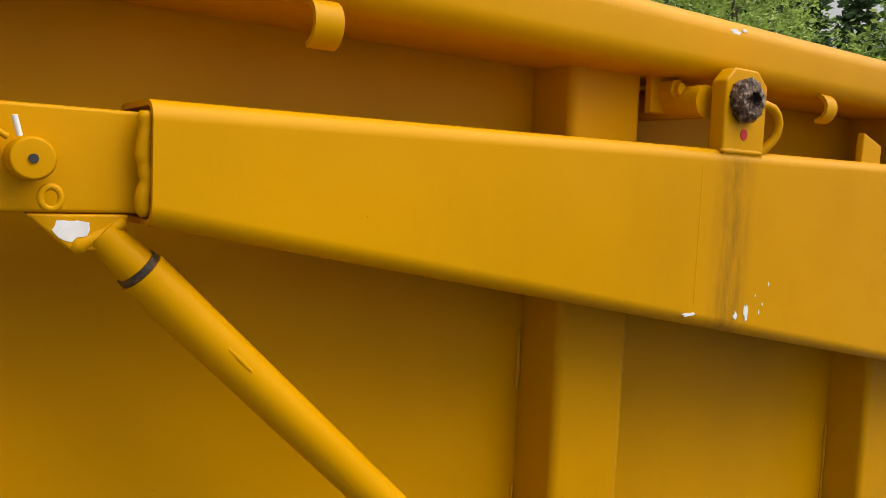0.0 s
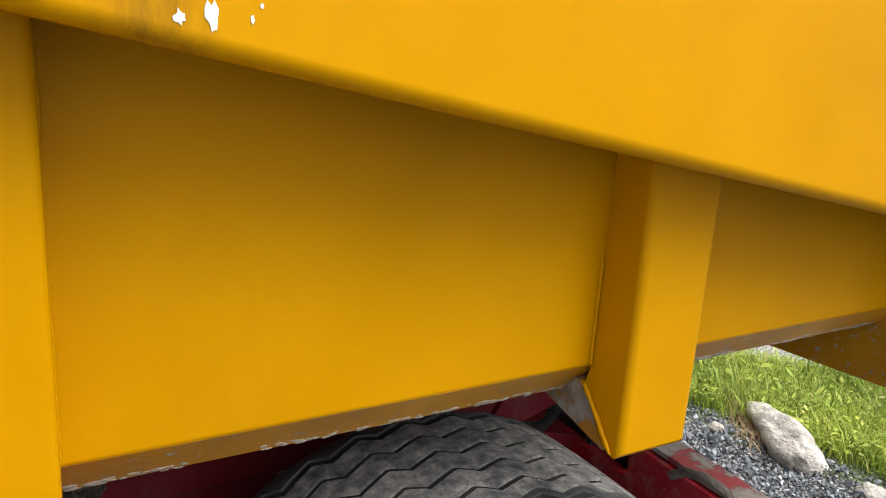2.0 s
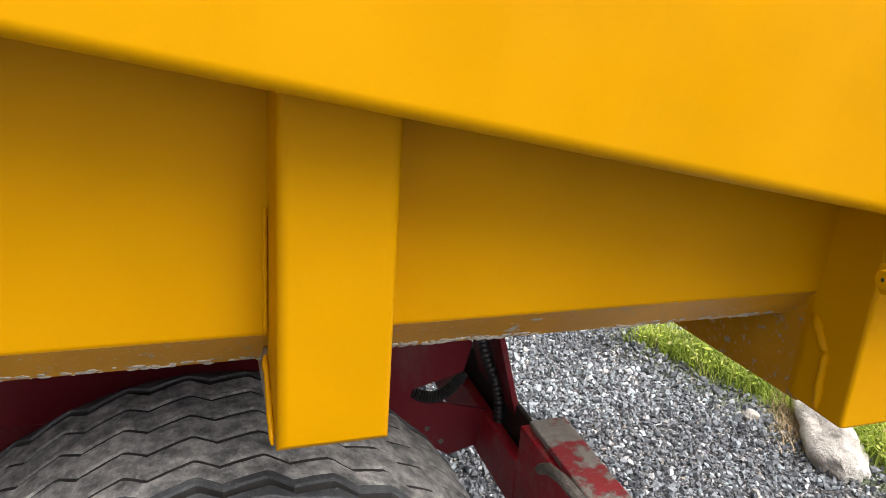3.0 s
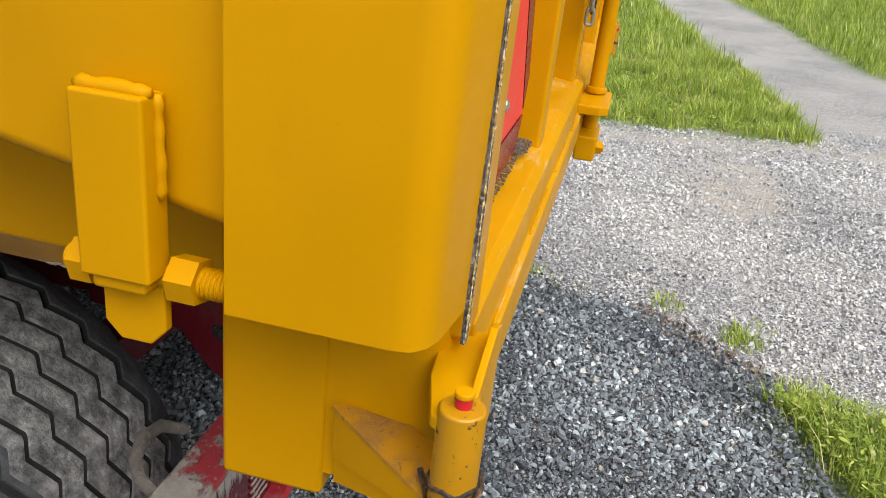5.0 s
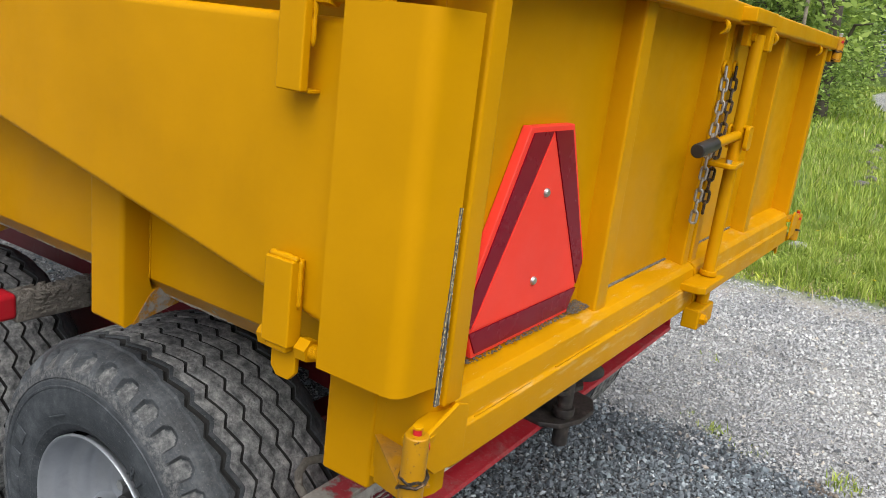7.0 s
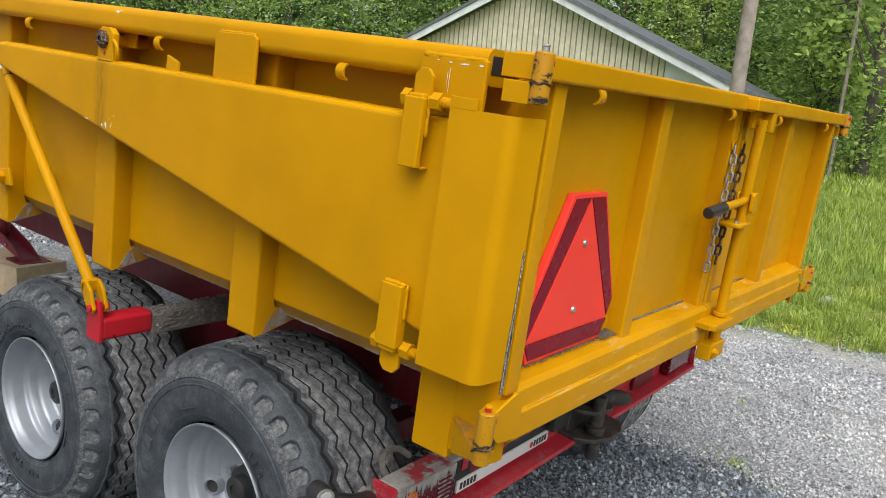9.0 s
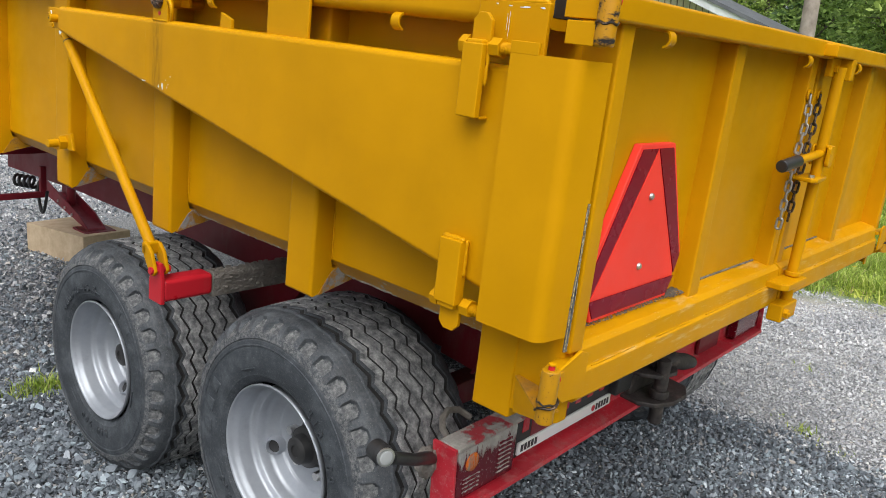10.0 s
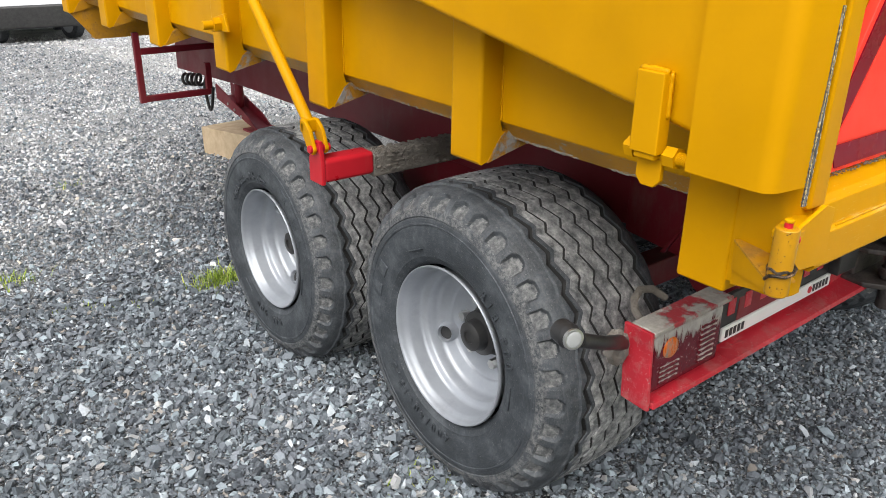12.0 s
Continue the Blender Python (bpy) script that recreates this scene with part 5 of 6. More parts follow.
for wy, wz, spin in ((0.902, 0.273, -0.40), (1.975, 0.195, 0.70)):
    for right in (False, True):
        m = pose(2 * MID - 0.121, wy, wz, 0, 0, 180) if right else pose(0.121, wy, wz)
        w = as_child("wheel", hub_me, trailer, Matrix.Translation(-OFF[trailer]) @ m @ Matrix.Rotation(spin, 4, "X") @ Matrix.Scale(1.12, 4), "dusty black ribbed tyre on a silver steel rim")
        OFF[w] = Vector()
        as_child("tyre", far_tyre_me if right else tyre_me, w)
        as_child("rim", rim_me, w)
        as_child("valve", valve_me, w, Matrix.Rotation(2.0, 4, "X") @ Matrix.Translation((0, 0.165, 0)))
        turned = math.degrees(spin)
        sidewall_word("RIB 900", w, 82 + turned, 0.240, 0.034, 6.4)
        sidewall_word("400/60-15.5", w, 220 + turned, 0.240, 0.034, 6.0)
        for a in (-46, -32, -18):
            as_child("sidewall_mark", mark_me, w, Matrix.Rotation(radians(a + turned), 4, "X"))
        for a in (-78, -98, 20, 140):
            as_child("sidewall_mark", dash_me, w, Matrix.Rotation(radians(a + turned), 4, "X"))
        for k in range(6):
            as_child("wheel_nut", nut_me, w, Matrix.Rotation(k * math.pi / 3 + 0.5, 4, "X") @ Matrix.Translation((0, 0.086, 0)))
        for k in range(3):
            spot = Matrix.Rotation(k * math.pi * 2 / 3, 4, "X") @ Matrix.Translation((0.117, 0.1465, 0)) @ Matrix.Rotation(radians(28), 4, "Z")
            as_child("vent_hole", hole_me, w, spot)
            as_child("hole_floor", dark_me, w, spot)

# ---------------------------------------------------------------- ground
ROAD = ((4.0, -2.9), (9.0, -2.05), (13.0, -1.4), (16.0, -0.85), (21.0, 0.2), (24.0, 0.85), (33.0, 2.45), (38.0, 3.0), (48.0, 2.6), (90.0, -6.0))


def road_y(x):
    for (xa, ya), (xb, yb) in zip(ROAD, ROAD[1:]):
        if x <= xb:
            return ya + (yb - ya) * (x - xa) / (xb - xa)
    return -6.0


def road_half(x):
    return 0.72 + 0.10 * max(0.0, 9.0 - x)


def hill(x):
    """The land rises beyond the yard."""
    return 0.045 * max(0.0, min(x, 60.0) - 10.0)


def grassy(x, y):
    """0 on gravel and road, 1 in grass."""
    n = noise.noise(Vector((x * 0.9, y * 0.9, 3.1))) * 0.28 + noise.noise(Vector((x * 3.1, y * 3.1, 1.7))) * 0.10
    verge = (x - 5.55 + 1.3 * n) * 0.45                                   # verge beyond the yard
    near_line, far_line = -1.04 + (x - 0.8) * 0.27, -1.87 + (x - 1.0) * 0.646
    bank = min(near_line - y + 0.2 * n, y - far_line + 0.3 * n, x - 0.35 + n, 1.85 - x + 0.6 * n)     # bank close behind the trailer
    back = min(-2.9 - y + n, x - 1.2)
    road = road_half(x) - abs(y - road_y(x)) + 0.2 * n if x > 4.5 else -9.0
    g = max(verge, bank, back)
    far = max(abs(x) - 46, abs(y) - 46)
    g = max(g, far)
    if road > -0.15 and x > 4.5:
        g = min(g, -road)
    return max(0.0, min(1.0, 0.5 + g / 0.25))


def ridge_x(y):
    """Where the loose dark chippings end against the older pale gravel."""
    way = ((-1.3, 1.55), (-0.82, 1.95), (-0.63, 2.15), (-0.5, 2.28), (-0.23, 2.50), (0.03, 2.58), (4.0, 2.8))
    if y <= way[0][0]:
        return way[0][1]
    for (ya, xa), (yb, xb) in zip(way, way[1:]):
        if y <= yb:
            return xa + (xb - xa) * (y - ya) / (yb - ya)
    return 2.8


def pale(x, y):
    n = noise.noise(Vector((x * 4, y * 4, 9))) * 0.10
    side = max(0.0, min(1.0, 0.5 + (x - ridge_x(y) + n) / 0.30))
    # ahead, slate is coloured paler to imitate low-angle sky sheen
    ahead = max(0.0, min(0.5, (y - 2.6) / 4.0 + n))
    behind = max(0.0, min(1.0, 0.5 + (-1.90 + (x - 1.0) * 0.646 - y + n) / 0.20)) * max(0.0, min(1.0, (x - 0.15 + 2.0 * n + 0.25 * math.sin(y * 1.7)) / 0.5))
    return max(side, ahead, behind)


def soil(x, y):
    n = noise.noise(Vector((x * 9, y * 9, 2))) * 0.05
    d = x - ridge_x(y) - 0.03 + n
    return 0.6 * math.exp(-(d / 0.06) ** 2) * max(0.0, min(1.0, (-0.25 - y) / 0.3)) * (y > -1.5)


def dirt(x, y):
    if x < 2.9 or x > 6.3 or abs(y) > 4:
        return 0.0
    n = 0.5 + noise.noise(Vector((x * 1.3, y * 2.2, 12))) + 0.35 * noise.noise(Vector((x * 5, y * 5, 3)))
    near_edge = max(0.0, 1 - abs(x - 5.35) / 0.5)
    spot = math.exp(-((x - 4.25) / 0.85) ** 2 - ((y + 0.87) / 0.33) ** 2)
    return max(0.0, min(1.0, (max(spot, 0.8 * near_edge) * 1.5 - 0.3) * n * 1.3))


def ground_z(x, y):
    g = grassy(x, y)
    z = 0.012 * noise.noise(Vector((x * 1.3, y * 1.3, 0))) + 0.006 * noise.noise(Vector((x * 5, y * 5, 2)))
    z += g * 0.05 * (0.6 + noise.noise(Vector((x * 0.6, y * 0.6, 7))))
    if abs(x) < 4 and abs(y) < 4:
        z += 0.035 * soil(x, y) - 0.018 * pale(x, y)
    z += hill(x)
    r = math.hypot(x, y)
    if r > 14:
        z += 0.25 * noise.noise(Vector((x * 0.05, y * 0.05, 5))) * min(1, (r - 14) / 20)
    return z


def axis_steps(lo, hi, step, far, grow=1.2):
    mid = list(np.arange(lo, hi + step / 2, step))
    out, d, v = [], step, hi
    while v < far:
        d *= grow
        v += d
        out.append(v)
    back, d, v = [], step, lo
    while v > -far:
        d *= 1.22
        v -= d
        back.append(v)
    return back[::-1] + mid + out


gx, gy = axis_steps(-3.0, 8.5, 0.07, 1500, 1.06), axis_steps(-3.0, 6.5, 0.07, 1500, 1.12)
verts, mask, zone_pale, zone_soil, zone_dirt = [], [], [], [], []
for y in gy:
    for x in gx:
        near = abs(x) < 60 and abs(y) < 60
        verts.append((x, y, ground_z(x, y)))
        mask.append(grassy(x, y) if near else 1.0)
        zone_pale.append(pale(x, y))
        zone_soil.append(soil(x, y) if near else 0.0)
        zone_dirt.append(dirt(x, y))
nx = len(gx)
faces = [(j * nx + i, j * nx + i + 1, (j + 1) * nx + i + 1, (j + 1) * nx + i) for j in range(len(gy) - 1) for i in range(nx - 1)]
gm = bpy.data.meshes.new("ground")
gm.from_pydata(verts, [], faces)
gm.attributes.new("grass", "FLOAT", "POINT").data.foreach_set("value", mask)
gm.attributes.new("pale", "FLOAT", "POINT").data.foreach_set("value", zone_pale)
gm.attributes.new("soil", "FLOAT", "POINT").data.foreach_set("value", zone_soil)
gm.attributes.new("dirt", "FLOAT", "POINT").data.foreach_set("value", zone_dirt)
gm.polygons.foreach_set("use_smooth", [True] * len(faces))

GROUND, nt, b = nodes_of("gravel_and_turf")
vor = nt.nodes.new("ShaderNodeTexVoronoi")
co = nt.nodes.new("ShaderNodeTexCoord")
nt.links.new(co.outputs["Object"], vor.inputs["Vector"])
vor.inputs["Scale"].default_value = 95.0
vor.distance = "MANHATTAN"
hsv = nt.nodes.new("ShaderNodeSeparateColor")
nt.links.new(vor.outputs["Color"], hsv.inputs[0])


def zone(name):
    a = nt.nodes.new("ShaderNodeAttribute")
    a.attribute_name = name
    return a.outputs["Fac"]


dark_stone = ramp(nt, hsv.outputs[0], [(0.0, (0.062, 0.068, 0.079)), (0.4, (0.160, 0.172, 0.188)), (0.75, (0.305, 0.318, 0.334)), (1.0, (0.60, 0.61, 0.61))])
pale_stone = ramp(nt, hsv.outputs[0], [(0.0, (0.27, 0.275, 0.29)), (0.35, (0.47, 0.475, 0.485)), (0.75, (0.64, 0.64, 0.64)), (1.0, (0.86, 0.86, 0.84))])
stone = mix(nt, zone("pale"), dark_stone, pale_stone)
# shade in the gaps between stones is put into the colour here
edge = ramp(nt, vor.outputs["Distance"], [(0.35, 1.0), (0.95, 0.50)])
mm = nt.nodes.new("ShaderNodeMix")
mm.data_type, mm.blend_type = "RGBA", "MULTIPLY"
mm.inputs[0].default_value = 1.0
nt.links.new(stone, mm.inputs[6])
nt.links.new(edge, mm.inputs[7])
patchy = math_node(nt, "MULTIPLY", ramp(nt, noise_tex(nt, 0.9, 6), [(0.40, 0.05), (0.62, 0.55)]), zone("pale"))
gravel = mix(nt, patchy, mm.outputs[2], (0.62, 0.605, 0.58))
gravel = mix(nt, math_node(nt, "MULTIPLY", zone("dirt"), 0.85), gravel, ramp(nt, noise_tex(nt, 20.0, 7, 0.7), [(0.3, (0.52, 0.47, 0.40)), (0.7, (0.70, 0.65, 0.58))]))
gravel = mix(nt, zone("soil"), gravel, ramp(nt, noise_tex(nt, 24.0, 7, 0.7), [(0.3, (0.10, 0.075, 0.055)), (0.7, (0.22, 0.17, 0.13))]))
turf = ramp(nt, noise_tex(nt, 9.0, 8, 0.7), [(0.3, (0.08, 0.13, 0.025)), (0.5, (0.18, 0.27, 0.05)), (0.7, (0.30, 0.39, 0.08)), (0.85, (0.42, 0.40, 0.18))])
att = nt.nodes.new("ShaderNodeAttribute")
att.attribute_name = "grass"
nt.links.new(mix(nt, att.outputs["Fac"], gravel, turf), b.inputs["Base Color"])
b.inputs["Roughness"].default_value = 0.92
hgt = math_node(nt, "ADD", math_node(nt, "MULTIPLY", vor.outputs["Distance"], -1.0), math_node(nt, "MULTIPLY", noise_tex(nt, 30.0, 6), 0.4))
bump(nt, b, hgt, 1.0, 0.012)
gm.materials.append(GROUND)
ground = tagged(new("ground", gm), "grey crushed-stone yard with a grass verge", "ground", kind="structure")

# ---- loose crushed stones
def crushed(name, stops, dust_colour, dust_top, low_tone=0.78):
    m, nt, b = nodes_of(name)
    g = nt.nodes.new("ShaderNodeNewGeometry")
    shade = ramp(nt, g.outputs["Random Per Island"], stops)
    dust = ramp(nt, noise_tex(nt, 45.0, 6, 0.75), [(0.42, 0.0), (0.75, dust_top)])
    silt = ramp(nt, noise_tex(nt, 1.7, 7, 0.62), [(0.40, 0.0), (0.66, 0.28)])
    # broad random patches of darker and slightly lighter tone
    tone_patches = ramp(nt, noise_tex(nt, 0.8, 6, 0.6, stretch=(1.0, 1.3, 1.0)), [(0.42, (low_tone, low_tone * 1.01, low_tone * 1.03)), (0.62, (1.08, 1.08, 1.07))])
    mm = nt.nodes.new("ShaderNodeMix")
    mm.data_type, mm.blend_type = "RGBA", "MULTIPLY"
    mm.inputs[0].default_value = 1.0
    nt.links.new(mix(nt, silt, mix(nt, dust, shade, dust_colour), dust_colour), mm.inputs[6])
    nt.links.new(tone_patches, mm.inputs[7])
    nt.links.new(mm.outputs[2], b.inputs["Base Color"])
    b.inputs["Roughness"].default_value = 0.62
    b.inputs["Specular IOR Level"].default_value = 0.45
    bump(nt, b, noise_tex(nt, 170.0, 6, 0.75), 0.6, 0.003)
    return m


SLATE = crushed("dark_slate_chippings", [(0.0, (0.040, 0.045, 0.054)), (0.18, (0.108, 0.122, 0.141)), (0.30, (0.060, 0.067, 0.081)), (0.46, (0.193, 0.215, 0.242)), (0.58, (0.108, 0.117, 0.139)), (0.72, (0.251, 0.276, 0.309)), (0.88, (0.350, 0.418, 0.456)), (0.945, (0.642, 0.685, 0.728)), (0.985, (0.304, 0.254, 0.204)), (1.0, (0.739, 0.739, 0.739))], (0.368, 0.435, 0.467), 0.22, 0.62)
PALE = crushed("pale_gravel_stones", [(0.0, (0.11, 0.12, 0.135)), (0.22, (0.30, 0.31, 0.325)), (0.45, (0.48, 0.485, 0.50)), (0.75, (0.64, 0.64, 0.645)), (0.94, (0.74, 0.74, 0.735)), (1.0, (0.66, 0.58, 0.47))], (0.63, 0.625, 0.615), 0.4)


def stones(name, spots, seed, label, material, flat=(0.26, 0.58)):
    """Angular flat shards: a five-sided top on a wider, ragged base; spots is an array of x, y, size."""
    rng = np.random.default_rng(seed)
    n = len(spots)
    a = np.arange(5)[None] * (2 * np.pi / 5) + rng.uniform(-0.42, 0.42, (n, 5))
    r = 0.5 * rng.uniform(0.62, 1.12, (n, 5))
    thick = rng.uniform(*flat, n)[:, None]
    low = np.stack([np.cos(a) * r, np.sin(a) * r, -0.5 * thick * np.ones_like(a)], 2)
    k = rng.uniform(0.50, 0.92, (n, 5))
    slant = rng.normal(0, 0.16, (n, 2))
    top = np.stack([np.cos(a) * r * k, np.sin(a) * r * k, 0.5 * thick + slant[:, :1] * np.cos(a) + slant[:, 1:] * np.sin(a)], 2)
    v = np.concatenate([low, top], 1)
    v *= np.stack([rng.uniform(0.95, 1.7, n), rng.uniform(0.65, 1.0, n), np.ones(n)], 1)[:, None]
    ax, ay, az = rng.normal(0, 0.46, n), rng.normal(0, 0.46, n), rng.uniform(0, 6.28, n)

    def turn(v, a, i, j):
        c, s = np.cos(a)[:, None], np.sin(a)[:, None]
        p, q = v[:, :, i].copy(), v[:, :, j].copy()
        v[:, :, i], v[:, :, j] = c * p - s * q, s * p + c * q
    turn(v, ax, 1, 2), turn(v, ay, 0, 2), turn(v, az, 0, 1)
    v *= spots[:, 2][:, None, None]
    z = np.array([ground_z(x, y) for x, y in spots[:, :2]])
    v[:, :, 0] += spots[:, 0][:, None]
    v[:, :, 1] += spots[:, 1][:, None]
    v[:, :, 2] += (z + rng.uniform(0.0, 0.62, n) * spots[:, 2])[:, None]
    one = [5, 6, 7, 8, 9]
    for i in range(5):
        one += [i, (i + 1) % 5, 5 + (i + 1) % 5, 5 + i]
    loops = (np.array(one)[None] + (np.arange(n) * 10)[:, None]).ravel()
    starts = (np.array([0, 5, 9, 13, 17, 21])[None] + (np.arange(n) * 25)[:, None]).ravel()
    me = bpy.data.meshes.new(name)
    me.vertices.add(n * 10)
    me.vertices.foreach_set("co", v.ravel())
    me.loops.add(len(loops))
    me.loops.foreach_set("vertex_index", loops)
    me.polygons.add(len(starts))
    me.polygons.foreach_set("loop_start", starts)
    me.update(calc_edges=True)
    me.polygons.foreach_set("use_smooth", [False] * len(starts))
    me.materials.append(material)
    return tagged(new(name, me), label, "gravel", kind="stuff")


rng = np.random.default_rng(5)


def scatter(x0, x1, y0, y1, per_m2, lo, hi, old=False):
    x0, x1, y0, y1 = x0 - 0.3, x1 + 0.3, y0 - 0.3, y1 + 0.3
    n = int((x1 - x0) * (y1 - y0) * per_m2)
    p = np.stack([rng.uniform(x0, x1, n), rng.uniform(y0, y1, n), lo + (hi - lo) * rng.beta(1.1, 4.6, n)], 1)
    rim = np.minimum(np.minimum(p[:, 0] - x0, x1 - p[:, 0]), np.minimum(p[:, 1] - y0, y1 - p[:, 1]))
    p = p[rim / 0.6 > rng.uniform(0, 1, n)]
    n = len(p)
    chance = rng.uniform(0.1, 0.9, n)
    keep = np.array([(per_m2 < 1000 or y > min(0.32, 0.40 - 0.85 * x) - (1.6 if x > 0.55 else 0.0)) and grassy(x, y) < 0.55 - 0.25 * noise.noise(Vector((x * 7, y * 7, 0))) and (pale(x, y) > c) == old and (dirt(x, y) < c if old else True) for (x, y), c in zip(p[:, :2], chance)])
    return p[keep]


stones("slate_gravel", scatter(-1.4, 0.6, -0.1, 3.0, 7000, 0.008, 0.060), 1, "dark blue-grey angular slate chippings covering the yard", SLATE, (0.12, 0.40))
stones("slate_gravel", scatter(0.6, 2.75, -1.05, 1.3, 7000, 0.009, 0.036), 7, "smaller, chunkier grey chippings behind the trailer", SLATE)
stones("slate_gravel", np.concatenate([scatter(-1.4, 2.0, 3.0, 6.4, 2000, 0.014, 0.050), scatter(0.6, 2.8, 1.3, 3.0, 800, 0.012, 0.046), scatter(-2.4, 4.4, 6.4, 11.0, 520, 0.018, 0.055), scatter(-1.5, 5.5, 11.0, 18.0, 160, 0.022, 0.07), scatter(-2.2, 2.2, 0.0, 6.0, 60, 0.03, 0.07), scatter(-3.4, 0.6, -2.6, 5.0, 200, 0.016, 0.05), scatter(2.6, 5.6, 3.0, 8.0, 200, 0.014, 0.05)]), 2, "dark slate chippings farther over the yard", SLATE, (0.14, 0.42))
# pale stones ahead of the trailer stand in for sky sheen on slate
stones("fine_gravel", np.concatenate([scatter(2.0, 3.6, -1.7, 1.8, 3800, 0.009, 0.029, True), scatter(3.6, 5.9, -2.0, 2.6, 2400, 0.010, 0.036, True), scatter(-1.4, 2.0, 2.6, 6.4, 1250, 0.014, 0.050, True), scatter(-2.0, 4.4, 6.4, 11.0, 600, 0.018, 0.05, True), scatter(-1.5, 6.0, 11.0, 20.0, 150, 0.022, 0.07, True)]), 3, "pale fine gravel packed over the drive, and slate ahead paled as sky sheen", PALE)
clods = np.stack([np.zeros(420), rng.uniform(-1.25, -0.30, 420), rng.uniform(0.005, 0.022, 420)], 1)
clods[:, 0] = [ridge_x(y) + 0.03 for y in clods[:, 1]] + rng.normal(0, 0.045, 420)
CLOD = rough_stuff("dry_soil_clods", [(0.3, (0.13, 0.105, 0.085)), (0.55, (0.24, 0.205, 0.17)), (0.75, (0.36, 0.33, 0.29))], 40.0, 0.95, 120.0, 1.0, 0.006)
stones("soil_clods", clods, 4, "crumbled brown soil along the edge of the chippings", CLOD, (0.5, 0.9))

# ---- grass: many blades
LEAF, nt, b = nodes_of("grass_blades")
g = nt.nodes.new("ShaderNodeNewGeometry")
blade = ramp(nt, g.outputs["Random Per Island"], [(0.0, (0.18, 0.26, 0.035)), (0.45, (0.34, 0.46, 0.065)), (0.80, (0.50, 0.60, 0.11)), (0.94, (0.60, 0.64, 0.19)), (1.0, (0.68, 0.60, 0.33))])
clumps = ramp(nt, noise_tex(nt, 2.2, 7, 0.7), [(0.30, (0.55, 0.62, 0.5)), (0.55, (1.0, 1.0, 1.0)), (0.75, (1.5, 1.3, 1.2))])
mm = nt.nodes.new("ShaderNodeMix")
mm.data_type, mm.blend_type = "RGBA", "MULTIPLY"
mm.inputs[0].default_value = 1.0
nt.links.new(blade, mm.inputs[6])
nt.links.new(clumps, mm.inputs[7])
nt.links.new(mm.outputs[2], b.inputs["Base Color"])
b.inputs["Roughness"].default_value = 0.55
thin, lit = nt.nodes.new("ShaderNodeBsdfTranslucent"), nt.nodes.new("ShaderNodeMixShader")
lit.inputs[0].default_value = 0.40
nt.links.new(mm.outputs[2], thin.inputs["Color"])
nt.links.new(b.outputs[0], lit.inputs[1])
nt.links.new(thin.outputs[0], lit.inputs[2])
nt.links.new(lit.outputs[0], nt.nodes["Material Output"].inputs["Surface"])


def blades(name, p, height, width, seed, label, category="grass", material=LEAF):
    """p: x, y; three-sided blades that bend over."""
    rng = np.random.default_rng(seed)
    n = len(p)
    h = height * rng.uniform(0.45, 1.25, n)
    a = rng.uniform(0, 2 * np.pi, n)
    lean = rng.uniform(0.1, 1.1, n) * h
    d = np.stack([np.cos(a), np.sin(a), np.zeros(n)], 1)
    s = np.stack([-np.sin(a), np.cos(a), np.zeros(n)], 1) * (width * rng.uniform(0.6, 1.4, n))[:, None]
    base = np.stack([p[:, 0], p[:, 1], np.array([ground_z(x, y) for x, y in p]) - 0.01], 1)
    midp = base + d * (lean * 0.35)[:, None] + np.array([0, 0, 1]) * (h * 0.6)[:, None]
    tip = base + d * lean[:, None] + np.array([0, 0, 1]) * h[:, None]
    v = np.stack([base - s, base + s, midp - s * 0.8, midp + s * 0.8, tip], 1)
    f = np.array([(0, 1, 3), (0, 3, 2), (2, 3, 4)])
    f = (f[None] + (np.arange(n) * 5)[:, None, None]).reshape(-1, 3)
    me = bpy.data.meshes.new(name)
    me.vertices.add(n * 5)
    me.vertices.foreach_set("co", v.ravel())
    me.loops.add(len(f) * 3)
    me.loops.foreach_set("vertex_index", f.ravel())
    me.polygons.add(len(f))
    me.polygons.foreach_set("loop_start", np.arange(len(f)) * 3)
    me.update(calc_edges=True)
    me.materials.append(material)
    return tagged(new(name, me), label, category, kind="stuff")


def meadow(x0, x1, y0, y1, per_m2):
    n = int((x1 - x0) * (y1 - y0) * per_m2)
    p = np.stack([rng.uniform(x0, x1, n), rng.uniform(y0, y1, n)], 1)
    keep = np.array([grassy(x, y) > 0.55 + 0.3 * noise.noise(Vector((x * 2.5, y * 2.5, 4))) + c for (x, y), c in zip(p, rng.uniform(-0.12, 0.22, n))])
    return p[keep]


def tufted(p, level):
    """Keeps what stands in clumps."""
    return p[np.array([noise.noise(Vector((x * 3.1, y * 3.1, 8))) + 0.5 * noise.noise(Vector((x * 9, y * 9, 1))) > level for x, y in p])]


blades("verge_grass", meadow(5.0, 9.0, -2.7, 4.2, 2300), 0.050, 0.0030, 3, "bright green grass on the verge beside the yard")
blades("tall_grass_tufts", tufted(meadow(5.1, 9.0, -2.7, 4.2, 3400), 0.05), 0.135, 0.0032, 23, "taller tufts of green grass standing in the verge")
blades("tall_grass_tufts", tufted(meadow(8.8, 16.0, -6.0, 8.0, 420), 0.0), 0.20, 0.006, 24, "tall grass tufts along the track")
blades("verge_grass", meadow(8.8, 20.0, -5.5, 9.0, 620), 0.085, 0.0042, 4, "green meadow grass along the track")
blades("far_grass", meadow(18.0, 45.0, -18.0, 34.0, 64), 0.20, 0.017, 6, "tall meadow grass before the woods")
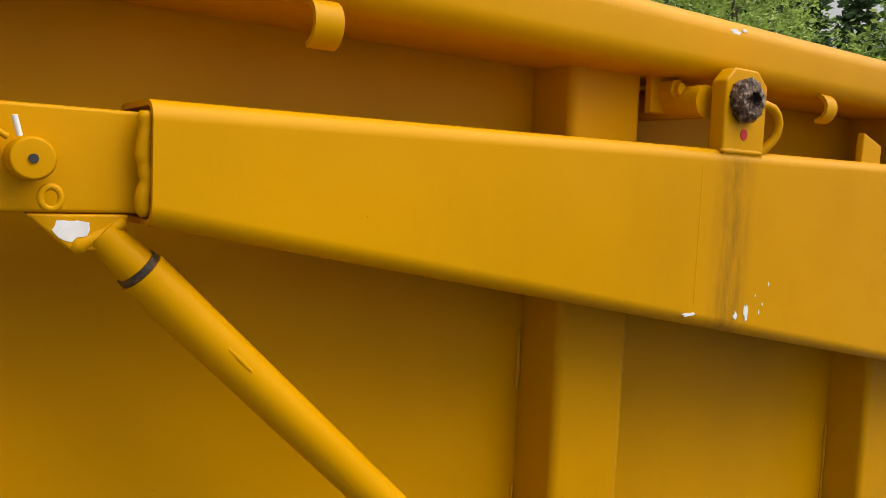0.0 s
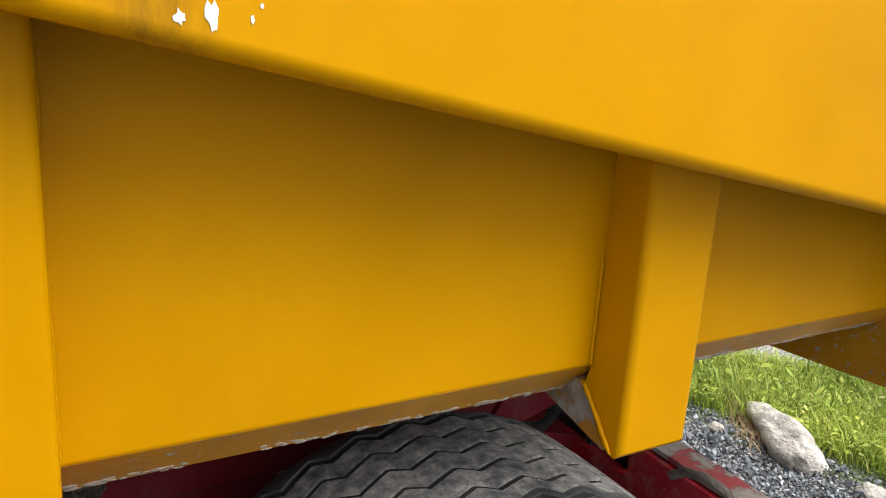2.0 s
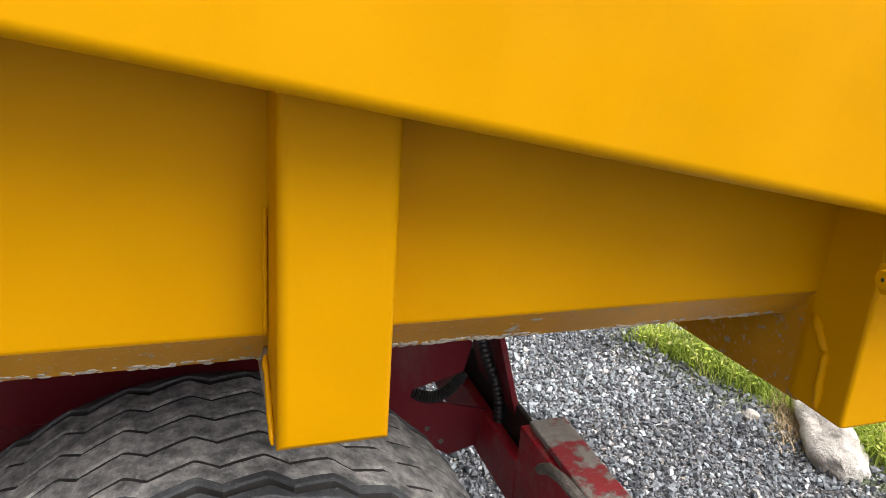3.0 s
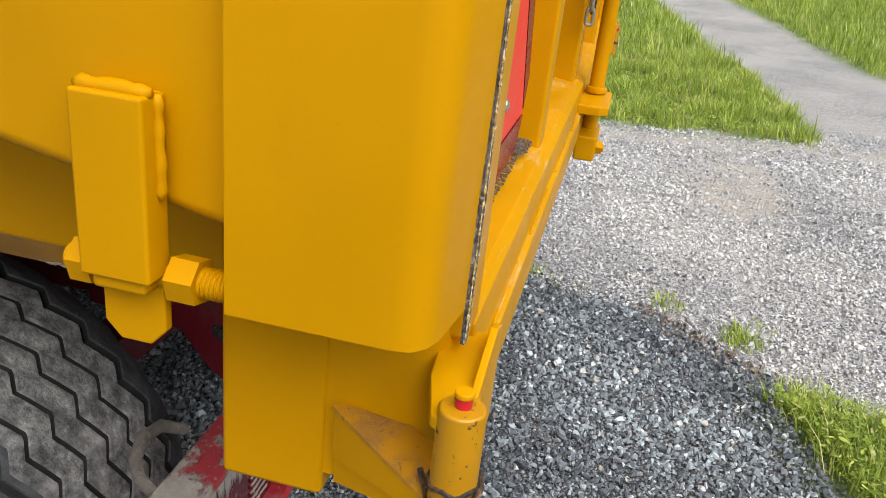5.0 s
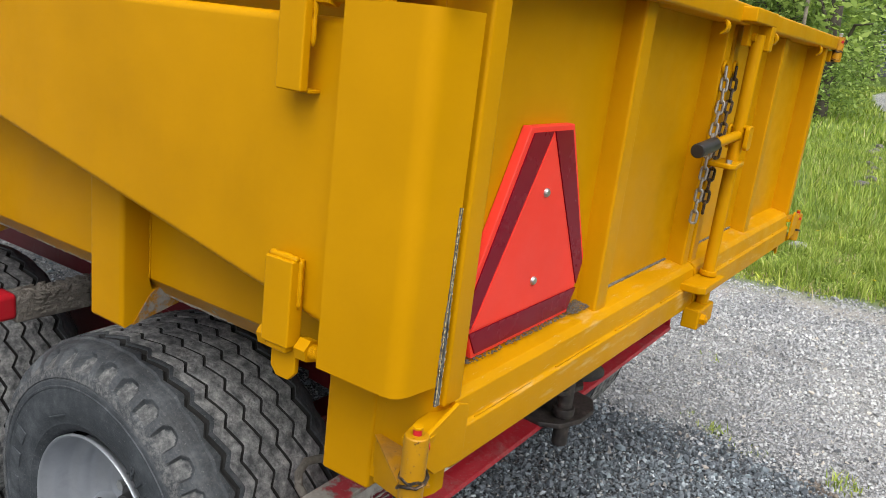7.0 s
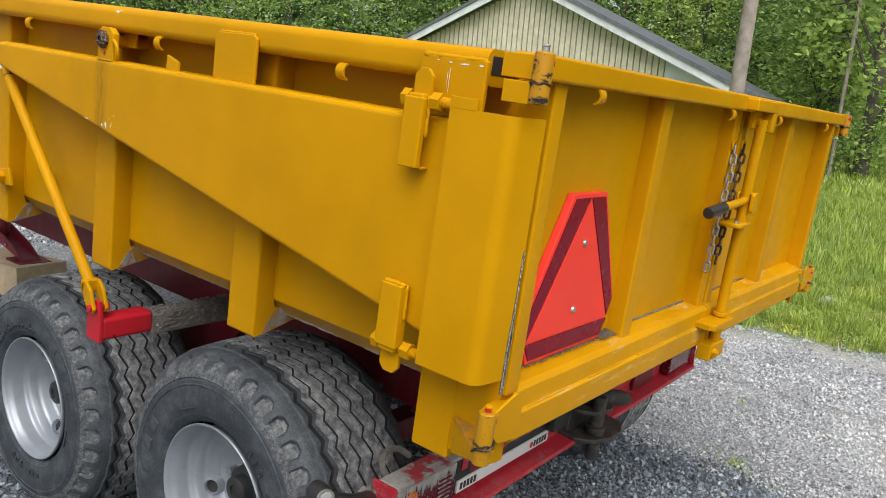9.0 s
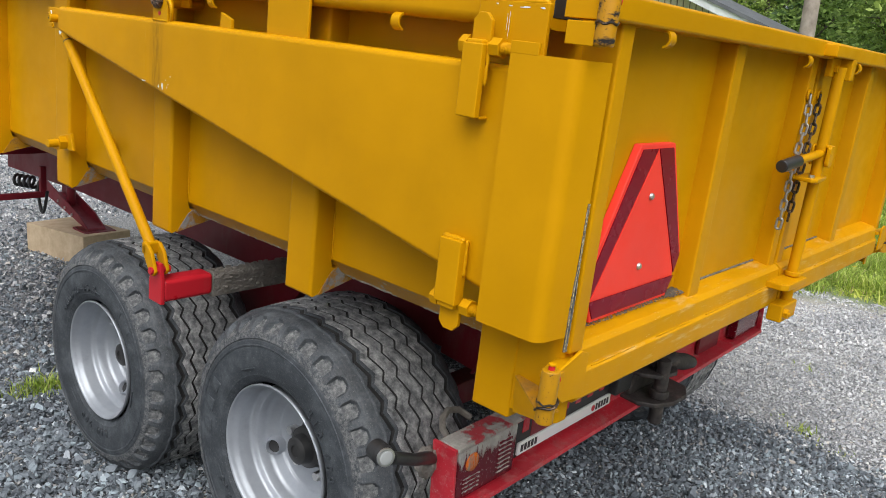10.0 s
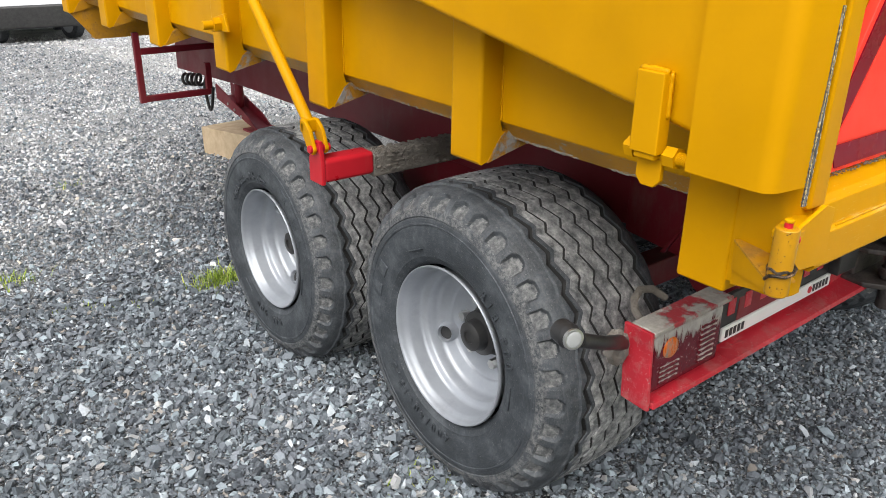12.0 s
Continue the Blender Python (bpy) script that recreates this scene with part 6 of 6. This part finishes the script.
blades("bank_grass", meadow(0.4, 2.3, -2.0, -0.5, 16000), 0.085, 0.0020, 5, "lush green grass on the bank behind the trailer")
blades("bank_grass", meadow(0.6, 2.2, -1.9, -0.6, 900), 0.15, 0.0022, 15, "taller grass stalks standing on the bank")
blades("bank_grass", meadow(1.0, 6.0, -6.0, -1.5, 900), 0.18, 0.006, 8, "green grass on the bank farther back")

STRAW = rough_stuff("dry_straw", [(0.3, (0.30, 0.22, 0.12)), (0.6, (0.50, 0.40, 0.25)), (0.8, (0.62, 0.53, 0.36))], 40.0, 0.8)
u = rng.uniform(0, 1, 2200)
p = np.stack([1.10 + 0.28 * u + rng.normal(0, 0.04, 2200), -0.905 - 0.20 * u + rng.normal(0, 0.035, 2200)], 1)
blades("straw_litter", p, 0.038, 0.0017, 61, "dry straw lying beside the boulder", "straw", STRAW)

u = meadow(5.1, 9.0, -2.7, 4.2, 500)
u = u[np.array([grassy(x, y) < 0.95 or noise.noise(Vector((x * 2, y * 2, 6))) > 0.25 for x, y in u])]
blades("dry_grass", u, 0.07, 0.0026, 25, "dry straw-coloured grass at the edge of the verge", "grass", STRAW)
blades("broadleaf_weeds", meadow(5.0, 9.0, -2.7, 4.2, 420), 0.055, 0.012, 71, "broad-leaved weeds among the verge grass", "weed")


def leafy(name, p, low, high, size, seed, label):
    """Small broad leaves that lie nearly level at mixed heights: clover, dandelion and the like."""
    rng = np.random.default_rng(seed)
    n = len(p)
    z = np.array([ground_z(x, y) for x, y in p]) + rng.uniform(low, high, n)
    a, tip = rng.uniform(0, 6.283, n), rng.uniform(-0.2, 0.55, n)
    ln = size * rng.uniform(0.6, 1.4, n)
    d = np.stack([np.cos(a) * np.cos(tip), np.sin(a) * np.cos(tip), np.sin(tip)], 1) * ln[:, None]
    w = np.stack([-np.sin(a), np.cos(a), rng.uniform(-0.4, 0.4, n)], 1) * (ln * rng.uniform(0.25, 0.45, n))[:, None]
    c = np.stack([p[:, 0], p[:, 1], z], 1)
    v = np.stack([c - d, c - d * 0.2 + w, c + d * 0.5 + w * 0.8, c + d, c + d * 0.5 - w * 0.8, c - d * 0.2 - w], 1)
    me = bpy.data.meshes.new(name)
    me.vertices.add(n * 6)
    me.vertices.foreach_set("co", v.ravel())
    me.loops.add(n * 6)
    me.loops.foreach_set("vertex_index", np.arange(n * 6))
    me.polygons.add(n)
    me.polygons.foreach_set("loop_start", np.arange(n) * 6)
    me.update(calc_edges=True)
    me.materials.append(LEAF)
    return tagged(new(name, me), label, "weed", kind="stuff")


def off_straw(p):
    """Leaves out the dry strip beside the boulder."""
    t = np.clip((p[:, 0] - 1.12) / 0.28, 0, 1)
    return p[np.hypot(p[:, 0] - 1.12 - 0.28 * t, p[:, 1] + 0.875 + 0.20 * t) > 0.075]


leafy("clover_leaves", off_straw(meadow(0.4, 2.3, -2.0, -0.5, 11000)), 0.015, 0.075, 0.0085, 72, "bright green clover and weed leaves on the bank")
leafy("dandelion_leaves", off_straw(meadow(0.4, 2.3, -2.0, -0.5, 600)), 0.02, 0.09, 0.020, 73, "larger green weed leaves on the bank")
leafy("clover_leaves", meadow(5.2, 8.6, -2.7, 4.2, 1500), 0.01, 0.05, 0.014, 74, "small weed leaves among the verge grass")
PETAL = rough_stuff("dandelion_yellow", [(0.3, (0.72, 0.52, 0.01)), (0.7, (0.85, 0.66, 0.03))], 30.0, 0.7)
bmc = bmesh.new()
for x, y in meadow(5.3, 11.0, -2.7, 5.0, 2.2):
    z = ground_z(x, y) + rng.uniform(0.06, 0.12)
    for k in range(3):
        a = k * 1.05
        vs = [bmc.verts.new((x + r * math.cos(a + q), y + r * math.sin(a + q), z + h)) for q, r, h in ((0, 0.020, 0.0), (1.57, 0.006, 0.004), (3.14, 0.020, 0.0), (4.71, 0.006, 0.004))]
        bmc.faces.new(vs)
me = bpy.data.meshes.new("dandelions")
bmc.to_mesh(me)
bmc.free()
me.materials.append(PETAL)
tagged(new("dandelions", me), "small yellow dandelion heads in the verge", "flower", kind="stuff")

# ---- small weeds in the gravel
for i, (x, y, k, hgt2) in enumerate(((0.26, 2.81, 420, 0.11), (-0.377, 2.94, 34, 0.05), (-0.557, 3.52, 90, 0.09), (-0.144, 2.80, 20, 0.06), (0.067, 0.96, 34, 0.05), (0.12, 5.29, 30, 0.06), (2.70, 0.11, 50, 0.07), (2.85, 0.27, 20, 0.05), (2.59, -0.07, 26, 0.05), (2.55, -0.45, 70, 0.08), (2.33, -0.71, 200, 0.085), (2.46, -0.80, 40, 0.04), (3.7, 0.4, 30, 0.05))):
    p = np.stack([rng.normal(x, 0.07 if x < 1 else 0.042, k), rng.normal(y, 0.05 if x < 1 else 0.04, k)], 1)
    w = blades("weed_tuft", p, hgt2 * 0.62, 0.003, 30 + i, "small green weed tuft growing through the gravel", "weed")

# ---- boulders on the bank
ROCK = rough_stuff("pale_boulder", [(0.3, (0.17, 0.165, 0.145)), (0.45, (0.41, 0.40, 0.37)), (0.60, (0.62, 0.61, 0.57)), (0.70, (0.34, 0.33, 0.22))], 12.0, 0.9, 45.0, 0.9, 0.02)


def boulder(x, y, sx, sy, sz, seed, turn=0, rock=ROCK):
    bm = bmesh.new()
    bmesh.ops.create_icosphere(bm, subdivisions=4 if x < 8 else 3, radius=1.0)
    for v in bm.verts:
        k = 1 + 0.35 * noise.noise(v.co * 1.1 + Vector((seed, 0, 0))) + 0.10 * noise.noise(v.co * 4 + Vector((0, seed, 0)))
        v.co = Vector((v.co.x * sx, v.co.y * sy, v.co.z * sz)) * k
    t = thing("boulder", (x, y, ground_z(x, y)), "pale lichened boulder half sunk in the grass" if rock is ROCK else "dull grey stone in the grassy ditch", "rock", tipped=False)
    bmesh.ops.rotate(bm, verts=bm.verts, cent=(0, 0, 0), matrix=Matrix.Rotation(radians(turn), 3, "Z"))
    bmesh.ops.translate(bm, verts=bm.verts, vec=(x, y, ground_z(x, y) + sz * 0.25))
    part("stone", bm, rock, t, smooth=60)


boulder(1.07, -0.985, 0.215, 0.085, 0.080, 1.0, -22)
boulder(1.27, -0.855, 0.032, 0.026, 0.022, 5.0)
boulder(0.72, -0.95, 0.05, 0.045, 0.03, 7.0)
boulder(7.2, 0.62, 0.13, 0.09, 0.07, 9.0)
boulder(6.7, 2.2, 0.12, 0.14, 0.08, 14.0)
DITCH = rough_stuff("damp_ditch_stone", [(0.3, (0.07, 0.065, 0.055)), (0.5, (0.17, 0.16, 0.14)), (0.7, (0.33, 0.31, 0.28))], 9.0, 0.9, 45.0, 0.9, 0.02)
for k in range(9):
    u = k / 8
    boulder(12.4 + 5.4 * u + rng.uniform(-0.2, 0.2), 0.70 + 0.5 * u + rng.uniform(-0.10, 0.10), rng.uniform(0.08, 0.17), rng.uniform(0.06, 0.11), rng.uniform(0.04, 0.07), 20.0 + 3 * k, rng.uniform(0, 180), DITCH)

# ---- timber block under the support leg
t = thing("timber_block", (1.5, 5.2, 0.0), "pale sawn timber block lying under the support leg", "timber", tipped=False)
bm = prism([(1.28, 5.56), (1.40, 4.86), (1.80, 4.92), (1.66, 5.62)], "z", -0.01, 0.222, 0.006)
part("beam", bm, TIMBER, t)

# ---------------------------------------------------------------- barn
BOARD = rough_stuff("weathered_cream_boards", [(0.3, (0.50, 0.46, 0.33)), (0.55, (0.64, 0.59, 0.44)), (0.8, (0.74, 0.69, 0.54))], 3.0, 0.85, 20.0, 0.4, 0.01)
# backing wall coloured darker than the boards, so the gaps contrast
BOARD_GAP = rough_stuff("dark_board_gaps", [(0.3, (0.20, 0.18, 0.12)), (0.7, (0.32, 0.29, 0.20))], 5.0, 0.9, 20.0, 0.4, 0.01)
TRIM = painted("white_trim_paint", (0.70, 0.72, 0.74), dirt=(0.35, 0.35, 0.33), dirt_amount=0.3, rough=0.5)
ROOF = rough_stuff("grey_sheet_roof", [(0.3, (0.09, 0.095, 0.105)), (0.7, (0.16, 0.165, 0.18))], 4.0, 0.5, 30.0, 0.3, 0.01)
BX, BY, RIDGE = 22.0, 13.8, 5.91
barn = thing("barn", (BX, BY, 0), "cream board-clad barn with white bargeboards and a dark roof", "barn", tipped=False)
SLOPE = 0.43


def roof_z(y):
    return RIDGE - abs(y - BY) * SLOPE


part("gable_wall", prism([(BY - 5.0, -0.2), (BY + 5.0, -0.2), (BY + 5.0, roof_z(BY + 5.0) - 0.1), (BY, RIDGE - 0.1), (BY - 5.0, roof_z(BY - 5.0) - 0.1)], "x", BX, BX + 0.15), BOARD_GAP, barn)
for k in range(49):
    y = BY - 4.99 + k * 0.204
    part("board", box(BX - 0.035, BX, y, y + 0.155, -0.1, roof_z(y + 0.08) - 0.16), BOARD, barn)
part("side_wall", box(BX + 0.15, BX + 2.4, BY - 5.0, BY - 4.85, -0.2, roof_z(BY - 5.0) - 0.1), BOARD, barn)
part("side_wall", box(BX + 0.15, BX + 2.4, BY + 4.85, BY + 5.0, -0.2, roof_z(BY + 5.0) - 0.1), BOARD, barn)
for s in (-1, 1):
    e = BY + s * 7.9
    part("roof_slope", prism([(BY, RIDGE), (e, roof_z(e)), (e, roof_z(e) + 0.10), (BY, RIDGE + 0.10)], "x", BX - 0.45, BX + 2.6), ROOF, barn)
    part("bargeboard", prism([(BY, RIDGE - 0.22), (e, roof_z(e) - 0.22), (e, roof_z(e) + 0.02), (BY, RIDGE + 0.02)], "x", BX - 0.50, BX - 0.452), TRIM, barn)
    part("roof_edge", prism([(BY, RIDGE + 0.02), (e, roof_z(e) + 0.02), (e, roof_z(e) + 0.13), (BY, RIDGE + 0.13)], "x", BX - 0.56, BX - 0.452), ROOF, barn)
    part("lean_to_wall", prism([(BY + s * 5.0, -0.2), (BY + s * 7.6, -0.2), (BY + s * 7.6, roof_z(BY + 7.6) - 0.12), (BY + s * 5.0, roof_z(BY + 5.0) - 0.12)], "x", BX + 0.02, BX + 0.12), TRIM, barn)

# ---------------------------------------------------------------- poles
POLE = rough_stuff("weathered_pole_wood", [(0.3, (0.19, 0.155, 0.125)), (0.6, (0.34, 0.29, 0.245)), (0.8, (0.46, 0.40, 0.34))], 5.0, 0.9, 40.0, 0.5, 0.006)
for x, y, r, h, lean in ((12.22, 3.47, 0.13, 8.0, 0.16), (22.8, 4.0, 0.055, 6.5, 0.16)):
    t = thing("utility_pole", (x, y, 0), "weathered grey timber utility pole", "pole", tipped=False, group="utility poles")
    part("pole", sweep([(x, y, -0.3), (x + lean, y, h * 0.5), (x + 2 * lean, y, h)], [r, r * 0.9, r * 0.8], 14), POLE, t)
    part("crossarm", box(x - 0.05, x + 0.05, y - 0.7, y + 0.7, h - 0.5, h - 0.38, 0.006), POLE, t)

# ---------------------------------------------------------------- trees
BARK = rough_stuff("tree_bark", [(0.3, (0.06, 0.05, 0.04)), (0.6, (0.13, 0.11, 0.09)), (0.8, (0.22, 0.20, 0.17))], 6.0, 0.95, 30.0, 0.8, 0.01)


def foliage(name, dark, mid, light):
    m, nt, b = nodes_of(name)
    g = nt.nodes.new("ShaderNodeNewGeometry")
    oi = nt.nodes.new("ShaderNodeObjectInfo")
    tone = ramp(nt, oi.outputs["Random"], [(0.0, (0.80, 0.85, 0.85)), (0.5, (1.05, 1.05, 1.0)), (1.0, (1.45, 1.32, 1.10))])
    mm = nt.nodes.new("ShaderNodeMix")
    mm.data_type, mm.blend_type = "RGBA", "MULTIPLY"
    mm.inputs[0].default_value = 1.0
    nt.links.new(ramp(nt, g.outputs["Random Per Island"], [(0.0, dark), (0.5, mid), (1.0, light)]), mm.inputs[6])
    nt.links.new(tone, mm.inputs[7])
    nt.links.new(mm.outputs[2], b.inputs["Base Color"])
    b.inputs["Roughness"].default_value = 0.6
    thin = nt.nodes.new("ShaderNodeBsdfTranslucent")
    both = nt.nodes.new("ShaderNodeMixShader")
    both.inputs[0].default_value = 0.38
    nt.links.new(mm.outputs[2], thin.inputs["Color"])
    nt.links.new(b.outputs[0], both.inputs[1])
    nt.links.new(thin.outputs[0], both.inputs[2])
    nt.links.new(both.outputs[0], nt.nodes["Material Output"].inputs["Surface"])
    return m


BROAD = foliage("broad_leaves", (0.12, 0.19, 0.05), (0.25, 0.37, 0.09), (0.42, 0.55, 0.17))
SPRUCE = foliage("spruce_needles", (0.040, 0.085, 0.035), (0.080, 0.155, 0.055), (0.15, 0.26, 0.085))


def leaf_mesh(name, centres, sizes, material, seed, flat=0.5):
    rng = np.random.default_rng(seed)
    n = len(centres)
    u = rng.normal(size=(n, 3))
    u[:, 2] *= flat
    u /= np.linalg.norm(u, axis=1)[:, None]
    w = np.cross(u, rng.normal(size=(n, 3)))
    w /= np.linalg.norm(w, axis=1)[:, None]
    u, w = u * sizes[:, None], w * (sizes * 0.55)[:, None]
    v = np.stack([centres - u, centres + w * 0.9, centres + u, centres - w], 1)
    f = (np.arange(n) * 4)[:, None] + np.arange(4)[None]
    me = bpy.data.meshes.new(name)
    me.vertices.add(n * 4)
    me.vertices.foreach_set("co", v.ravel())
    me.loops.add(n * 4)
    me.loops.foreach_set("vertex_index", f.ravel())
    me.polygons.add(n)
    me.polygons.foreach_set("loop_start", np.arange(n) * 4)
    me.update(calc_edges=True)
    me.materials.append(material)
    return me


def broad_tree(h, seed, leaves=5000):
    rng = np.random.default_rng(seed)
    t = thing("broadleaf_tree", (0, 0, 0), "fresh green broadleaf tree at the edge of the woods", "tree", tipped=False, group="woodland trees")
    trunk = sweep([(0, 0, -0.4), (0.05 * h * rng.uniform(-0.4, 0.4), 0, h * 0.45), (0.02 * h, 0.02 * h, h * 0.92)], [h * 0.018, h * 0.012, h * 0.003], 9)
    part("trunk", trunk, BARK, t)
    pts, sz = [], []
    for k in range(17):
        z = h * (0.16 + 0.80 * (k + 0.5) / 17)
        reach = h * 0.24 * math.sin(math.pi * min(1.0, 0.22 + 0.76 * (k / 17))) + 0.3
        a = k * 2.4 + rng.uniform(0, 1)
        end = np.array([math.cos(a) * reach * rng.uniform(0.5, 1.0), math.sin(a) * reach * rng.uniform(0.5, 1.0), z + reach * 0.25])
        if k % 2 == 0:
            part("limb", sweep([(0, 0, z - reach * 0.4), tuple(end * np.array([0.55, 0.55, 1.0])), tuple(end)], [h * 0.006, h * 0.004, h * 0.0015], 6), BARK, t)
        m = leaves // 17
        c = end * rng.uniform(0.55, 1.0) * np.array([1, 1, 0]) + np.array([0, 0, end[2]])
        q = rng.normal(size=(m, 3))
        q /= np.linalg.norm(q, axis=1)[:, None]
        q *= (rng.uniform(0.25, 1.0, m) ** 0.5 * reach * 0.62)[:, None] * np.array([1, 1, 0.72])
        pts.append(c + q)
        sz.append(rng.uniform(0.06, 0.15, m))
    ob = new("crown", leaf_mesh("crown", np.concatenate(pts), np.concatenate(sz), BROAD, seed))
    ob.parent = t
    return t


def bush(h, seed, leaves=2600):
    rng = np.random.default_rng(seed)
    t = thing("woodland_bush", (0, 0, 0), "leafy green bush under the edge of the woods", "bush", tipped=False, group="woodland bushes")
    pts = []
    for k in range(9):
        a, reach = k * 2.4, h * 0.55 * rng.uniform(0.5, 1.0)
        top = np.array([math.cos(a) * reach, math.sin(a) * reach, h * rng.uniform(0.45, 0.9)])
        part("stem", sweep([(0, 0, -0.2), tuple(top * np.array([0.4, 0.4, 0.6])), tuple(top)], [h * 0.014, h * 0.009, h * 0.003], 6), BARK, t)
        q = rng.normal(size=(leaves // 9, 3))
        q /= np.linalg.norm(q, axis=1)[:, None]
        q *= (rng.uniform(0.2, 1.0, leaves // 9) ** 0.5 * h * 0.42)[:, None]
        c = top * np.array([1, 1, 0.72]) + q
        pts.append(c[c[:, 2] > 0])
    pts = np.concatenate(pts)
    ob = new("crown", leaf_mesh("crown", pts, rng.uniform(0.06, 0.14, len(pts)), BROAD, seed))
    ob.parent = t
    return t


def spruce(h, seed, leaves=2600):
    rng = np.random.default_rng(seed)
    t = thing("spruce_tree", (0, 0, 0), "dark green spruce in the woods", "tree", tipped=False, group="woodland trees")
    part("trunk", sweep([(0, 0, -0.4), (0, 0, h * 0.5), (0, 0, h)], [h * 0.016, h * 0.009, h * 0.001], 9), BARK, t)
    k = rng.uniform(0, 1, leaves) ** 0.75
    z = h * (0.06 + 0.94 * k)
    layer = 1 + 0.35 * np.sin(z * 7.0 + rng.uniform(0, 0.6, leaves))
    reach = h * 0.19 * (1.03 - k) * layer
    a = rng.uniform(0, 2 * np.pi, leaves)
    a += 0.35 * np.sin(a * 5 + np.floor(z * 1.1) * 2)
    r = reach * np.sqrt(rng.uniform(0.1, 1, leaves))
    c = np.stack([np.cos(a) * r, np.sin(a) * r, z - 0.28 * r], 1)
    ob = new("crown", leaf_mesh("crown", c, rng.uniform(0.18, 0.44, leaves), SPRUCE, seed, 0.35))
    ob.parent = t
    return t


rng = np.random.default_rng(21)
kinds = [broad_tree(9.0, 1), broad_tree(11.5, 2), broad_tree(7.5, 3), spruce(17.0, 4), spruce(14.0, 5), spruce(20.0, 6), bush(2.6, 7), bush(3.4, 8)]
used = set()


def plant(k, x, y, s):
    src = kinds[k]
    m = Matrix.Translation((x, y, ground_z(x, y) - 0.1)) @ Matrix.Rotation(rng.uniform(0, 6.28), 4, "Z") @ Matrix.Diagonal((s, s, s, 1))
    if k not in used:
        used.add(k)
        src.matrix_basis = m
    else:
        ob = copy_thing(src, m)
        ob.matrix_basis = m


# the wood's edge swings round the yard, from behind the barn to past the road
for k in range(46):
    az = radians(-72 + 150 * (k + rng.uniform(-0.3, 0.3)) / 46)
    if -0.25 < az < 0.115 or 0.235 < az < 0.325:
        continue
    d = rng.uniform(41, 47) + (5 if 0.25 < az < 0.9 else 0)
    plant(int(rng.integers(0, 3)), d * math.cos(az), d * math.sin(az), rng.uniform(0.8, 1.2))
for k in range(70):
    az = radians(-76 + 160 * (k + rng.uniform(-0.4, 0.4)) / 70)
    if -0.10 < az < 0.10:
        continue
    d = rng.uniform(50, 66)
    plant(3 + int(rng.integers(0, 3)), d * math.cos(az), d * math.sin(az), rng.uniform(0.85, 1.25))
for x, y, s, k in ((31.0, 5.9, 0.95, 1), (36.0, 7.6, 1.1, 0), (27.0, 5.6, 0.7, 2), (60.0, 0.5, 1.2, 0), (64.0, 9.0, 1.3, 1), (58.0, -6.0, 1.2, 1), (34.0, -17.0, 1.1, 0), (26.0, -21.0, 1.1, 1), (18.0, -25.0, 1.1, 0), (10.0, -26.0, 1.1, 1), (39.0, -12.5, 1.0, 2), (41.0, 9.6, 0.95, 5), (43.0, 12.6, 1.0, 4), (24.0, 3.4, 1.0, 1), (27.5, 5.2, 1.1, 0), (37.0, 11.2, 0.8, 0)):
    plant(k, x, y, s)
for k in range(60):
    az = radians(-60 + 110 * (k + rng.uniform(-0.4, 0.4)) / 60)
    if -0.12 < az < 0.105:
        continue
    d = rng.uniform(39, 47) + (5 if 0.25 < az < 0.9 else 0)
    plant(6 + k % 2, d * math.cos(az), d * math.sin(az), rng.uniform(0.8, 1.4))
for x, y, s, k in ((31.0, 5.4, 0.8, 6), (36.0, 7.0, 0.9, 7), (27.0, 5.0, 0.6, 6), (24.0, 3.6, 0.6, 7), (28.5, 5.6, 0.8, 7), (37.0, 10.0, 1.0, 6)):
    plant(k, x, y, s)

# ---------------------------------------------------------------- parked van, far ahead in the yard
VAN_PAINT = painted("silver_white_car_paint", (0.80, 0.82, 0.84), dirt=(0.25, 0.24, 0.22), dirt_amount=0.3, rough=0.25)
van = thing("parked_van", (2.80, 20.0, 0), "silver-white van parked on the gravel", "van", tipped=False)
vx, vy = 2.80, 18.1


def V(bm):
    bmesh.ops.rotate(bm, verts=bm.verts, cent=(0, 0, 0), matrix=Matrix.Rotation(radians(-97), 3, "Z"))
    bmesh.ops.translate(bm, verts=bm.verts, vec=(vx, vy, 0))
    return bm


body = part("body", V(prism([(0.20, 0.36), (0.22, 0.80), (0.20, 1.05), (0.05, 1.70), (-0.10, 1.80), (-4.4, 1.82), (-4.55, 1.0), (-4.5, 0.34)], "y", -0.85, 0.85, 0.06, seg=3)), VAN_PAINT, van)
part("sill", V(box(-4.56, 0.18, -0.865, 0.865, 0.30, 0.62, 0.03)), BLACK, van)
part("bumper", V(box(0.0, 0.30, -0.87, 0.87, 0.30, 0.76, 0.05)), BLACK, van)
part("window", V(prism([(-0.1, 1.14), (-0.2, 1.66), (-4.0, 1.70), (-4.2, 1.14)], "y", -0.862, 0.862, 0.01)), BLACK, van)
for wx in (-0.55, -3.5):
    for wyy in (-0.84, 0.63):
        sx, sy = (-0.10, 0.19) if wx > -1 else (0.0, 0.20)      # front wheels are steered
        a, c = Vector((wx - sx / 2, wyy + 0.1 - sy / 2, 0.32)), Vector((wx + sx / 2, wyy + 0.1 + sy / 2, 0.32))
        w = part("wheel", V(cyl(a, c, 0.32, 26, 0.03)), RUBBER, van)
        part("rim", V(cyl(a.lerp(c, -0.03), a.lerp(c, 1.03), 0.20, 22, 0.01)), SILVER, w)
